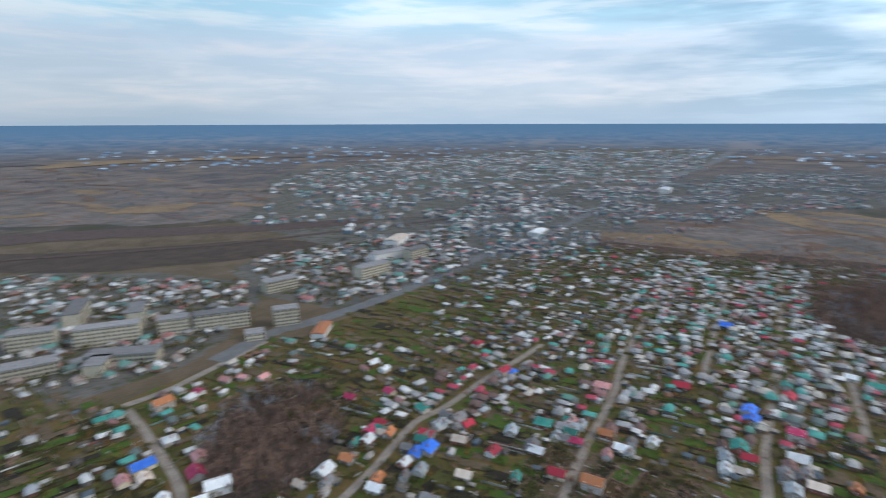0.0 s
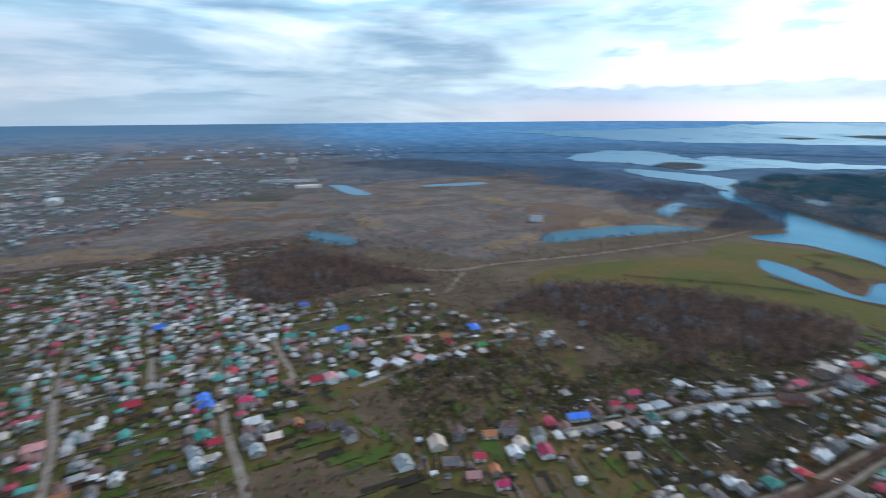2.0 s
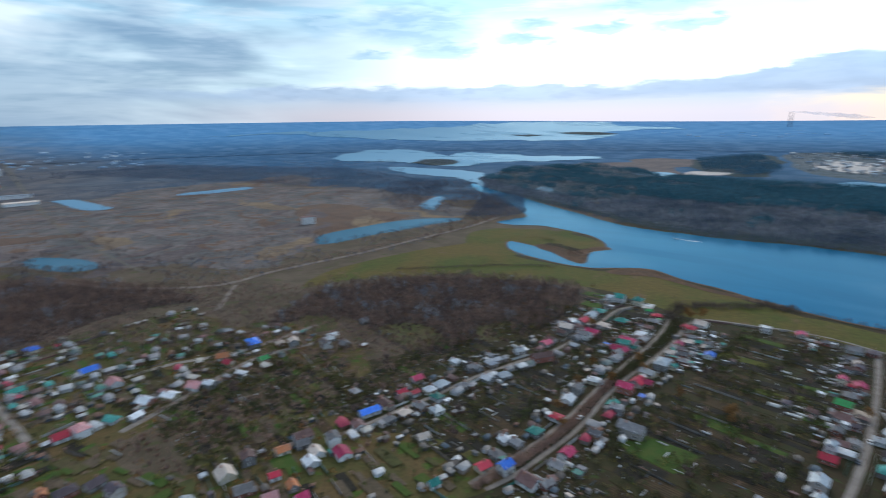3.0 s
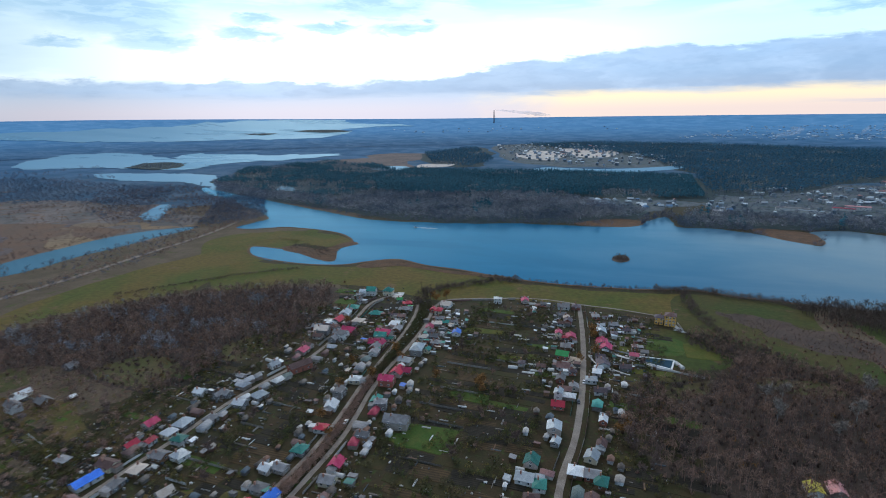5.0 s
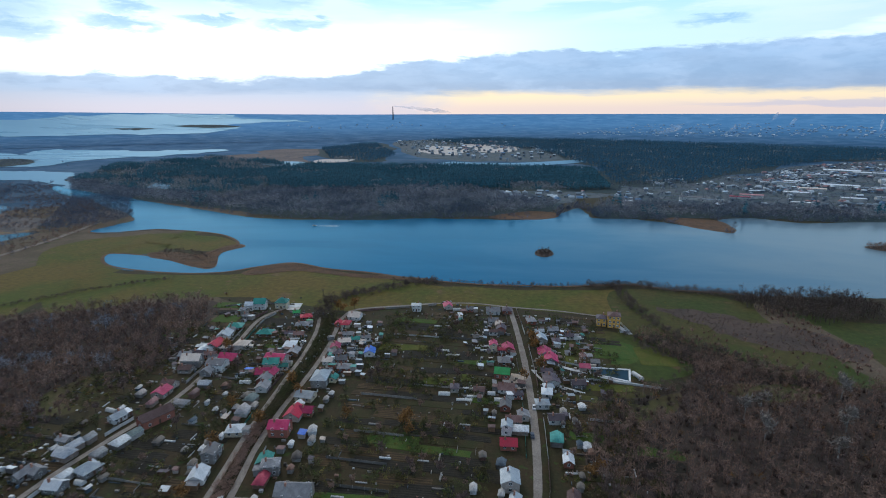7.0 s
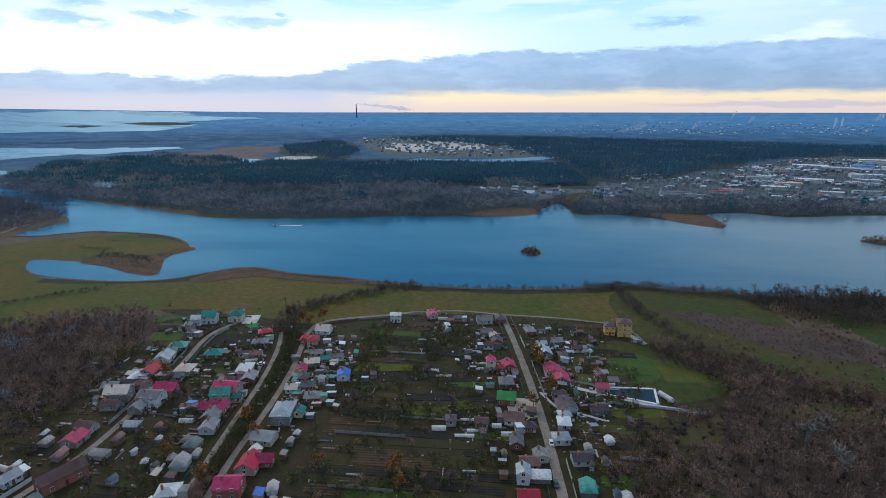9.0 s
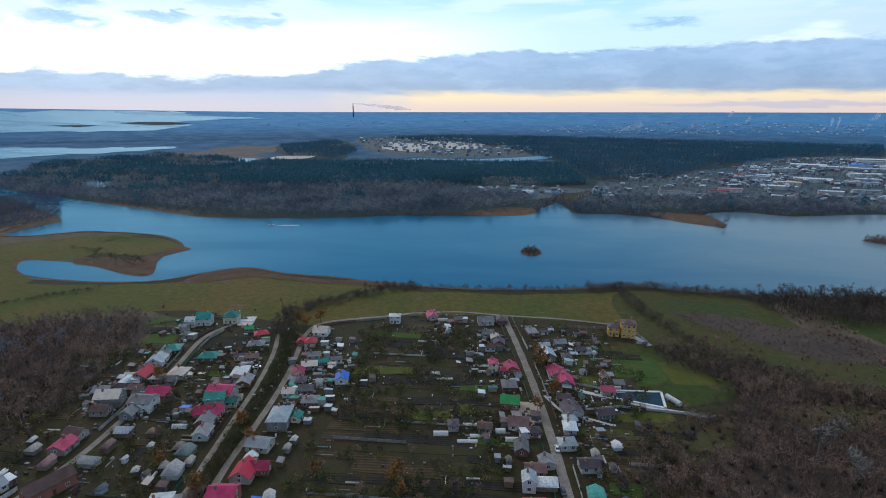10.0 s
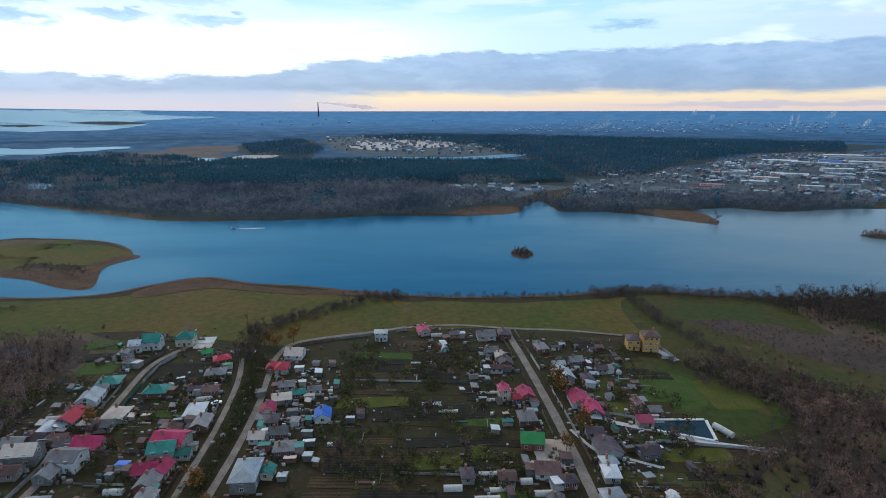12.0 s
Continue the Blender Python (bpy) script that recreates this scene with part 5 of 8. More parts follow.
def house(x, y, turn, kind, w, d, h, rise, roof, wall, detail=2, label="", group=""):
    """A house: an empty at its base with walls, roof, chimney, door and windows under it."""
    w, d = round(w * 2) / 2, round(d * 2) / 2
    root = new("house")
    wall_mat = WALL[wall] if isinstance(wall, int) else M_YELLOW
    put(root, x, y, 0, turn)
    storeys = 2 if h > 4.3 else 1
    tagged(root, label or "%s %s house with a %s roof" % ("two-storey" if storeys > 1 else "small", WALL_WORD[wall] if isinstance(wall, int) else "yellow brick", ROOF_WORD[roof]), "house", group)
    part("wall", kept(("wall", kind, w, d, h, rise), lambda: wall_shape(kind, w, d, h, rise)), wall_mat, root)
    part("roof", kept(("roof", kind, w, d, h, rise), lambda: prism_roof(w, d, h, rise) if kind == "gable" else hip_roof(w, d, h, rise)), ROOF[roof], root)
    ch = part("chimney", kept(("chimney", rise), lambda: block_shape(0.7, 0.7, 2.2)), M_CHIM, root)
    put(ch, w * 0.22, d * 0.12, h + rise * 0.45)
    if detail:
        door = part("door", kept(("door",), lambda: block_shape(1.0, 0.12, 2.1)), M_DOOR, root)
        put(door, w * 0.02, -d / 2 - 0.02, 0.1)
        spots = []
        for level in range(storeys):
            z = 1.65 + 2.7 * level
            spots += [(-w * 0.3, -d / 2, z, 0), (w * 0.3, -d / 2, z, 0), (w / 2, 0.1, z, 90), (-w / 2, 0.1, z, -90)]
            if detail > 1:
                spots += [(w * 0.25, d / 2, z, 180), (-w * 0.25, d / 2, z, 180)]
        if kind == "gable" and rise > 2:
            spots += [(w / 2 - 0.05, 0, h + rise * 0.35, 90), (-w / 2 + 0.05, 0, h + rise * 0.35, -90)]
        for wx, wy, wz, wr in spots:
            win = part("window", kept(("window",), lambda: window_shape(1.3, 1.35)), M_FRAME, root)
            put(win, wx, wy, wz, wr)
            if detail > 1:
                part("pane", kept(("pane",), lambda: pane_shape(1.3, 1.35)), M_GLASS, win)
    return root


def shed(x, y, turn, w, d, h, roof, wall, group="sheds in the yards"):
    w, d, h = round(w), round(d), round(h * 2) / 2
    root = put(new("shed"), x, y, 0, turn)
    tagged(root, "small %s shed with a %s roof beside gardens" % (WALL_WORD[wall], ROOF_WORD[roof]), "shed", group)
    part("wall", kept(("shed_wall", w, d, h), lambda: block_shape(w, d, h + 0.3, -0.2)), WALL[wall], root)
    part("roof", kept(("shed_roof", w, d, h), lambda: shed_roof(w, d, h, 0.5)), ROOF[roof], root)
    put(part("door", kept(("door",), lambda: block_shape(1.0, 0.12, 2.1)), M_DOOR, root), w * 0.2, -d / 2 - 0.02, 0)
    return root


def greenhouse(x, y, turn, length=7, w=3, h=2.1):
    root = put(new("greenhouse"), x, y, 0, turn)
    tagged(root, "white arched film greenhouse in a garden", "greenhouse", "greenhouses in the gardens")
    part("cover", kept(("cover", length, w, h), lambda: arch_shape(w, length, h)), M_METAL, root)
    for k in range(3):
        rib = part("rib", kept(("rib", w, h), lambda: arch_shape(w + 0.12, 0.12, h + 0.06)), M_CONC, root)
        put(rib, -length / 2 + length / 2 * k, 0, 0)
    return root


# things that are already placed: place and half width
taken = []


def free(x, y, r):
    return all((x - a) ** 2 + (y - b) ** 2 > (r + c) ** 2 for a, b, c in taken)


LANES = [smooth_line(s, False, 6) for s in (STREET_A, STREET_B, STREET_B2, STREET_C, STREET_D, STREET_D2, SIDE_A, SIDE_B, *STREETS_S)]
LANE_PTS = np.concatenate(LANES)
LANE_DIR = np.concatenate([np.gradient(l, axis=0) for l in LANES])


def street(x, y):
    """The nearest street point: offset from it, distance, street's heading in degrees."""
    d = np.array((x, y)) - LANE_PTS
    i = int(np.argmin((d ** 2).sum(1)))
    return d[i], float(np.hypot(*d[i])), math.degrees(math.atan2(LANE_DIR[i][1], LANE_DIR[i][0]))


ROW_A_NORTH = [(-152, 264, 't', 11.6), (-138, 269, 't', 8.8), (-154, 257, 'w', 13.5), (-149, 219, 't', 10.3), (-149, 205, 's', 10.5), (-147, 190, 'r', 10.6),
    (-133, 193, 'f', 9.3), (-124, 211, 't', 10.2), (-151, 181, 'v', 9.4), (-131, 171, 'm', 11.3), (-132, 159, 'g', 10.9), (-147, 165, 'f', 11.5), (-156,
    245, 'g', 5.2), (-151, 238, 'g', 5.7), (-150, 196, 'n', 5.1), (-149, 213, 'g', 6.0), (-150, 176, 'd', 7.1), (-142, 176, 'n', 6.9), (-156, 173, 'g',
    8.2), (-136, 183, 'f', 5.9), (-138, 172, 'g', 5.2), (-132, 184, 'g', 6.9), (-146, 157, 'n', 7.7), (-133, 152, 'g', 7.3)]
ROW_A_SOUTH = [(-155, -25, 'b', 11), (-162, -8, 'n', 11), (-186, -12, 'g', 8), (-164, 7, 'r', 8), (-171, 26, 'm', 9), (-151, 22, 'w', 8), (-149, 34,
    's', 11), (-144, 40, 'g', 9), (-170, 62, 'w', 8), (-157, 62, 'g', 7), (-138, 58, 'w', 9), (-133, 69, 's', 10), (-159, 86, 'g', 7), (-145, -7, 'f',
    9), (-143, 5, 'g', 9), (-134, 8, 's', 9), (-146, -18, 'g', 8), (-154, -33, 'n', 9), (-145, 19, 't', 8), (-149, 106, 's', 8), (-153, 65, 'g', 7),
    (-158, 13, 'r', 7)]
ROW_B_WEST = [(-118, 249, 'e', 5.0), (-108, 242, 'r', 7.9), (-105, 227, 'g', 9.2), (-101, 212, 'n', 7.1), (-98, 213, 'r', 6.0), (-100, 195, 'w', 10.4), (-93,
    186, 'g', 8.5), (-99, 173, 'm', 12.6), (-99, 167, 't', 9.5), (-100, 158, 'm', 7.9), (-95, 158, 'm', 6.9), (-96, 151, 'g', 7.6), (-95, 176, 'g',
    4.4), (-91, 172, 'g', 3.8), (-103, 236, 'e', 4.1), (-92, 167, 't', 5.6), (-102, 183, 'n', 5.5), (-108, 212, 'd', 5.5), (-110, 161, 'b', 4.3), (-98,
    183, 'd', 4.5)]
ROW_B_EAST = [(-74, 248, 'f', 9.5), (-76, 233, 'r', 7.9), (-81, 230, 'r', 5.7), (-69, 216, 'g', 6.9), (-63, 219, 's', 3.7), (-68, 205, 'f', 8.2), (-62, 209, 't',
    5.2), (-56, 212, 'g', 6.2), (-71, 196, 'm', 7.0), (-70, 202, 'm', 4.6), (-70, 185, 't', 4.3), (-62, 180, 'g', 7.0), (-69, 177, 'f', 6.1), (-57, 170,
    'g', 7.6), (-65, 154, 's', 12.8), (-48, 192, 'b', 7.7), (-53, 189, 't', 3.3), (-73, 190, 'g', 4.9), (-67, 188, 'd', 6.3), (-65, 172, 't', 4.6),
    (-61, 195, 'g', 3.9), (-79, 213, 'g', 4.8), (-58, 188, 'g', 4.3), (-57, 207, 'f', 4.6), (-59, 157, 't', 5.1), (-68, 233, 'w', 3.9), (-58, 229, 'w',
    4.4)]
ROW_B_SOUTH = [(-57, 25, 'm', 9), (-55, 13, 'g', 9), (-45, 15, 't', 5), (-54, 47, 'g', 8), (-59, 79, 'g', 9), (-64, 84, 't', 9), (-43, 65, 'g', 16),
    (-58, -6, 'n', 12), (-51, -2, 'g', 8)]
ROW_C_NORTH = [(-11, 277, 'm', 8.2), (-33, 270, 's', 7.4), (0, 261, 'w', 4.2), (23, 271, 'g', 10.5), (35, 271, 'd', 8.1), (24, 251, 'g', 7.0), (28, 245, 'f',
    6.3), (30, 238, 'd', 7.3), (25, 232, 'n', 6.0), (50, 255, 'g', 7.7), (55, 225, 's', 9.8), (55, 236, 's', 6.2), (26, 208, 'm', 6.5), (35, 208, 'm',
    8.1), (31, 205, 'r', 5.0), (38, 203, 'n', 4.0), (33, 190, 'g', 8.0), (36, 195, 's', 4.3), (57, 204, 'm', 10.1), (60, 195, 'm', 9.8), (53, 204, 'n',
    5.0), (65, 222, 'd', 7.0), (64, 240, 'g', 6.9)]
ROW_C_YARDS = [(33, 175, 'e', 8.5), (35, 158, 'n', 8.8), (39, 160, 'g', 3.8), (43, 165, 'n', 4.8), (57, 180, 'd', 6.5), (59, 170, 'd', 9.9), (55, 170, 'd', 5.8),
    (56, 156, 'w', 7.2), (57, 162, 's', 5.7), (79, 197, 'n', 5.6), (-1, 258, 'g', 3.6), (20, 222, 's', 2.6), (8, 155, 'd', 5.3), (21, 154, 'n', 6.1),
    (41, 152, 'd', 5.3), (73, 168, 'd', 7.7), (77, 170, 'w', 2.3), (74, 231, 'd', 5.6), (70, 238, 'w', 2.9), (6, 272, 'g', 5.6), (80, 212, 'd', 2.7),
    (37, 152, 'g', 4.9)]
ROW_MID = [(-93, 143, 'g', 9), (-87, 12, 'w', 7), (-79, 14, 'g', 8), (-79, -1, 'g', 8), (-79, -15, 'r', 9), (-79, 30, 't', 9), (-78, 48, 'r', 8), (-86, 71,
    'w', 10), (-88, 84, 'g', 9), (-69, -5, 'b', 9), (-87, 103, 's', 9), (-67, 137, 's', 11), (-66, 120, 'r', 11), (-61, 123, 'm', 8), (-67, 106, 'm',
    11), (-56, 105, 'b', 5), (-148, 109, 'w', 9), (-143, 131, 'm', 10), (-144, 139, 'n', 9)]
ROW_C_SOUTH = [(35, 141, 'g', 9), (39, 128, 'n', 9), (36, 120, 's', 7), (37, 109, 'r', 9), (59, 132, 'd', 9), (52, 145, 's', 8), (47, 133, 'g', 7), (31, 54, 't',
    9), (30, 41, 's', 10), (37, 38, 't', 8), (35, 28, 'n', 8), (36, 18, 's', 9), (38, 83, 's', 10), (40, 73, 's', 6), (58, 66, 's', 9), (51, 52, 'w',
    9), (59, 52, 'g', 9), (63, 48, 't', 9), (62, 100, 'w', 7), (60, 34, 'n', 9), (67, 31, 'w', 9), (62, 77, 'n', 7)]
ROW_D_ROWS = [(-301, -25, 'b', 16), (-297, -48, 'o', 10), (-272, -29, 'e', 9), (-288, -7, 'f', 9), (-279, 1, 'f', 10), (-269, 23, 's', 10), (-284,
    -49, 'r', 9), (-342, -121, 'b', 13), (-414, -142, 'b', 11), (-341, -161, 't', 11), (-310, -114, 'p', 12), (-258, -143, 'p', 12), (-260, -152, 'r',
    10), (-268, -107, 'w', 12), (-265, -94, 'w', 12), (-253, -116, 'w', 9), (-262, -82, 'p', 11), (-259, -72, 'w', 9), (-205, -160, 'd', 11), (-202,
    -149, 'd', 10), (-188, -144, 'd', 9)]
ROW_S_ROWS = [(-308, -206, 't', 9), (-292, -203, 'r', 11), (-256, -219, 'b', 12), (-216, -217, 't', 11), (-245, -195, 'm', 10), (-222, -192, 'w', 11),
    (-193, -191, 's', 10), (-406, -208, 'w', 9), (-347, -174, 'w', 9), (-447, -192, 'w', 9), (-215, -361, 'r', 11), (-219, -355, 'b', 9), (-237, -299,
    'p', 12), (-268, -259, 'r', 12), (-250, -217, 'b', 12), (-215, -216, 't', 12), (-175, -308, 't', 11), (-245, -400, 'r', 10), (-117, -344, 'b',
    12), (-141, -265, 'o', 12), (-139, -282, 'r', 10), (-169, -285, 'm', 9), (-399, -258, 'b', 11), (-516, -338, 'r', 9)]
ROW_W_EDGE = [(-280, 65, 'g', 9), (-273, 29, 'w', 10), (-260, 15, 'g', 10), (-251, 26, 'g', 10), (151, 70, 'y', 9), (160, 72, 'p', 10), (-165, -103,
    'f', 11), (-168, -90, 'n', 9), (-167, -60, 'n', 12), (-163, -74, 'o', 8), (-139, -54, 'm', 11), (-144, -69, 'w', 9), (-153, -51, 'g', 9), (-147,
    -87, 'r', 6), (-148, -102, 'g', 10), (-156, -124, 's', 11)]
ROW_L_ROWS = [(-54, -497, 'o', 14), (-20, -446, 'b', 13), (-39, -457, 'w', 9), (-33, -419, 'm', 11), (-34, -401, 'w', 14), (-16, -434, 'f', 9), (-25,
    -508, 't', 9), (-129, -415, 'm', 8), (-103, -374, 'w', 9), (-72, -372, 'w', 11), (-149, -401, 'm', 8), (-109, -346, 'b', 10), (-172, -439, 'w',
    9), (-170, -426, 'w', 8), (-146, -371, 't', 9), (-104, -491, 'p', 8), (-95, -497, 'p', 9), (-112, -481, 'p', 9), (-76, -496, 'm', 8)]
ROWS = [ROW_A_NORTH, ROW_B_WEST, ROW_B_EAST, ROW_C_NORTH, ROW_C_YARDS, ROW_A_SOUTH, ROW_B_SOUTH, ROW_MID, ROW_C_SOUTH, ROW_D_ROWS, ROW_S_ROWS, ROW_W_EDGE, ROW_L_ROWS]


pickr = random.Random(5)


def settle(x, y, r):
    """Keeps a building off the street."""
    off, dist, turn = street(x, y)
    if dist < r + 2.6:
        n = off / (dist + 1e-6)
        x, y = x + n[0] * (r + 2.6 - dist), y + n[1] * (r + 2.6 - dist)
    return x, y, turn


def special_houses():
    # white villa with teal roof and a lower wing, by the meadow
    house(-150.5, 259.0, 8, "gable", 8.5, 7, 5.0, 3.0, "t", 0, 2, "white two-storey villa with steep teal green roof")
    house(-157.0, 254.5, 8, "gable", 5.5, 4.5, 4.4, 2.0, "w", 0, 2, "white villa wing with a pale roof")
    house(-135.4, 263.5, 5, "hip", 8.5, 7.5, 4.6, 3.2, "t", 4, 2, "cream villa with a tall teal hipped roof")
    # three-storey orange brick house with its own yard
    big = house(106.0, 257.0, -6, "hip", 8, 8, 8.4, 2.0, "n", "yellow", 2, "three-storey yellow brick house at the meadow's edge")
    for level, z in enumerate((1.7, 4.4, 7.1)):
        for wx in (-2.6, 0.0, 2.6):
            win = part("window", kept(("window",), lambda: window_shape(1.3, 1.35)), M_FRAME, big)
            put(win, wx, -4.0, z + 0.1)
            part("pane", kept(("pane",), lambda: pane_shape(1.3, 1.35)), M_GLASS, win)
    low = house(98.0, 258.5, -6, "hip", 6, 7, 5.6, 1.8, "d", "yellow", 2, "lower dark-roofed wing of a yellow brick house")
    # the white box by the lane
    house(-33.3, 269.0, 4, "gable", 6.5, 5.5, 4.8, 0.8, "s", 0, 2, "white two-storey house with a flat grey roof")
    # green roof over red walls
    house(32.5, 174.0, -4, "gable", 8, 7, 3.4, 2.2, "e", 2, 2, "red brick house with a bright green roof")
    # long low house under a blue roof
    house(-161.0, -20.0, 80, "gable", 12, 6, 2.6, 1.6, "b", 0, 2, "long low house with a bright blue sheet roof")
    # long brick house with white trim
    house(-130.0, 107.5, 62, "gable", 15, 6.5, 4.2, 2.2, "n", 2, 2, "long red brick house with white trim")
    for x, y, r in ((-151, 262, 9), (-157, 256, 4), (-135, 266, 9), (106, 257, 6), (98, 258, 5), (-33, 270, 6), (32, 174, 7), (-130, 107, 9), (-161, -20, 7)):
        taken.append((x, y, r))


special_houses()
WALL_PICK = [0, 0, 0, 1, 1, 3, 3, 4, 2, 2, 5]
for ri, row in enumerate(ROWS):
    near = ri < 9
    for x, y, roof, w in row:
        w = max(w * (0.92 if ri < 5 else 0.8), 2.6)
        if not free(x, y, w * 0.12):
            continue
        x, y, turn = settle(x, y, w * 0.42)
        turn += 90 * pickr.randint(0, 1) + pickr.uniform(-7, 7)
        d = min(w * pickr.uniform(0.72, 0.92), 8.0)
        wall = WALL_PICK[pickr.randrange(len(WALL_PICK))]
        if roof == "v":
            root = put(new("hangar"), x, y, 0, turn)
            tagged(root, "galvanised arched hangar in a yard", "hangar")
            part("vault", kept(("vault",), lambda: arch_shape(7, 9, 3.8, 13)), ROOF["s"], root)
            put(part("gate", kept(("gate",), lambda: block_shape(0.1, 2.8, 2.6)), M_DOOR, root), 4.5, 0, 0)
        elif w < 4.6:
            shed(x, y, turn, w, d, 2.2, roof, wall)
        else:
            tall = w > 10.5 or pickr.random() < 0.12
            kind = "hip" if pickr.random() < 0.22 else "gable"
            house(x, y, turn, kind, w, d, 4.6 if tall else 2.6, round(d * pickr.choice((0.22, 0.28, 0.34)), 1), roof, 0 if roof == "b" and near else wall, 2 if near else 1, group="houses along the village streets")
            if near and pickr.random() < 0.35:
                s = 1 if pickr.random() < 0.5 else -1
                c = math.radians(turn)
                px, py = x + math.cos(c) * s * (w / 2 + 1.6), y + math.sin(c) * s * (w / 2 + 1.6)
                shed(px, py, turn, 3, 4, 2.4, pickr.choice("gswnt"), pickr.choice((3, 1, 5, 0)), "lean-to porches beside houses")
        taken.append((x, y, w * 0.42))

# yards: sheds, greenhouses behind the houses of the near streets
for ri in (0, 1, 2, 3, 4, 5, 6, 7, 8, 11):
    for x, y, roof, w in ROWS[ri]:
        off, dist, turn = street(x, y)
        n = off / (dist + 1e-6)
        for k in range(pickr.choice((0, 1, 1, 2))):
            back, along = pickr.uniform(3, 15), pickr.uniform(-8, 8)
            px, py = x + n[0] * back - n[1] * along, y + n[1] * back + n[0] * along
            sw = pickr.choice((2, 3, 3, 4))
            if free(px, py, sw * 0.7) and street(px, py)[1] > 4:
                if pickr.random() < 0.07:
                    greenhouse(px, py, turn + 90, pickr.choice((4, 6)), 2.4, 1.6)
                else:
                    shed(px, py, turn + pickr.choice((0, 90)) + pickr.uniform(-6, 6), sw, pickr.choice((2, 2, 3)), pickr.choice((1.5, 2.0)), pickr.choice("gggsswnnnfdt"), pickr.choice((3, 3, 5, 1, 5)))
                taken.append((px, py, sw * 0.6))

# ---- joined houses of the further quarters ----
def many_houses(name, spots, turns, sizes, walls, roofs, label, g, tall=(2.2, 3.0)):
    """House shells (walls, gabled roofs) joined into two meshes of stuff."""
    wv, wt, rv, rt = [], [], [], []
    z0 = ground_z(spots[:, 0], spots[:, 1])
    for i, ((x, y), a) in enumerate(zip(spots, turns)):
        w = g.uniform(*sizes)
        d, h = w * g.uniform(0.6, 0.95), g.uniform(*tall)
        rise = d * g.uniform(0.18, 0.38)
        c, s = math.cos(a), math.sin(a)
        m = np.array(((c, s), (-s, c)))
        box_v = np.array([(sx * w / 2, sy * d / 2, zz) for zz in (-0.3, h) for sx, sy in ((-1, -1), (1, -1), (1, 1), (-1, 1))] + [(-w / 2, 0, h + rise), (w / 2, 0, h + rise)])
        roof_v = np.array([(sx * (w / 2 + 0.35), sy * (d / 2 + 0.35), h - 0.25) for sx, sy in ((-1, -1), (1, -1), (1, 1), (-1, 1))] + [(-w / 2 - 0.35, 0, h + rise + 0.08), (w / 2 + 0.35, 0, h + rise + 0.08)])
        for arr, vs in ((box_v, wv), (roof_v, rv)):
            vs.append(np.c_[arr[:, :2] @ m + (x, y), arr[:, 2] + z0[i]])
        b = np.array([(0, 1, 5), (0, 5, 4), (1, 2, 6), (1, 6, 5), (2, 3, 7), (2, 7, 6), (3, 0, 4), (3, 4, 7), (4, 7, 8), (5, 9, 6)])
        wt.append(b + 10 * i)
        rt.append(np.array([(0, 1, 5), (0, 5, 4), (2, 3, 4), (2, 4, 5), (0, 4, 3), (1, 2, 5)]) + 6 * i)
    root = tagged(new(name), label, "houses", kind="stuff")
    part("walls", mesh_tris("walls", np.concatenate(wv), np.concatenate(wt), walls), walls, root)
    part("roofs", mesh_tris("roofs", np.concatenate(rv), np.concatenate(rt), roofs), roofs, root)


gt = np.random.default_rng(21)


def quarter(polys, step, keep, avoid=(), front=1.0, back=1.0, loose=-9.0):
    """Spots on a loose grid along the nearest streets' heading, front: share kept beside a street, back: share kept behind."""
    out, turns = [], []
    for poly in polys:
        for x, y in scatter(poly, step, gt, 0.34, keep, avoid):
            off, dist, turn = street(x, y)
            if noise.noise(Vector((x * 0.010, y * 0.010, 4.0))) + gt.normal(0, 0.15) < loose:
                continue
            if dist < 6.5 or gt.random() > (front if dist < 24 else back):
                continue
            out.append((x, y))
            turns.append(math.radians(turn + 90 * int(gt.integers(2)) + gt.normal(0, 5)))
    return np.array(out), np.array(turns)


front, fturn, rear, rturn = [], [], [], []
for lane, share in ((STREET_A, 0.6), (STREET_B, 0.5), (STREET_B2, 0.55), (STREET_C, 0.3)):
    q = smooth_line(lane, False, 6)
    q = q[q[:, 1] < 150]
    run = np.concatenate([[0], np.cumsum(np.hypot(*np.diff(q, axis=0).T))])
    for at in np.arange(0, run[-1], 5.0):
        p = np.array((np.interp(at, run, q[:, 0]), np.interp(at, run, q[:, 1])))
        for side in (-1, 1):
            x, y = p + (side * gt.uniform(6.5, 9.5), gt.uniform(-1.5, 1.5))
            if free(x, y, 2.6) and street(x, y)[1] > 5.4 and gt.random() < share:
                front.append((x, y))
                fturn.append(math.radians(street(x, y)[2] + 90 * int(gt.integers(2)) + gt.normal(0, 5)))
                taken.append((x, y, 2.6))
            x, y = p + (side * gt.uniform(13, 26), gt.uniform(-3, 3))
            if free(x, y, 1.6) and street(x, y)[1] > 5.4 and gt.random() < 0.6:
                rear.append((x, y))
                rturn.append(math.radians(street(x, y)[2] + gt.normal(0, 6)))
                taken.append((x, y, 1.6))
many_houses("street_houses", np.array(front), fturn, (4.4, 7.4), M_WALLS, M_ROOFS, "close row of small houses with mixed roofs along the village streets", gt)
many_houses("yard_sheds", np.array(rear), rturn, (2.0, 4.2), M_CLUT, M_CLUT, "small grey sheds behind the houses of the village streets", gt, (1.8, 2.4))
WILD = (WOOD_W, WOOD_E, WOOD_P, WOOD_R, BRUSH_A, BRUSH_B)
spots, turns = quarter((VILLAGE_D, VILLAGE_S, VILLAGE_B, INFILL), 8.6, 1.0, WILD, 0.44, 0.09)
near_taken = np.array([(a, b) for a, b, c in taken])
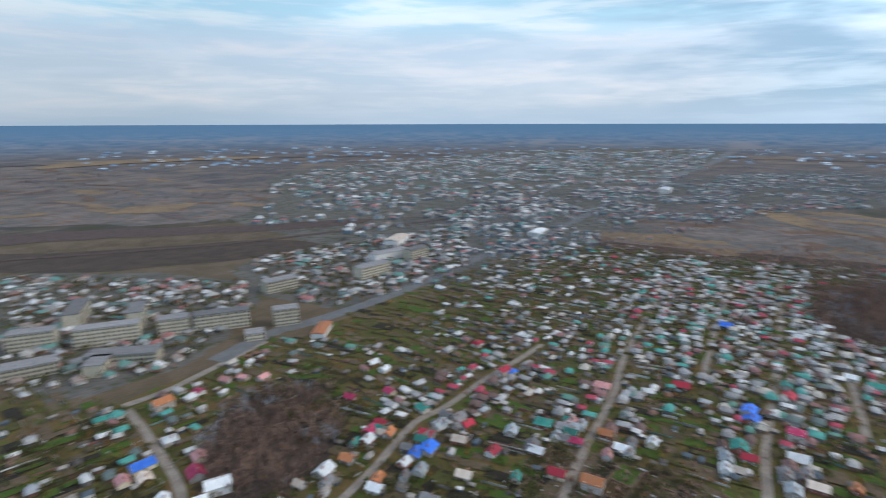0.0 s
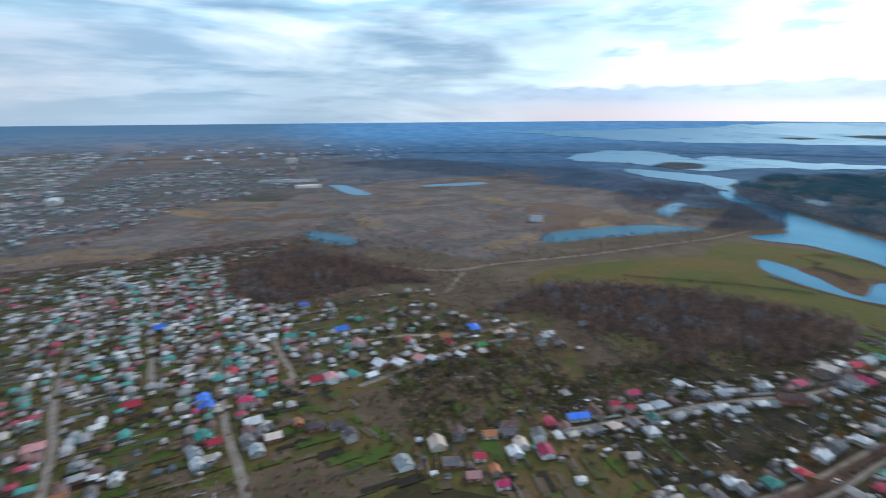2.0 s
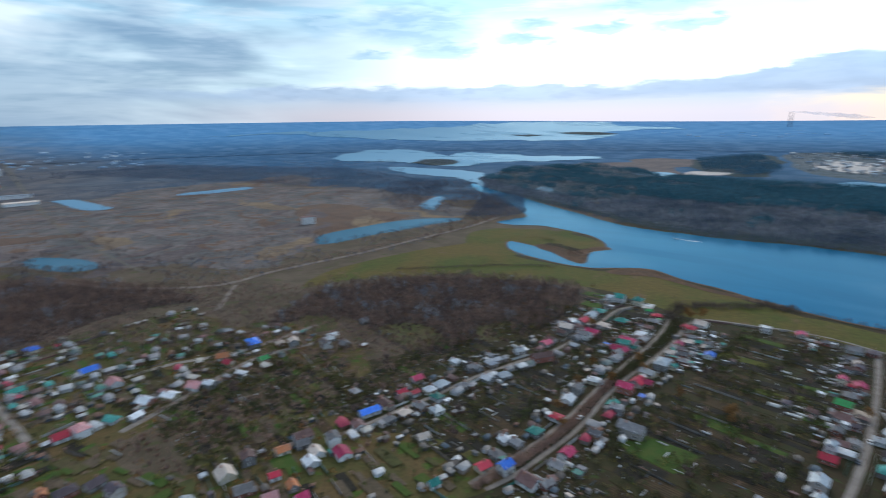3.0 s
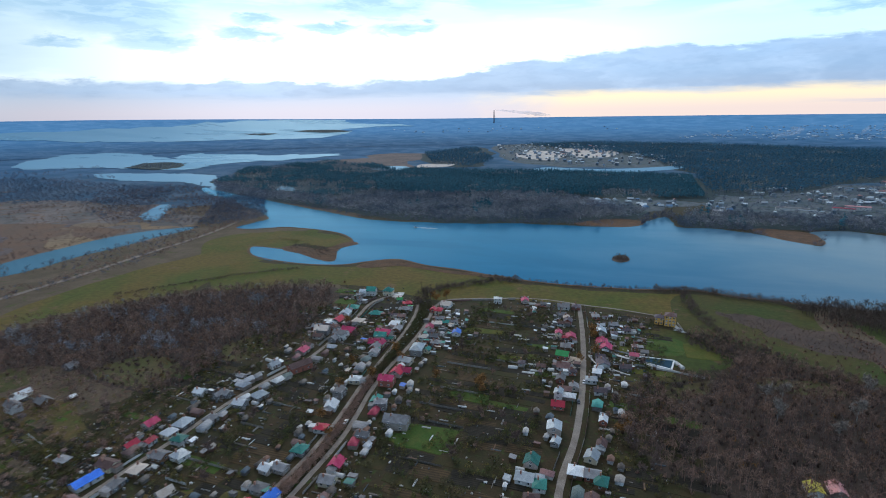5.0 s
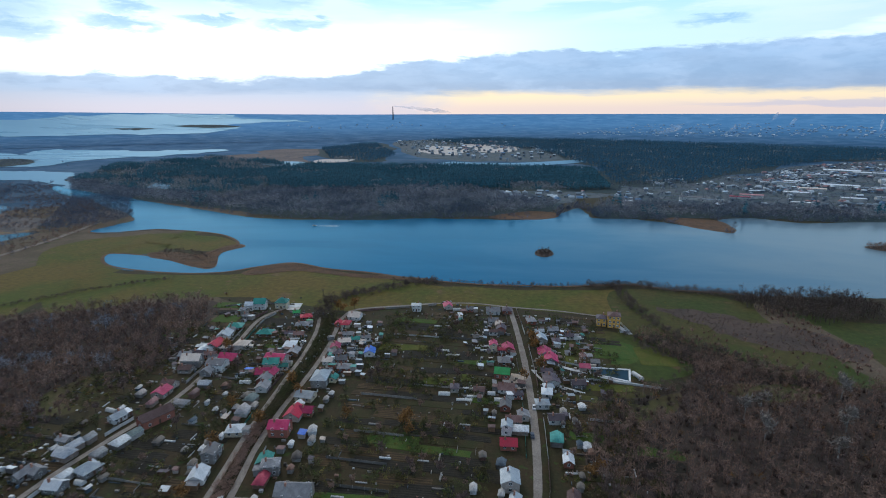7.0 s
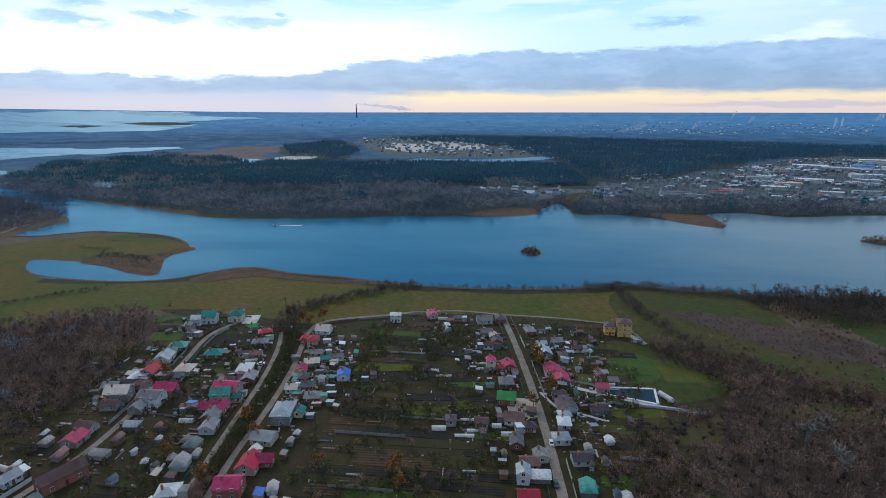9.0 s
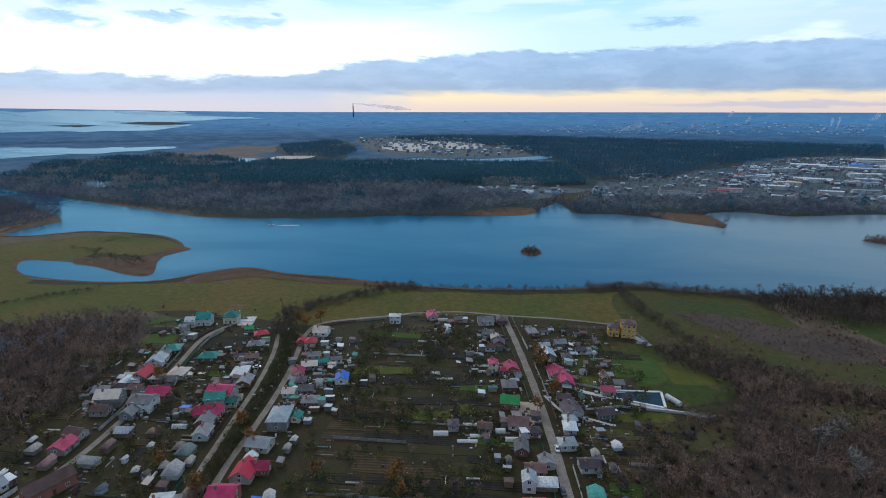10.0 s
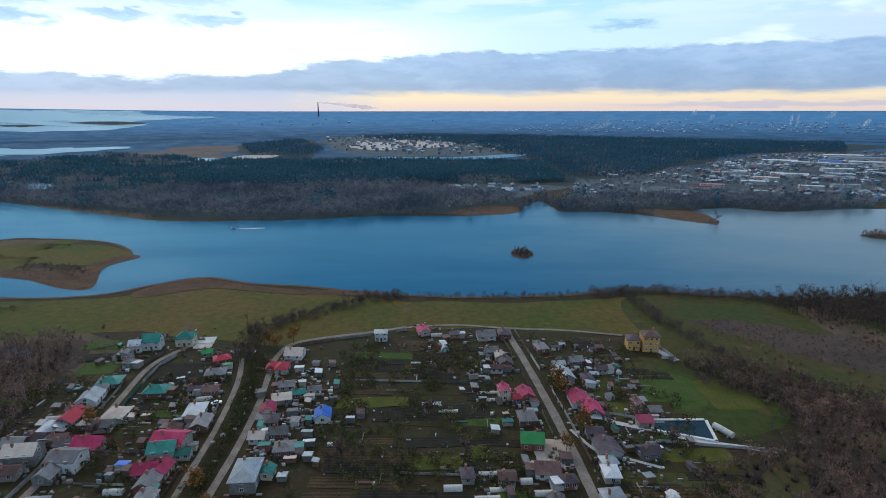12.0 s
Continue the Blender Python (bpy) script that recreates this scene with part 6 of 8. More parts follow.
ok = np.array([((near_taken - s) ** 2).sum(1).min() > 42 for s in spots])
spots, turns = spots[ok], turns[ok]
order = np.argsort(np.hypot(spots[:, 0] - 60, spots[:, 1] + 180))
first, rest = order[:70], order[70:]
for i in first:
    w = pickr.uniform(5, 8)
    house(*spots[i], math.degrees(turns[i]), "gable", w, w * 0.8, 2.6, 1.9, pickr.choice("ggsswwmrntfpog"), pickr.choice(WALL_PICK), 1, group="houses along the village streets")
many_houses("village_quarter", spots[rest], turns[rest], (3.8, 7.0), M_WALLS, M_ROOFS, "crowded village houses with many-coloured roofs", gt)
small, sturn = quarter((VILLAGE_D, VILLAGE_S, VILLAGE_B, INFILL), 7.5, 0.26, WILD, 1.0, 0.7)
many_houses("village_outbuildings", small, sturn, (2.0, 4.5), M_CLUT, M_CLUT, "small sheds and huts between village houses", gt, (1.8, 2.4))
spots, turns = quarter((VILLAGE_L, BLOCKS), 9.5, 0.5)
many_houses("town_edge_houses", spots, turns, (4, 10), M_WALLS, M_TOWNROOF, "low houses and garages at the edge of the town", gt)
spots, turns = quarter((TOWN_MAIN,), 11.5, 0.6, (), 1.0, 1.0, -0.08)
many_houses("town_houses", spots, turns, (4, 9), M_FARWALL, M_TOWNROOF, "low town houses and works with grey roofs", gt, (2.5, 5))
spots, turns = quarter((TOWN_FAR,), 18, 0.55, (), 1.0, 1.0, -0.08)
many_houses("town_houses", spots, turns, (6, 14), M_FARWALL, M_TOWNROOF, "distant town roofs on the plain", gt, (3, 6))
spots, turns = quarter((SUBURB_E,), 10, 0.55, (), 1.0, 1.0, -0.02)
ok = (spots[:, 0] > 470) | (gt.random(len(spots)) < 0.4)
spots, turns = spots[ok], turns[ok]
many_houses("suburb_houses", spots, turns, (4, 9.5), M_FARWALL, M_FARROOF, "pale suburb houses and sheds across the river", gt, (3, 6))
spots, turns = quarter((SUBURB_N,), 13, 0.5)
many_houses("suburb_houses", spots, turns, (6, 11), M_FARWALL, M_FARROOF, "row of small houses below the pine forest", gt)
spots, turns = quarter((QUARRY,), 24, 0.24)
many_houses("quarry_works", spots, turns, (6, 14), M_FARWALL, M_FARROOF, "works and sheds round the sand quarry", gt, (4, 9))

CITY_N = [(300, 3000), (800, 3600), (1500, 3500), (2400, 2800), (2900, 2300), (2300, 2200), (1500, 2700), (800, 2850)]
CITY_W = [(-1500, 3300), (-900, 3700), (-300, 3800), (200, 3700), (0, 3500), (-600, 3400), (-1100, 3150)]
spots, turns = quarter((CITY_N,), 27, 0.5, (), 1.0, 1.0, -0.05)
many_houses("city_buildings", spots, turns, (5, 14), M_CITY, M_CITY, "city blocks near the horizon, paled and blued for haze", gt, (1.5, 4))
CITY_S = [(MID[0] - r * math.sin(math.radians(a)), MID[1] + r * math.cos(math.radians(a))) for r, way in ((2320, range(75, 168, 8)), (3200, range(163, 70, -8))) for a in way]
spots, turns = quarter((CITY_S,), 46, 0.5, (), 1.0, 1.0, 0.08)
many_houses("far_villages", spots, turns, (8, 24), M_CITY, M_CITY, "roofs of villages on the far plain, tinted for haze", gt, (1.5, 4))
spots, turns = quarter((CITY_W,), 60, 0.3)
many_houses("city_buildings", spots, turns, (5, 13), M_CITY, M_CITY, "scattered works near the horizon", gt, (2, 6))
# ---- gardens ----
def bed(name, x, y, w, d, turn, material, label, category, high=0.12):
    """A low slab of soil or grass with uneven edges."""
    n = 14
    c, s = math.cos(turn), math.sin(turn)
    ring = []
    for i in range(n):
        a = 2 * math.pi * (i + 0.5) / n
        u = max(min(math.cos(a) * 1.45, 1), -1) * w / 2 + pickr.uniform(-0.35, 0.35)
        v = max(min(math.sin(a) * 1.45, 1), -1) * d / 2 + pickr.uniform(-0.3, 0.3)
        ring.append((x + u * c - v * s, y + u * s + v * c))
    verts = [(a, b, 0.0) for a, b in ring] + [(x + (a - x) * 0.95, y + (b - y) * 0.93, high * 0.6 + 0.11) for a, b in ring]
    faces = [(i, (i + 1) % n, n + (i + 1) % n, n + i) for i in range(n)] + [tuple(range(n, 2 * n))]
    return tagged(new(name, mesh_of(name, verts, faces, [material])), label, category, "garden plots")


BEDS = [("soil_bed", M_SOIL, "bare dug dark soil bed in a garden", "soil bed", 0.38), ("grass_plot", M_OLIVE, "dull olive grass plot in a garden", "grass plot", 0.32),
        ("lawn", M_GREEN, "bright green patch of grass in a garden", "grass plot", 0.06), ("straw_bed", M_STRAW, "brown withered vegetable bed", "vegetable bed", 0.24)]
ZONES = [(-44, 24, 34, 262, 8.5), (-134, -98, -18, 225, 9), (-205, -160, -34, 105, 8), (-192, -156, 110, 224, 8), (62, 92, 26, 205, 8), (-255, -170,
    -112, 0, 9), (-60, 30, -45, 30, 10), (-330, -250, -120, -20, 11), (-34, 20, -520, -395, 10), (-150, -100, -475, -350, 10), (-110, -40, -380, -300,
    10), (-170, -110, -300, -200, 11), (54, 92, 205, 268, 6)]
for x0, x1, y0, y1, step in ZONES:
    y = y0
    while y < y1:
        d = step * pickr.uniform(0.55, 1.15)
        x = x0 + pickr.uniform(-3, 3)
        while x < x1:
            w = pickr.uniform(16, 46) if step == 8.5 else pickr.uniform(8, 28)
            cx, cy = x + w / 2, y + d / 2
            roll = pickr.random()
            if roll < 0.80 and street(cx, cy)[1] > w / 2 + 1 and free(cx, cy, min(w, d) * 0.25):
                pick_bed = pickr.random()
                for name, material, label, category, share in BEDS:
                    pick_bed -= share
                    if pick_bed < 0:
                        break
                bed(name, cx, cy, w * 0.94, d * 0.88, math.radians(pickr.uniform(-3, 3) - 4), material, label, category, pickr.uniform(0.02, 0.14))
            x += w
        y += d
for x, y, w, d, material in ((-30, 204, 31, 9, M_LIME), (-6, 196, 46, 12, M_SOIL), (-6, 176, 26, 7, M_SOIL), (13, 170, 6, 8, M_LIME), (-2, 164, 17, 8, M_LIME), (-168, 217, 17, 12, M_SOIL), (-125, 232, 27, 19, M_SOIL), (17, 211, 14, 12, M_SOIL), (-165, 236, 18, 14, M_GREEN), (99, 214, 22, 20, M_GREEN), (123, 211, 22, 26, M_LIME), (89, 168, 28, 8, M_LIME), (72, 198, 6, 13, M_LIME), (-15, 107, 26, 7, M_GREEN), (-24, 60, 30, 22, M_GREEN),
                             (-168, 247, 24, 10, M_SOIL), (6, 72, 22, 16, M_SOIL), (-176, 262, 26, 12, M_GREEN), (-58, -505, 22, 10, M_GREEN), (-74,
                                 -500, 14, 8, M_GREEN), (-230, -330, 14, 9, M_GREEN), (-330, -262, 16, 8, M_GREEN)):
    bed("soil_bed" if material is M_SOIL else "lawn", x, y, w, d, 0.05, material, "even rectangular plot of a village garden", "garden plot", 0.2)


def fence(x0, y0, x1, y1, h=1.3, material=M_FENCE, label="weathered grey board fence between gardens"):
    a, b = np.array((x0, y0), float), np.array((x1, y1), float)
    length = float(np.hypot(*(b - a)))
    n = max(int(length / 3), 1)
    root = put(new("fence"), *((a + b) / 2), 0, math.degrees(math.atan2(*(b - a)[::-1])))
    tagged(root, label, "fence", "fences between the gardens")
    key = round(length / 3)
    part("boarding", kept(("boarding", key, h), lambda: block_shape(key * 3, 0.06, h, 0.1)), material, root)
    for i in range(min(n, 5) + 1):
        put(part("post", kept(("post", h), lambda: block_shape(0.14, 0.14, h + 0.3, -0.1)), material, root), -length / 2 + length * i / min(n, 5), 0, 0)


for x0, x1, y0, y1, step in ZONES[:5]:
    y = y0 + 5
    while y < y1:
        a, b = x0 + pickr.uniform(0, 14), x1 - pickr.uniform(0, 14)
        m = (a + b) / 2
        for p, q in ((a, m), (m, b)):
            if pickr.random() < 0.3 and street((p + q) / 2, y)[1] > (q - p) / 2:
                fence(p, y - 0.05 * p, q, y - 0.05 * q, pickr.choice((0.7, 0.9, 1.3)), pickr.choice((M_FENCE, M_FENCE, M_FENCE, M_FENCE, M_CONC)))
        y += step * pickr.uniform(1.6, 3.0)
# long fences along the streets
for lane, side in ((STREET_A, 4.2), (STREET_A, -4.2), (STREET_B2, -4.4), (STREET_C, 4.6), (STREET_C, -4.6), (STREET_B, 3.8)):
    q = smooth_line(lane, False, 6)
    for i in range(0, len(q) - 3, 3):
        t = q[i + 3] - q[i]
        n = np.array((-t[1], t[0])) / (np.hypot(*t) + 1e-6) * side
        m = (q[i] + q[i + 3]) / 2 + n
        if pickr.random() < 0.7 and free(*m, 3):
            fence(*(q[i] + n), *(q[i] + t * 0.9 + n), pickr.choice((1.3, 1.7)), pickr.choice((M_FENCE, M_FENCE, ROOF["n"], ROOF["t"], M_METAL)), "board or sheet fence along a village street")

for k in range(34):
    x, y = pickr.uniform(54, 86), pickr.uniform(195, 262)
    w = pickr.choice((2, 3, 3, 4))
    if free(x, y, w * 0.7) and street(x, y)[1] > 5:
        shed(x, y, pickr.uniform(-12, 12), w, pickr.choice((2, 3)), pickr.choice((1.5, 2.0)), pickr.choice("gggsswnnd"), pickr.choice((3, 5, 1, 0)))
        taken.append((x, y, w * 0.6))
bed("paved_yard", 38.0, 168.5, 15, 14, 0.05, M_SAND, "pale paved yard round a red brick house", "yard", 0.02)
bed("paved_yard", -126.0, 262.0, 9, 8, 0.1, M_SAND, "pale paved yard beside a villa", "yard", 0.02)
fence(111.5, 261, 114.5, 246, 1.6, M_CONC, "pale concrete wall round a brick house")
fence(108, 245.5, 115, 245, 1.6, M_CONC, "pale concrete wall round a brick house")
fence(-176, 243, -162, 249, 1.2, M_FENCE)
fence(-178, 258, -160, 268, 1.2, M_FENCE)
fence(-160, 268, -128, 268, 1.2, M_FENCE)
# loose boards, frames, barrels and heaps in the yards
gc = np.random.default_rng(31)
cv, cf = [], []
for x0, x1, y0, y1, step in ZONES:
    for k in range(int((x1 - x0) * (y1 - y0) / (55 if step == 8.5 else 32))):
        x, y = gc.uniform(x0, x1), gc.uniform(y0, y1)
        if street(x, y)[1] < 4 or not free(x, y, 0.5):
            continue
        w, d, h = gc.choice((0.4, 0.6, 1.0, 1.6, 5.0)), gc.choice((0.2, 0.35, 0.7)), gc.uniform(0.3, 0.8)
        if gc.random() < 0.5:
            w, d = d, w
        b = len(cv)
        box(cv, cf, x - w / 2, x + w / 2, y - d / 2, y + d / 2, 0.0, h)
for row in ROWS[:7]:
    for x, y, roof, w in row:
        for k in range(16):
            px, py = x + gc.normal(0, 7), y + gc.normal(0, 7)
            if street(px, py)[1] < 4 or not free(px, py, 0.2):
                continue
            a, b, h = gc.uniform(0.3, 2.0), gc.uniform(0.3, 1.3), gc.uniform(0.3, 1.4)
            box(cv, cf, px - a / 2, px + a / 2, py - b / 2, py + b / 2, 0.0, h)
tagged(new("yard_clutter", mesh_of("yard_clutter", cv, cf, [M_CLUT])), "boards, barrels, frames and heaps in the yards", "clutter", kind="stuff")

# ---- fish pond with its white rim, and the yard beside it ----
POOL = [(82.0, 190.3), (104.0, 190.3), (101.4, 175.9), (80.5, 183.3)]


def fish_pond():
    root = put(new("fish_pond"), 92, 184, 0)
    tagged(root, "rectangular fish pond with a white concrete rim", "pond")
    q = [np.array(p) - (92, 184) for p in POOL]
    part("water", mesh_of("water", [(*p, 0.35) for p in q], [(3, 2, 1, 0)]), M_POOL, root)
    for a, b in zip(q, q[1:] + q[:1]):
        v, f = [], []
        length = float(np.hypot(*(b - a)))
        box(v, f, -length / 2 - 0.5, length / 2 + 0.5, -0.55, 0.55, 0.0, 0.75)
        put(part("rim", mesh_of("rim", v, f), M_RIM, root), *((a + b) / 2), 0, math.degrees(math.atan2(*(b - a)[::-1])))


M_SANDYARD = mat("tan_paving", (0.36, 0.30, 0.24), (0.43, 0.36, 0.29), 0.2, 2, 0.9, 0.1, world=True)
M_RIM = mat("white_rim", (0.66, 0.68, 0.69), (0.74, 0.75, 0.76), 0.5, 4, 0.8)
fish_pond()


def lying_tank(x, y, turn):
    root = put(new("storage_tank"), x, y, 0, turn)
    tagged(root, "white lying cylindrical storage tank beside the pond", "tank")
    bm = bmesh.new()
    bmesh.ops.create_cone(bm, cap_ends=True, segments=20, radius1=1.2, radius2=1.2, depth=8, matrix=pose(0, 0, 1.5, 0, 90, 0))
    part("drum", bm, M_METAL, root)
    for dx in (-2.5, 2.5):
        put(part("saddle", kept(("saddle",), lambda: block_shape(0.5, 2.0, 0.8)), M_CONC, root), dx, 0, 0)


lying_tank(106.5, 181.5, -62)
shed(85.5, 194.5, 0, 5, 4, 2.6, "g", 3)
shed(78.8, 187.5, 0, 6, 5, 2.6, "m", 1)
fence(60, 197, 79, 191, 1.2, M_CONC, "pale concrete fence beside a drive")
fence(79, 176, 120, 170, 1.2, M_CONC, "pale concrete fence beside a drive")


def water_tower(x, y):
    root = put(new("water_tank"), x, y, 0)
    tagged(root, "white round water tank on a steel leg", "tank")
    bm = bmesh.new()
    bmesh.ops.create_uvsphere(bm, u_segments=16, v_segments=10, radius=1.3, matrix=pose(0, 0, 4.6))
    part("tank", bm, M_METAL, root)
    bm = bmesh.new()
    bmesh.ops.create_cone(bm, cap_ends=True, segments=8, radius1=0.25, radius2=0.2, depth=4, matrix=pose(0, 0, 1.9))
    part("leg", bm, M_CONC, root)


water_tower(79.4, 222.3)
greenhouse(0.5, 257, 100, 7, 4, 3)
for x, y in ((-5, 203), (2, 197), (18, 206), (20, 212), (16, 158), (19, 150), (14, 146)):
    greenhouse(x, y, 3, 8, 2, 0.9)


def slab(x, y, w, d, turn, material, label):
    tagged(put(new("paved_yard", mesh_of("paved_yard", *block_shape(w, d, 0.34), [material])), x, y, 0, turn), label, "yard")


slab(-127, 268, 9, 8, 8, M_CONC, "pale concrete slab beside the villas")
slab(41, 170, 8.5, 15, -4, M_SANDYARD, "tan paved yard beside the green-roofed house")
slab(112, 250, 3.4, 15, 24, M_CONC, "pale terrace along the yellow brick house")


# ---- cars ----
def car(x, y, turn, paint, label):
    root = put(new("car"), x, y, 0.2, turn)
    tagged(root, label, "car", "cars in the village")
    v, f = [], []
    box(v, f, -2.1, 2.1, -0.85, 0.85, 0.35, 0.95)
    part("body", mesh_of("body", v, f), paint, root)
    v = [(-1.3, -0.75, 0.95), (1.1, -0.75, 0.95), (1.1, 0.75, 0.95), (-1.3, 0.75, 0.95), (-0.9, -0.62, 1.5), (0.5, -0.62, 1.5), (0.5, 0.62, 1.5), (-0.9, 0.62, 1.5)]
    part("cabin", mesh_of("cabin", v, [(4, 5, 6, 7), (0, 1, 5, 4), (1, 2, 6, 5), (2, 3, 7, 6), (3, 0, 4, 7)]), M_GLASS, root)
    part("car_roof", kept(("car_roof",), lambda: block_shape(1.4, 1.25, 0.06, 1.5)), paint, root)
    for sx in (-1.3, 1.3):
        for sy in (-0.8, 0.8):
            bm = bmesh.new()
            bmesh.ops.create_cone(bm, cap_ends=True, segments=12, radius1=0.33, radius2=0.33, depth=0.22, matrix=pose(sx, sy, 0.33, 90, 0, 0))
            part("wheel", bm, M_SOIL, root)


M_WHITEPAINT = mat("white_car_paint", (0.75, 0.76, 0.78), (0.80, 0.80, 0.81), 0.5, 3, 0.3, spec=0.6)
M_DARKPAINT = mat("dark_car_paint", (0.06, 0.07, 0.09), (0.08, 0.09, 0.11), 0.5, 3, 0.3, spec=0.6)
car(-95.1, 202.9, 20, M_WHITEPAINT, "white car parked at a yard gate")
car(49.1, 142.6, 88, M_WHITEPAINT, "white car on the dirt street")
car(47.6, 118.0, 92, M_DARKPAINT, "dark car parked on the dirt street")
car(-71.0, 60.0, 95, M_WHITEPAINT, "white car beside the village road")
car(-62.0, 232.0, 60, M_DARKPAINT, "dark car parked beside a house")


# ---- single trees ----
def tree_kind(seed, h, spread, twigs, leafy):
    w, wt, c, ct = bare_tree(seed, h, spread, twigs, leafy, 8, 0.075, 0.026)
    return mesh_tris("trunk", w, wt, M_BARK), mesh_tris("crown", c, ct, M_TWIG)


M_BIRCHTWIG = mat("pale_birch_twigs", (0.24, 0.21, 0.185), (0.30, 0.265, 0.235), 0.1, 1, 0.9)
FRUIT = [tree_kind(200 + k, 5.0, 1.9, 110, 0.15) for k in range(4)]
LEAFY = [tree_kind(220 + k, 7.0, 2.4, 260, 0.93) for k in range(4)]
TALL = [tree_kind(240 + k, 10.0, 2.8, 150, 0.1) for k in range(3)]


def tree(x, y, meshes, crown, size, label, bark=M_BARK):
    root = put(new("tree"), x, y, 0, pickr.uniform(0, 360))
    root.scale = (size, size, size * pickr.uniform(0.9, 1.15))
    tagged(root, label, "tree", "trees in the village")
    part("trunk", meshes[0], bark, root)
    part("crown", meshes[1], crown, root)


for x0, x1, y0, y1, step in ZONES[:6]:
    for k in range(int((x1 - x0) * (y1 - y0) / 330)):
        x, y = pickr.uniform(x0, x1), pickr.uniform(y0, y1)
        if free(x, y, 1.0) and street(x, y)[1] > 3.5:
            kind = pickr.random()
            if kind < 0.7:
                tree(x, y, pickr.choice(FRUIT), M_TWIG, pickr.uniform(0.6, 1.1), "bare fruit tree in a garden")
            elif kind < 0.85:
                tree(x, y, pickr.choice(LEAFY), pickr.choice((M_LEAF, M_OCHRE)), pickr.uniform(0.4, 0.7), "small tree with dull yellow-green leaves")
            else:
                tree(x, y, pickr.choice(TALL), M_DARKTWIG, pickr.uniform(0.6, 0.9), "tall bare tree in a garden")
for x, y, s in ((50, 216, 1.2), (51, 211, 1.0), (54, 184, 1.1), (44.5, 170.5, 0.8), (-136, 186, 0.8), (-100, 124, 0.9), (-80, 150, 1.0), (-79, 110,
    1.0), (-79, 264, 1.2), (-73, 45, 0.9), (-85, 59, 1.0), (-11, 123, 1.0), (-40, 121, 0.9), (-92, 92, 0.9), (-72, 140, 0.8), (-86, 258, 1.0), (-91,
    262, 1.0), (-140, 190, 0.8), (-12, 118, 0.9), (-8, 112, 0.8), (70, 92, 0.9), (74, 96, 0.8)):
    tree(x, y, pickr.choice(LEAFY), M_RUST, s * 1.2, "tree with rusty orange autumn leaves")
for x, y in ((148, 145), (158, 152), (190, 140), (150, 128), (215, 150), (175, 118), (205, 172)):
    tree(x, y, TALL[0], M_BIRCHTWIG, 1.3, "tall pale-barked birch standing in the bare wood", M_BIRCH)
# the grassy gully between the two lanes
gb = np.random.default_rng(41)
lane_b, lane_c = smooth_line(STREET_B, False, 14), smooth_line(STREET_B2, False, 14)
mid = [(p + lane_c[np.argmin(((lane_c - p) ** 2).sum(1))]) / 2 for p in lane_b]
gully = np.array([(x + gb.normal(0, 1.8), y + gb.normal(0, 2)) for x, y in mid for k in range(15)])
gully = np.array([p for p in gully if street(*p)[1] > 2.4])
third = len(gully) // 2
plant("gully_bushes", gully[:third], domes + clumps, (0.4, 1.0), M_TWIG, "brown bushes in the gully between two lanes", "bushes", gb)
plant("gully_shrubs", gully[third:], clumps + domes, (0.4, 1.0), M_BRAMBLE, "olive and brown shrubs in the gully", "bushes", gb)


def tree_line(name, points, step, wide, shapes, sizes, material, label):
    q = smooth_line(points, False, 10)
    seg = np.hypot(*np.diff(q, axis=0).T)
    s = np.concatenate([[0], np.cumsum(seg)])
    at = np.arange(0, s[-1], step)
    spots = np.c_[np.interp(at, s, q[:, 0]), np.interp(at, s, q[:, 1])] + gb.normal(0, wide, (len(at), 2))
    plant(name, spots, shapes, sizes, material, label, "trees", gb)


shrubs = domes
near_bank = [(-60, 344), (-20, 337), (20, 336), (60, 336), (100, 342), (135, 350), (165, 342), (200, 336), (212, 316)]
tree_line("bank_trees", near_bank, 2.6, 1.4, shrubs, (0.5, 1.1), M_HEDGE, "row of dark bare bushes along the river bank")
tree_line("bank_trees", [(100, 340), (135, 347), (165, 339), (205, 332), (240, 322), (330, 318)], 1.4, 3.0, shrubs, (0.8, 1.6), M_HEDGE, "thick row of bare trees along the bank")
tree_line("hedge", [(-105, 272), (-92, 292), (-70, 312), (-48, 330), (-30, 338)], 0.6, 3.6, shrubs, (0.5, 1.3), M_HEDGE, "belt of bare bushes across the meadow")
tree_line("hedge", [(120, 345), (124, 320), (128, 290), (135, 262), (150, 240)], 0.9, 3.2, shrubs, (0.5, 1.2), M_HEDGE, "belt of bare bushes between meadows")
tree_line("hedge", [(-385, 190), (-340, 245), (-300, 290), (-262, 318)], 0.9, 1.6, domes, (0.35, 0.75), M_HEDGE, "dark hedge across the meadow")
tree_line("hedge", [(-97, 236), (-100, 262), (-104, 285)], 0.7, 4.0, shrubs + bare, (0.5, 1.0), M_HEDGE, "bare trees where the lanes meet the meadow")
tree_line("hedge", [(-180, 256), (-161, 269), (-128, 270)], 2.4, 0.3, clumps, (0.7, 1.0), M_LEAF, "clipped row of small dark shrubs round a villa garden")
SCRUB_E = [(144, 294), (165, 297), (191, 285), (232, 261), (254, 242), (233, 220), (207, 229), (184, 246), (161, 260), (148, 276)]
patch("scrub", SCRUB_E, M_PURPLE, 3, "brown heathery scrub beside the wood", "ground", 11)
plant("scrub_bushes", scatter(SCRUB_E, 2.6, gb, keep=0.6), clumps, (0.3, 0.8), M_HEDGE, "low brown scrub", "bushes", gb)
tree_line("hedge", [(119, 243), (131, 224), (140, 215), (144, 203), (138, 184), (122, 166), (100, 161)], 1.2, 5.0, shrubs, (0.5, 1.2), M_HEDGE, "uneven edge of brown scrub before the wood")
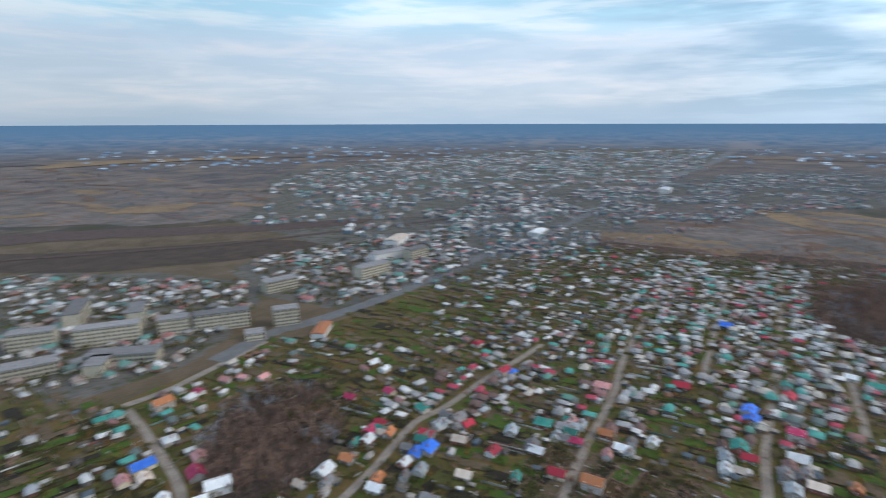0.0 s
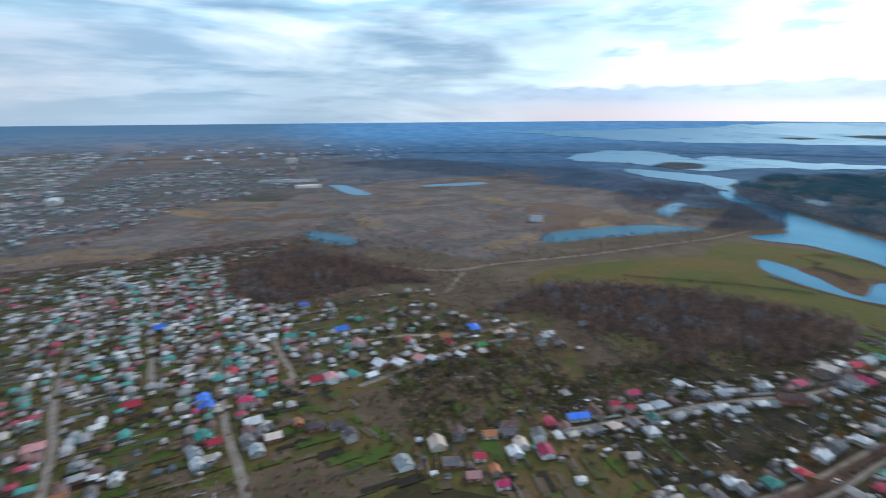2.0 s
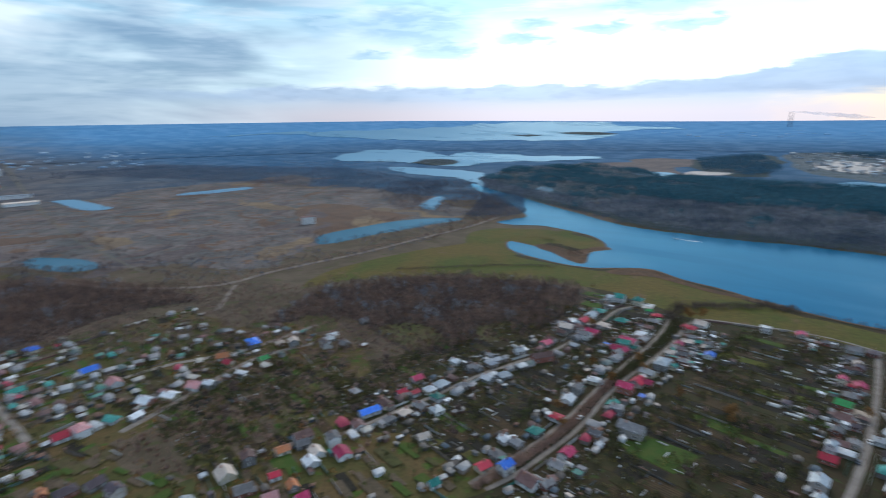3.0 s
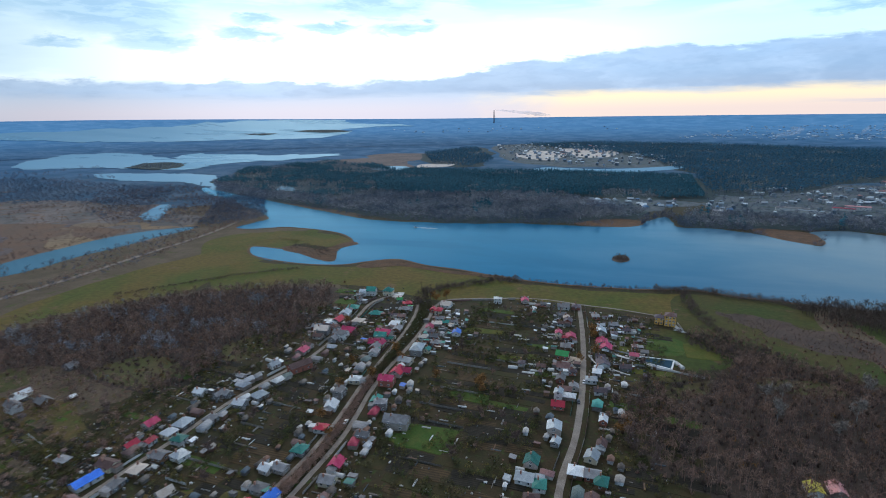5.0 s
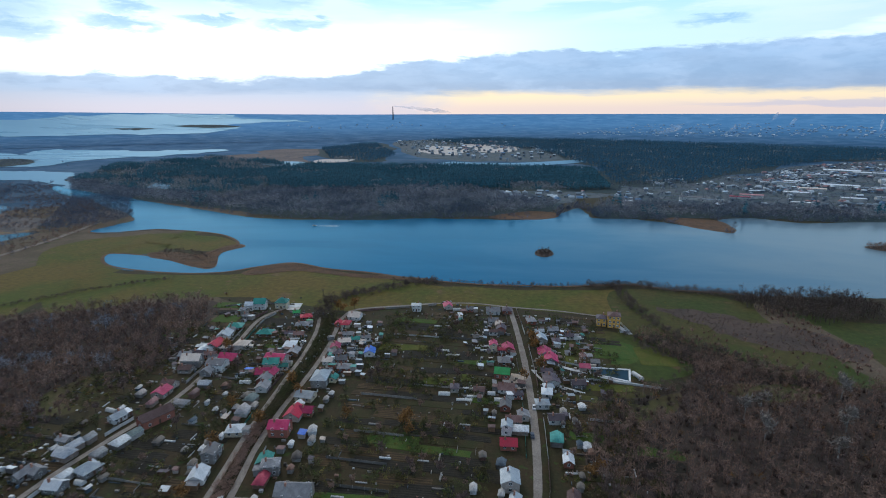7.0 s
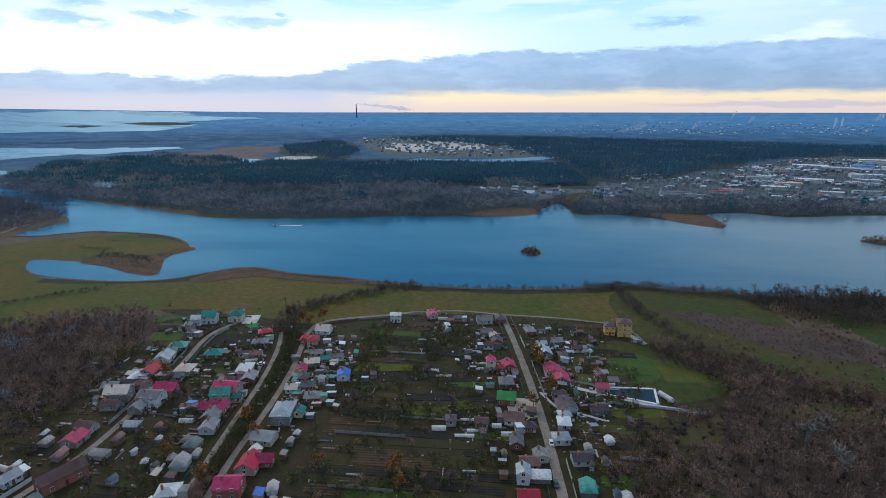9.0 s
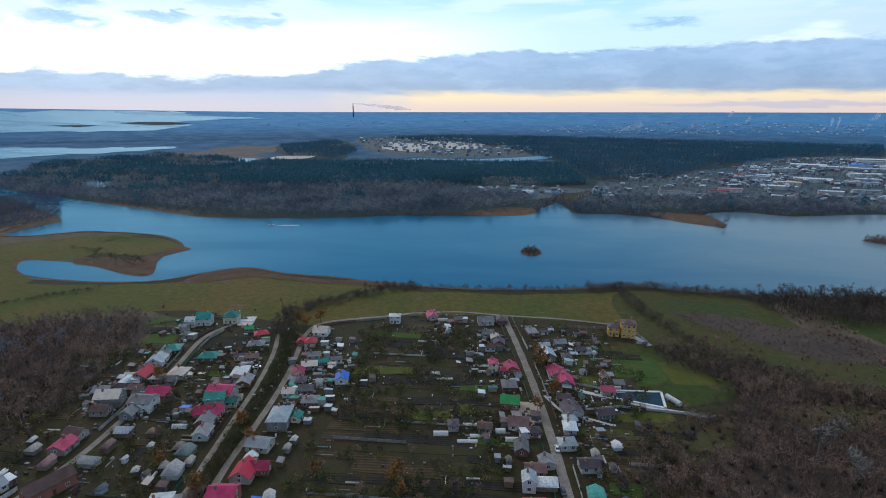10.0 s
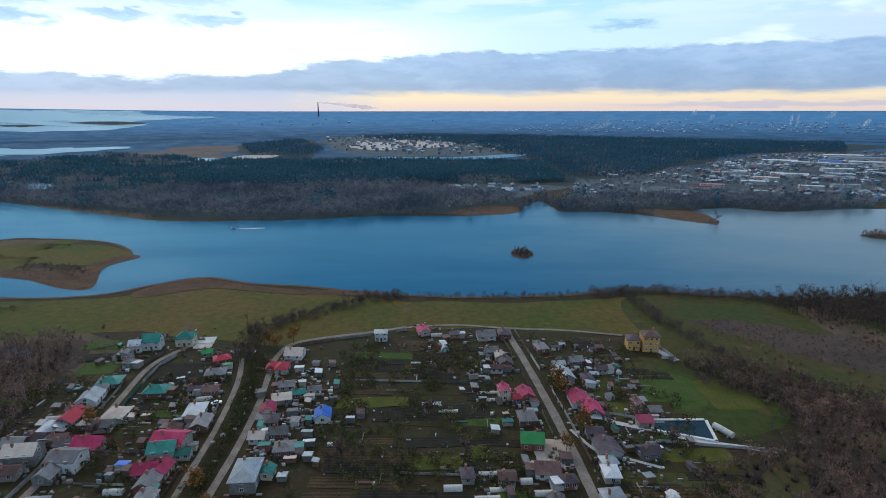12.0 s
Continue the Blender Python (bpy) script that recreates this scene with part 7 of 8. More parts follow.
tree_line("spit_bushes", [(-327, 402), (-313, 408), (-293, 405), (-277, 392), (-275, 377)], 1.2, 4.0, shrubs, (0.5, 0.9), M_HEDGE, "dark bushes on the river spit")
HEADLAND = [(-640, 780), (-560, 660), (-488, 570), (-484, 530), (-520, 480), (-545, 470), (-600, 560), (-700, 700)]
plant("headland_wood", scatter(HEADLAND, 5.0, gb), bare_far, (0.6, 1.0), M_FARTWIG, "bare wood on the river headland", "woodland", gb)
plant("islet_bushes", scatter(ISLET, 2.6, gb), bushes + [(v * 0.5, t) for v, t in bare], (0.6, 1.1), M_HEDGE, "brown bushes on the river islet", "bushes", gb)
patch("islet", ISLET, M_LITTER, 6, "small reedy islet in the river", "islet", 1.5)
EAST_ISLET = [(410, 518), (430, 525), (456, 518), (450, 503), (423, 499)]
patch("islet", EAST_ISLET, M_LITTER, 6, "small wooded islet in the river", "islet", 1.5)
plant("islet_trees", scatter(EAST_ISLET, 3.0, gb), bare, (0.5, 0.9), M_TWIG, "bare trees on a river islet", "trees", gb)
shore = np.array(smooth_line(FAR_BANK, False, 8))
shore = shore[(shore[:, 0] > -520) & (shore[:, 0] < 620)]
fringe = np.concatenate([shore + gb.normal(0, 7, shore.shape) + (0, 6) for k in range(9)])
fringe = fringe[~inside(fringe[:, 0], fringe[:, 1], RIVER)]
for other in (REEDS_F, REEDS_B):
    fringe = fringe[~inside(fringe[:, 0], fringe[:, 1], other)]
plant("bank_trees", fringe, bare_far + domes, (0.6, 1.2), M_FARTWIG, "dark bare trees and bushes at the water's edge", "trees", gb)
q = smooth_line(TRACK, False, 6)
for shift in (-11, 12):
    tree_line("track_trees", [tuple(p + (0, shift)) for p in q[::3]], 2.6, 5.0, bare_far + domes, (0.4, 0.8), M_TWIG, "brown bushes along the embankment track")
shore = np.array(POND + POND[:1], float)
shore = [tuple(p) for p in shore.mean(0) + (shore - shore.mean(0)) * 1.22]
tree_line("pond_trees", shore, 2.4, 6.0, bare_far + domes, (0.5, 0.9), M_DARKTWIG, "bare trees round a pond")
tree_line("canal_trees", CANAL[:4], 3.0, 5.0, bare_far, (0.5, 0.8), M_DARKTWIG, "bare trees along the backwater")
reed_shapes = []
for k in range(4):
    rv, rt = bush(400 + k, 1.7, 22)
    reed_shapes.append((rv * np.array((1.4, 1.4, 1.0)), rt))
for shape in (REEDS_S, REEDS_N, REEDS_F, REEDS_B):
    plant("reeds", scatter(shape, 1.7, gb), reed_shapes, (0.2, 0.4), M_REED, "rusty dry reeds along the shore", "reeds", gb)
road("reed_rim", NEAR_BANK[4:], 3.4, M_REED, 4.6, "thin rusty rim of reeds along the near shore", "reeds")
for shape, keep in ((MEADOW, 0.5), (MEADOW_E, 0.45), (FIELD_W, 0.4)):
    tufts = scatter(shape, 3.4, gb, keep=keep, avoid=(RIVER,))
    tufts = tufts[np.array([noise.noise(Vector((x * 0.02, y * 0.035, 15.0))) > 0.05 for x, y in tufts])]
    plant("meadow_tufts", tufts, clumps, (0.18, 0.5), M_OCHRE, "ochre tufts of dry grass on the meadow", "grass", gb)
# dark lines of trees on the heath, and bushes on it
tree_line("tree_line", [(-760, -60), (-700, -120), (-640, -60), (-560, -5), (-480, 10)], 3.0, 6.0, bare_far, (0.5, 0.8), M_DARKTWIG, "line of bare trees round the pond")
tree_line("tree_line", [(-900, -20), (-760, -10), (-640, 0), (-600, 40), (-620, 160), (-640, 300)], 4.0, 5.0, bare_far, (0.5, 0.8), M_DARKTWIG, "line of bare trees on the heath")
tree_line("tree_line", [(-1000, 520), (-860, 560), (-720, 560), (-640, 620), (-780, 720)], 4.0, 14.0, bare_far, (0.6, 0.9), M_DARKTWIG, "belt of bare trees beside the backwater")
tree_line("tree_line", [(-140, -1010), (-340, -900), (-480, -840), (-680, -770), (-900, -690)], 4.0, 8.0, bare_far, (0.6, 1.0), M_DARKTWIG, "dark tree belt along the railway")
tree_line("tree_line", [(-640, -380), (-800, -390), (-1000, -330), (-1150, -280)], 4.0, 12.0, bare_far, (0.5, 0.9), M_DARKTWIG, "brown tree belt behind the village")
spots = scatter(HEATH, 9, gb, keep=0.7, avoid=(CANAL, POND, BACKWATER, POND_WEST, DITCH))
spots = spots[np.array([noise.noise(Vector((x * 0.009, y * 0.009, 31.0))) > 0.0 for x, y in spots])]
plant("heath_scrub", spots, [(v * 0.55, t) for v, t in bare_far], (0.5, 1.2), M_DARKTWIG, "scattered brown scrub on the heath", "bushes", gb)
QUARTERS = (VILLAGE_D, VILLAGE_S, VILLAGE_L, VILLAGE_B, INFILL, COMMONS, GREEN_H, BLOCKS)
spots = np.concatenate([scatter(s, 7.0, gb, keep=0.62, avoid=WILD) for s in QUARTERS])
spots = spots[np.array([street(x, y)[1] > 4.0 and ((near_taken - (x, y)) ** 2).sum(1).min() > 22 for x, y in spots])]
mood = gb.random(len(spots)) + 0.5 * np.array([noise.noise(Vector((x * 0.025, y * 0.025, 7.0))) for x, y in spots])
for lo, hi, tone, label in ((-9, 0.30, M_LEAF, "dull green trees and bushes between village houses"), (0.30, 0.52, M_BRAMBLE, "dark bushes between village houses"), (0.52, 0.72, M_OCHRE, "ochre trees and bushes between village houses"),
                            (0.72, 0.86, M_RUST, "rusty-leaved trees between village houses"), (0.86, 9, M_TWIG, "bare brown trees between village houses")):
    plant("village_trees", spots[(mood >= lo) & (mood < hi)], mounds, (0.45, 1.05), tone, label, "trees", gb)
# long pale fences of the further village
fv, ff = [], []
for x, y in np.concatenate([scatter(s, 15, gb, keep=0.42, avoid=WILD) for s in (VILLAGE_D, VILLAGE_S, VILLAGE_B, INFILL, COMMONS)]):
    off, dist, turn = street(x, y)
    length = gb.uniform(7, 22)
    if dist < length / 2 + 3:
        continue
    a = math.radians(turn + 90 + gb.normal(0, 3))
    c, s = math.cos(a), math.sin(a)
    h, n0 = gb.uniform(0.9, 1.7), len(fv)
    box(fv, ff, -length / 2, length / 2, -0.08, 0.08, 0.0, h)
    fv[n0:] = [(x + u * c - q * s, y + u * s + q * c, w) for u, q, w in fv[n0:]]
tagged(new("village_fences", mesh_of("village_fences", fv, ff, [M_FENCES])), "long pale board and sheet fences between village plots", "fences", kind="stuff")
plant("town_trees", np.concatenate([scatter(s, 11, gb, keep=0.6) for s in (BLOCKS, VILLAGE_L)]), mounds, (0.8, 1.8), M_BRAMBLE, "dark olive trees between the blocks of flats", "trees", gb)
plant("town_trees", np.concatenate([scatter(s, 13, gb, keep=0.7) for s in (TOWN_MAIN, SUBURB_E)]), bare_far, (0.6, 1.1), M_FARTWIG, "bare trees in the town", "trees", gb)
track = smooth_line(TRACK, False, 12)
BACKWOOD = [(-560, 480), (-520, 560), (-600, 680), (-760, 800), (-900, 860), (-1020, 760), (-900, 560), (-700, 450)]
for shape, step, keep, avoid in ((BROWN_W, 5.6, 0.8, (WOOD_W, WOOD_P)), (BOG_S, 7.0, 0.75, (POND, CANAL)), (BACKWOOD, 5.8, 0.9, (BACKWATER, LAKE_LOW, RIVER, CANAL))):
    spots = scatter(shape, step, gb, keep=keep, avoid=avoid)
    spots = spots[np.array([noise.noise(Vector((x * 0.012, y * 0.012, 21.0))) > -0.28 and street(x, y)[1] > 8 and ((track - (x, y)) ** 2).sum(1).min() > 90 for x, y in spots])]
    half = gb.random(len(spots)) < 0.5
    plant("scrub_wood", spots[half], bare_far, (0.4, 0.95), M_DARKTWIG, "brown scrub wood between village and heath", "woodland", gb)
    plant("scrub_wood", spots[~half], bare_far, (0.4, 0.95), M_TWIG if shape is BROWN_W else M_FARTWIG, "grey-brown scrub wood between village and heath", "woodland", gb)
WILD_WEST = [(-2200, 500), (-1500, 900), (-900, 800), (-760, 620), (-1300, 480), (-2100, 150)]
plant("marsh_wood", scatter(WILD_WEST, 8.5, gb, keep=0.8), bare_far, (0.7, 1.1), M_FARTWIG, "brown wood between the lakes", "woodland", gb)


# low growth all over the gardens
gw = np.random.default_rng(51)
weeds = {0: [], 1: [], 2: []}
for x0, x1, y0, y1, step in ZONES:
    for k in range(int((x1 - x0) * (y1 - y0) / 8)):
        x, y = gw.uniform(x0 - 6, x1 + 6), gw.uniform(y0, y1)
        if noise.noise(Vector((x * 0.06, y * 0.06, 2.0))) > -0.08 and free(x, y, 0.6) and street(x, y)[1] > 3.2:
            weeds[int(gw.choice((0, 0, 1, 2)))].append((x, y))
low_tree = clumps + [(v * 0.7, t) for v, t in mounds]
low_leaf = clumps
plant("garden_bushes", np.array(weeds[0]), low_tree, (0.6, 1.7), M_BRAMBLE, "leafless bushes and young trees in the gardens", "bushes", gw)
plant("garden_shrubs", np.array(weeds[1]), low_leaf, (0.6, 1.7), M_LEAF, "dull green shrubs in the gardens", "bushes", gw)
plant("garden_shrubs", np.array(weeds[2]), low_leaf, (0.5, 1.4), M_OCHRE, "ochre and rusty shrubs in the gardens", "bushes", gw)
ROUGH_W = [(-260, 100), (-190, 90), (-165, 20), (-175, -110), (-260, -120), (-330, -20), (-320, 60)]
WOOD_SPILL = [(122, 252), (150, 246), (172, 229), (186, 208), (215, 190), (200, 172), (168, 180), (142, 187), (138, 198), (128, 224), (114, 238)]
plant("wood_fringe", scatter(WOOD_SPILL, 2.7, gw, keep=0.85), bushes + [(v * 0.5, t) for v, t in bare], (0.6, 1.3), M_TWIG, "brown bushes spilling from the wood over the meadow", "bushes", gw)
SPILL_EDGE = [(150, 262), (185, 250), (215, 225), (262, 196), (300, 160), (240, 150), (186, 208), (172, 229), (150, 246)]
plant("wood_fringe", scatter(SPILL_EDGE, 4.2, gw, keep=0.65), bushes + [(v * 0.35, t) for v, t in bare], (0.5, 1.1), M_TWIG, "thinning brown bushes between wood and weedy field", "bushes", gw)
plant("weed_tufts", scatter(SCRUB_E, 3.6, gw, keep=0.6), [(v * 0.5, t) for v, t in bushes], (0.4, 0.9), M_DARKTWIG, "low withered weeds on the heathery scrub", "weeds", gw)
plant("rough_growth", scatter(ROUGH_W, 4.2, gw, keep=0.6, avoid=WILD), low_tree, (0.6, 1.5), M_TWIG, "brown bushes on rough ground above the gardens", "bushes", gw)
plant("rough_growth", scatter(ROUGH_W, 6.5, gw, keep=0.5, avoid=WILD), low_leaf, (0.6, 1.4), M_OCHRE, "ochre shrubs on rough ground above the gardens", "bushes", gw)

# ---- garden plots of the further village, as thin coloured sheets ----
plots = 0
pv = {0: ([], []), 1: ([], []), 2: ([], []), 3: ([], [])}
for shape in (VILLAGE_D, VILLAGE_S, VILLAGE_B, INFILL, COMMONS, GREEN_H):
    for x, y in scatter(shape, 10, gb, 0.45, 0.9, WILD):
        off, dist, turn = street(x, y)
        kind = int(gb.choice((0, 1, 1, 2, 2, 3, 3, 3)))
        a = math.radians(turn + 90)
        w, d = gb.uniform(7, 20), gb.uniform(3, 8)
        if dist < w / 2 + 2 or ((near_taken - (x, y)) ** 2).sum(1).min() < 60:
            continue
        v, f = pv[kind]
        c, s = math.cos(a), math.sin(a)
        b = len(v)
        plots += 1
        z = 0.08 + 0.0002 * plots
        v += [(x + u * c - q * s, y + u * s + q * c, z) for u, q in ((-w / 2, -d / 2), (w / 2, -d / 2), (w / 2, d / 2), (-w / 2, d / 2))]
        f.append((b, b + 1, b + 2, b + 3))
for kind, (material, label, category) in enumerate(((M_SOIL, "bare dug soil bed", "soil bed"), (M_FIELD, "dry yellowed grass plot", "grass plot"), (M_GREEN, "bright green grass plot", "grass plot"), (M_SCRUB, "brown withered vegetable bed", "vegetable bed"))):
    v, f = pv[kind]
    tagged(new("garden_plots", mesh_of("garden_plots", v, f, [material])), label + "s of the further village", category, kind="stuff")


# ---- strips of field, sedge and copse on the moors ----
gf = np.random.default_rng(61)
kinds = ((M_STUBBLE, "tan strip of dry grass on the moor", "field"), (M_RED, "rusty strip of sedge on the moor", "field"), (M_DUSK, "dusky hollow on the moor", "ground"), (M_DUSK, "brown withered strip on the moor", "field"))
for shape, step in ((MOOR_A, 120), (MOOR_B, 110), (HEATH, 105), (BOG_W, 120)):
    for x, y in scatter(shape, step, gf, 0.4, 0.8):
        material, label, category = kinds[int(gf.integers(4))]
        a, b, turn = gf.uniform(35, 110), gf.uniform(6, 22), gf.normal(2.0, 0.7)
        ring = [(x + a * math.cos(q) * math.cos(turn) - b * math.sin(q) * math.sin(turn), y + a * math.cos(q) * math.sin(turn) + b * math.sin(q) * math.cos(turn)) for q in np.linspace(0, 6.28, 9)[:-1]]
        patch("moor_strip", ring, material, 3 + 0.13 * float(gf.integers(8)), label, category, 20, 5)
    plant("moor_copse", scatter(shape, 17, gf, keep=0.5, avoid=(CANAL, POND, BACKWATER, POND_WEST, DITCH)), [(v * 0.6, t) for v, t in bare_far], (0.5, 1.1), M_DARKTWIG, "scattered bare bushes on the moor", "bushes", gf)


# ---- blocks of flats at the town's edge ----
def flats(x, y, turn, w, d, storeys, roof=ROOF["g"]):
    root = put(new("apartment_block"), x, y, 0, turn)
    tagged(root, "long pale five-storey block of flats" if storeys > 3 else "low pale public building with a flat roof", "apartment block", "blocks of flats")
    h = storeys * 2.9
    part("wall", kept(("flats", w, d, h), lambda: block_shape(w, d, h + 0.2, -0.2)), M_FLATS, root)
    part("roof", kept(("flats_roof", w, d, h), lambda: block_shape(w + 0.8, d + 0.8, 0.5, h)), roof, root)
    v, f = [], []
    for k in range(storeys):
        for sy in (-1, 1):
            n = int(w / 3.2)
            for i in range(n):
                cx = -w / 2 + (i + 0.5) * w / n
                box(v, f, cx - 0.85, cx + 0.85, sy * d / 2 - 0.08, sy * d / 2 + 0.08, k * 2.9 + 1.0, k * 2.9 + 2.4)
    tagged(part("glazing", mesh_of("glazing", v, f), M_GLASS, root), kind="stuff")


M_FLATS = mat("pale_panel_wall", (0.37, 0.33, 0.25), (0.44, 0.40, 0.32), 0.3, 3, 0.9, 0.1, vary=0.15)
for x, y, turn, w, d, n in ((-36, -662, 150, 30, 12, 5), (-76, -630, 150, 44, 12, 5), (-116, -607, 150, 22, 12, 5), (-147, -589, 150, 42, 12, 5), (-20, -612, 160, 32, 14, 3), (-68, -582, 138, 46, 14, 3),
                            (-50, -580, 48, 18, 12, 3), (-78, -698, 60, 46, 12, 5), (-108, -655, 60, 30, 12, 5), (-185, -555, 150, 20, 12, 5), (-240, -640, 170, 34, 14, 4), (-330, -598, 175, 40, 14, 5),
                            (-420, -612, 176, 30, 14, 5), (20, -640, 20, 30, 12, 5), (-150, -548, 150, 14, 12, 2)):
    flats(x, y, turn, w, d, n)


# ---- works and chimneys far off ----
def stack(x, y, h, bands, label):
    z = float(ground_z(x, y))
    root = put(new("factory_chimney"), x, y, z)
    tagged(root, label, "chimney")
    for i in range(bands):
        bm = bmesh.new()
        r0, r1 = h * (0.055 - 0.025 * i / bands), h * (0.055 - 0.025 * (i + 1) / bands)
        bmesh.ops.create_cone(bm, cap_ends=True, segments=16, radius1=r0, radius2=r1, depth=h / bands, matrix=pose(0, 0, h / bands * (i + 0.5)))
        part("band", bm, (M_REDBAND, M_CONC)[i % 2] if bands > 2 else M_DARKSTACK, root)


M_REDBAND = mat("red_band", (0.40, 0.10, 0.07), (0.45, 0.13, 0.09), 0.1, 1, 0.9)
M_DARKSTACK = mat("dark_stack", (0.05, 0.06, 0.08), (0.07, 0.08, 0.10), 0.1, 1, 0.9)
stack(-1795, -18, 66, 6, "red and white banded factory chimney on the plain")
stack(-872, 3890, 95, 2, "tall dark power station chimney on the horizon")


def works(x, y, turn, w, d, h, roof, label):
    z = float(ground_z(x, y))
    root = put(new("factory_hall"), x, y, z, turn)
    tagged(root, label, "factory hall", "factory halls")
    part("wall", kept(("works", w, d, h), lambda: block_shape(w, d, h + 1, -1)), WALL[0], root)
    v, f = prism_roof(w, d, h, d * 0.08, 0.6, 0.4)
    part("roof", mesh_of("roof", v, f), roof, root)


for x, y, turn, w, d, h, roof, label in ((-1500, -60, 82, 150, 16, 7, ROOF["s"], "long pale factory hall on the plain"), (-2230, 20, 95, 34, 30, 20, ROOF["w"], "tall white factory building"), (-1350, -24, 85, 60, 24, 6, ROOF["f"], "pale low works building"),
                                         (890, 1250, -28, 44, 22, 9, ROOF["b"], "blue-roofed hall in the suburb"), (820, 1215, -28, 70, 18, 8, ROOF["w"], "white hall in the suburb"), (1010, 1330, -28, 110, 24, 9, ROOF["s"], "long grey hall in the suburb"),
                                         (210, 760, 5, 14, 10, 8, ROOF["w"], "white boathouse on the far bank"), (430, 860, -15, 34, 12, 6, ROOF["p"], "pink hall near the far bank"), (520, 900, -20, 40, 12, 6, ROOF["w"], "pale hall near the far bank"),
                                         (330, 830, -10, 46, 12, 5, ROOF["g"], "long grey hall near the far bank"), (640, 1000, -25, 60, 16, 7, ROOF["w"], "white hall in the suburb"), (560, 1040, -25, 40, 14, 6, ROOF["s"], "grey hall in the suburb"),
                                         (-707, 271, 70, 20, 12, 12, ROOF["n"], "dark unfinished building on the heath"), (-1280, -560, 10, 60, 24, 9, ROOF["w"], "white works hall in the town"), (-640, -560, 10, 40, 16, 7, ROOF["w"], "white hall beside the main road"),
                                         (-470, -690, 20, 46, 20, 9, ROOF["f"], "sand-coloured hall in the town"), (-400, -640, 170, 50, 16, 10, ROOF["g"], "long grey hall beside the main road"), (-190, -515, 35, 26, 10, 4, ROOF["o"], "orange-roofed sheds by the main road")):
    works(x, y, turn, w, d, h, roof, label)
for x, y, w, d, h, tone in ((786, 1270, 70, 20, 8, "w"), (870, 1190, 60, 18, 7, "s"), (790, 1088, 54, 16, 7, "w"), (580, 847, 34, 10, 5, "w"), (643, 860, 40, 12, 5, "s"), (573, 962, 44, 12, 5, "f"), (590, 1075, 36, 14, 5, "w"),
                            (700, 960, 50, 14, 6, "s"), (740, 1010, 40, 12, 6, "w"), (930, 1120, 66, 18, 7, "s"), (960, 1220, 80, 20, 8, "w"), (408, 850, 30, 9, 4, "r"), (352, 812, 34, 9, 4, "s"), (480, 800, 28, 9, 4, "w"), (1040, 1420, 90, 22, 8, "w"), (690, 1190, 46, 14, 6, "s")):
    works(x, y, pickr.uniform(-34, -10), w, d, h, ROOF[tone], "low pale hall among the suburb houses")


def boat(x, y, turn):
    root = put(new("motor_boat"), x, y, 0.2, turn)
    tagged(root, "small white motor boat on the river", "boat")
    v = [(-2.6, -0.9, 0.9), (2.0, -0.8, 1.0), (3.6, 0, 1.2), (2.0, 0.8, 1.0), (-2.6, 0.9, 0.9), (-2.5, -0.6, 0), (2.0, -0.4, 0), (2.0, 0.4, 0), (-2.5, 0.6, 0)]
    part("hull", mesh_of("hull", v, [(0, 1, 6, 5), (1, 2, 6), (2, 3, 7), (2, 7, 6), (3, 4, 8, 7), (4, 0, 5, 8), (5, 6, 7, 8), (0, 4, 3, 2, 1)]), M_METAL, root)
    put(part("cabin", kept(("boat_cabin",), lambda: block_shape(1.6, 1.2, 0.8, 0.9)), M_GLASS, root), 0.2, 0, 0)


boat(-219, 552, 175)
wake = [(-216, 552.3), (-204, 554.5), (-188, 556.5), (-190, 553.5), (-205, 552.0)]
patch("wake", wake, M_METAL, 5, "white foam trailing behind the motor boat", "foam", 0.8)


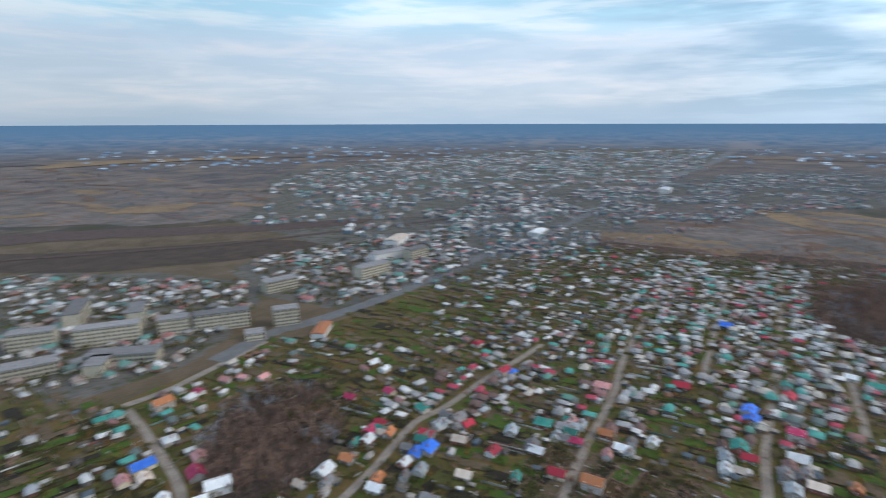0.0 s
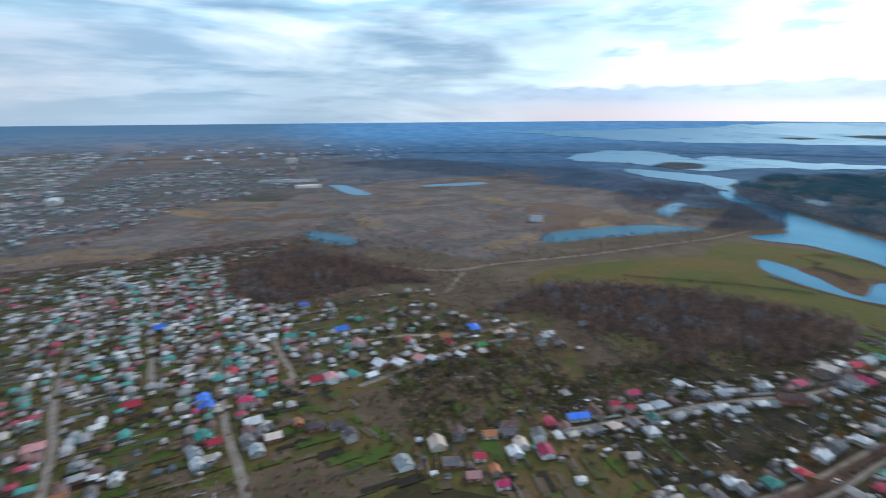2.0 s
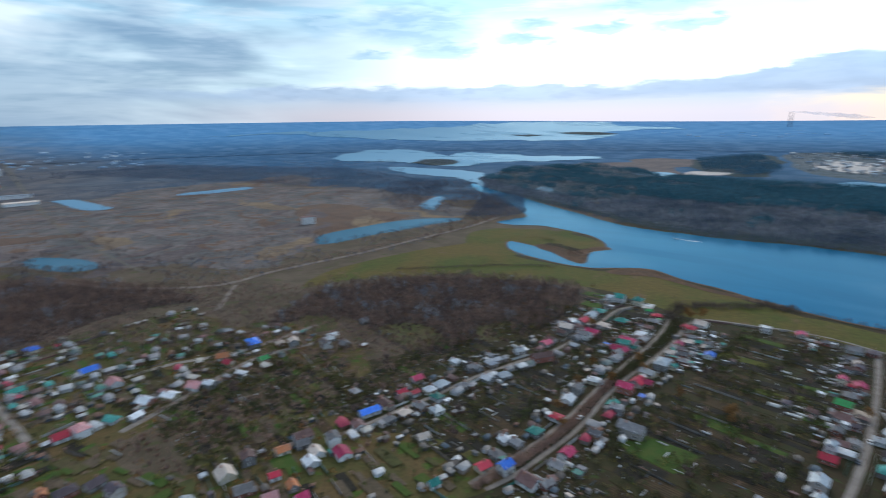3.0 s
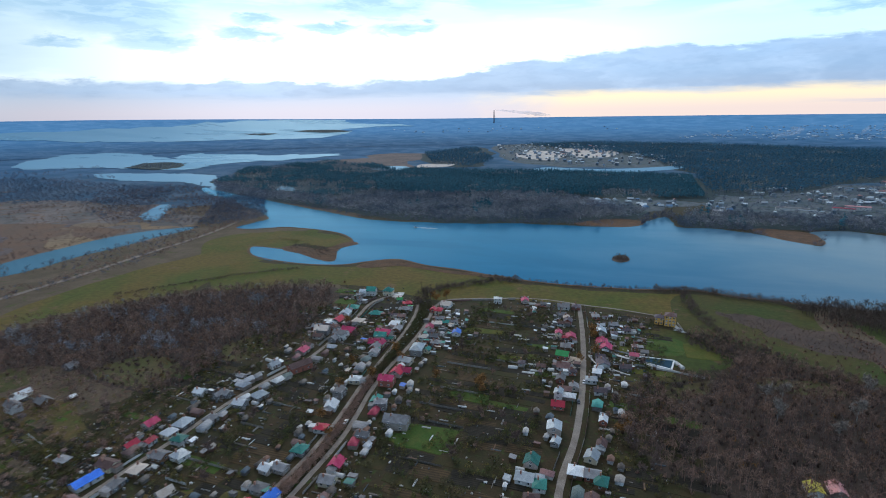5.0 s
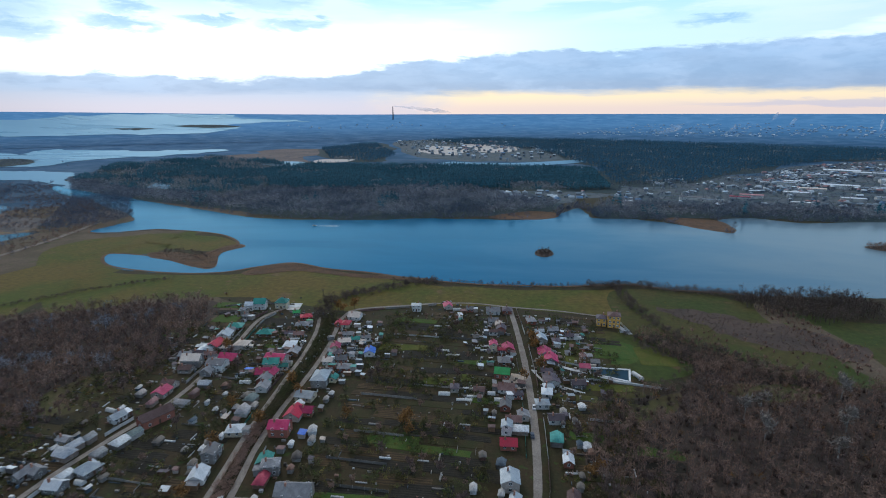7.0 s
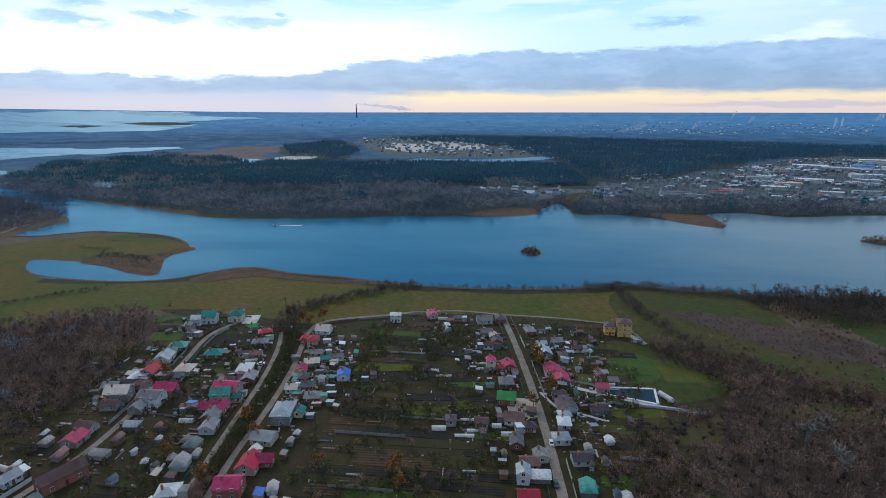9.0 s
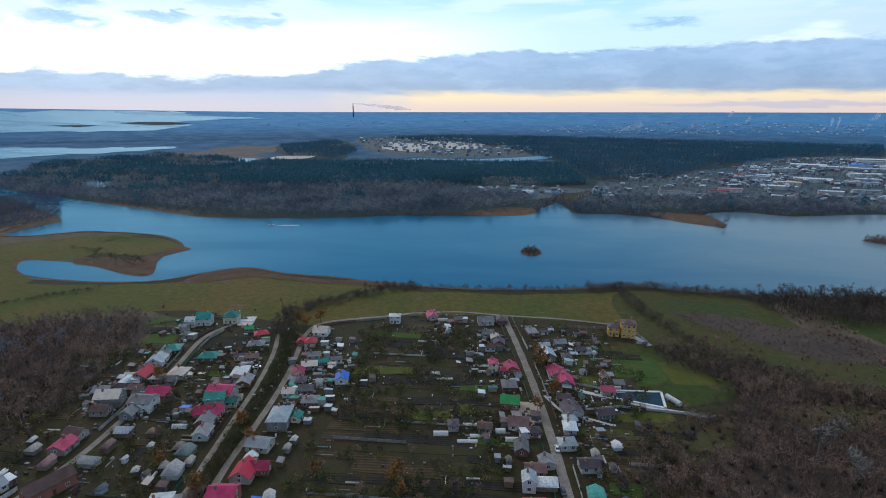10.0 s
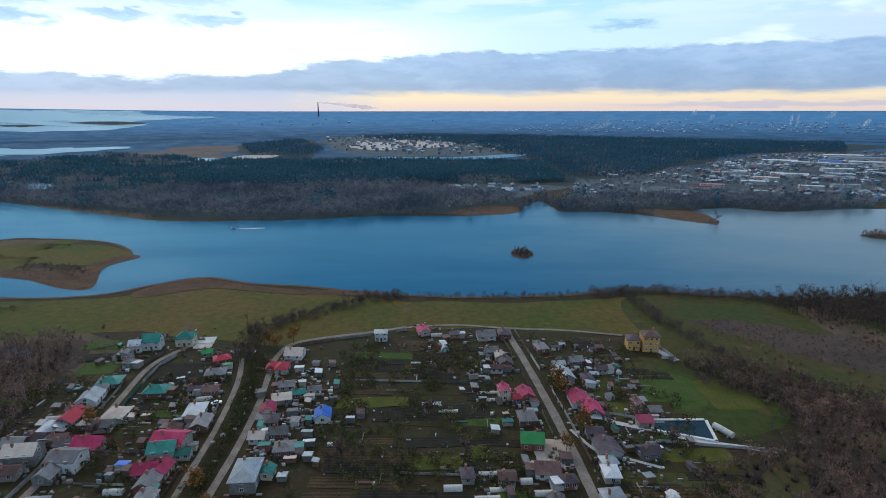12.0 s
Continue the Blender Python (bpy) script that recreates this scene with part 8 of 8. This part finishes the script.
# ---- smoke and steam over the far works ----
def plume(x, y, z, length, rise, size, label, seed):
    """One uneven tongue of smoke, widening as it drifts."""
    g = np.random.default_rng(seed)
    n, sides = 22, 10
    verts, faces = [], []
    for i in range(n):
        s = i / (n - 1)
        r = size * (0.12 + 0.9 * s) * g.uniform(0.75, 1.2) * (1 - s ** 6)
        cx, cy, cz = x + length * s, y + g.normal(0, size * 0.1), z + rise * s + g.normal(0, size * 0.04)
        for k in range(sides):
            a = 2 * math.pi * k / sides
            verts.append((cx, cy + math.cos(a) * r * g.uniform(0.8, 1.2), cz + math.sin(a) * r * 0.8 * g.uniform(0.8, 1.2)))
            if i:
                b = (i - 1) * sides
                faces.append((b + k, b + (k + 1) % sides, b + sides + (k + 1) % sides, b + sides + k))
    me = mesh_of("steam", verts, faces, [M_STEAM])
    for p in me.polygons:
        p.use_smooth = True
    tagged(new("steam", me), label, "steam", kind="stuff")


def steam_mat():
    m = bpy.data.materials.new("thin_steam")
    m.use_nodes = True
    t = m.node_tree
    k = Tree(t)
    b = t.nodes["Principled BSDF"]
    b.inputs["Base Color"].default_value = (0.85, 0.88, 0.92, 1)
    b.inputs["Roughness"].default_value = 1.0
    vec = t.nodes.new("ShaderNodeNewGeometry").outputs["Position"]
    t.links.new(k.step(k.noise(vec, 0.008, 4, 0.6), 0.30, 0.65, 0.08, 0.24), b.inputs["Alpha"])
    return m


M_STEAM = steam_mat()
plume(-866, 3890, float(ground_z(-872, 3890)) + 97, 420, -45, 26, "thin grey smoke from the power station chimney", 1)
for i, (x, y, l, rise, size) in enumerate(((777, 2951, 190, 36, 20), (860, 3060, 120, 26, 14), (1601, 3588, 60, 40, 15), (1583, 3315, 60, 30, 13), (1786, 2846, 12, 62, 10), (1812, 2836, 14, 58, 10), (2176, 3140, 70, 40, 15), (1149, 3007, 60, 30, 12), (2050, 2700, 60, 36, 12))):
    plume(x, y, float(ground_z(x, y)) + 8, l * 0.6, rise, size * 1.7, "white steam rising over far works", 10 + i)
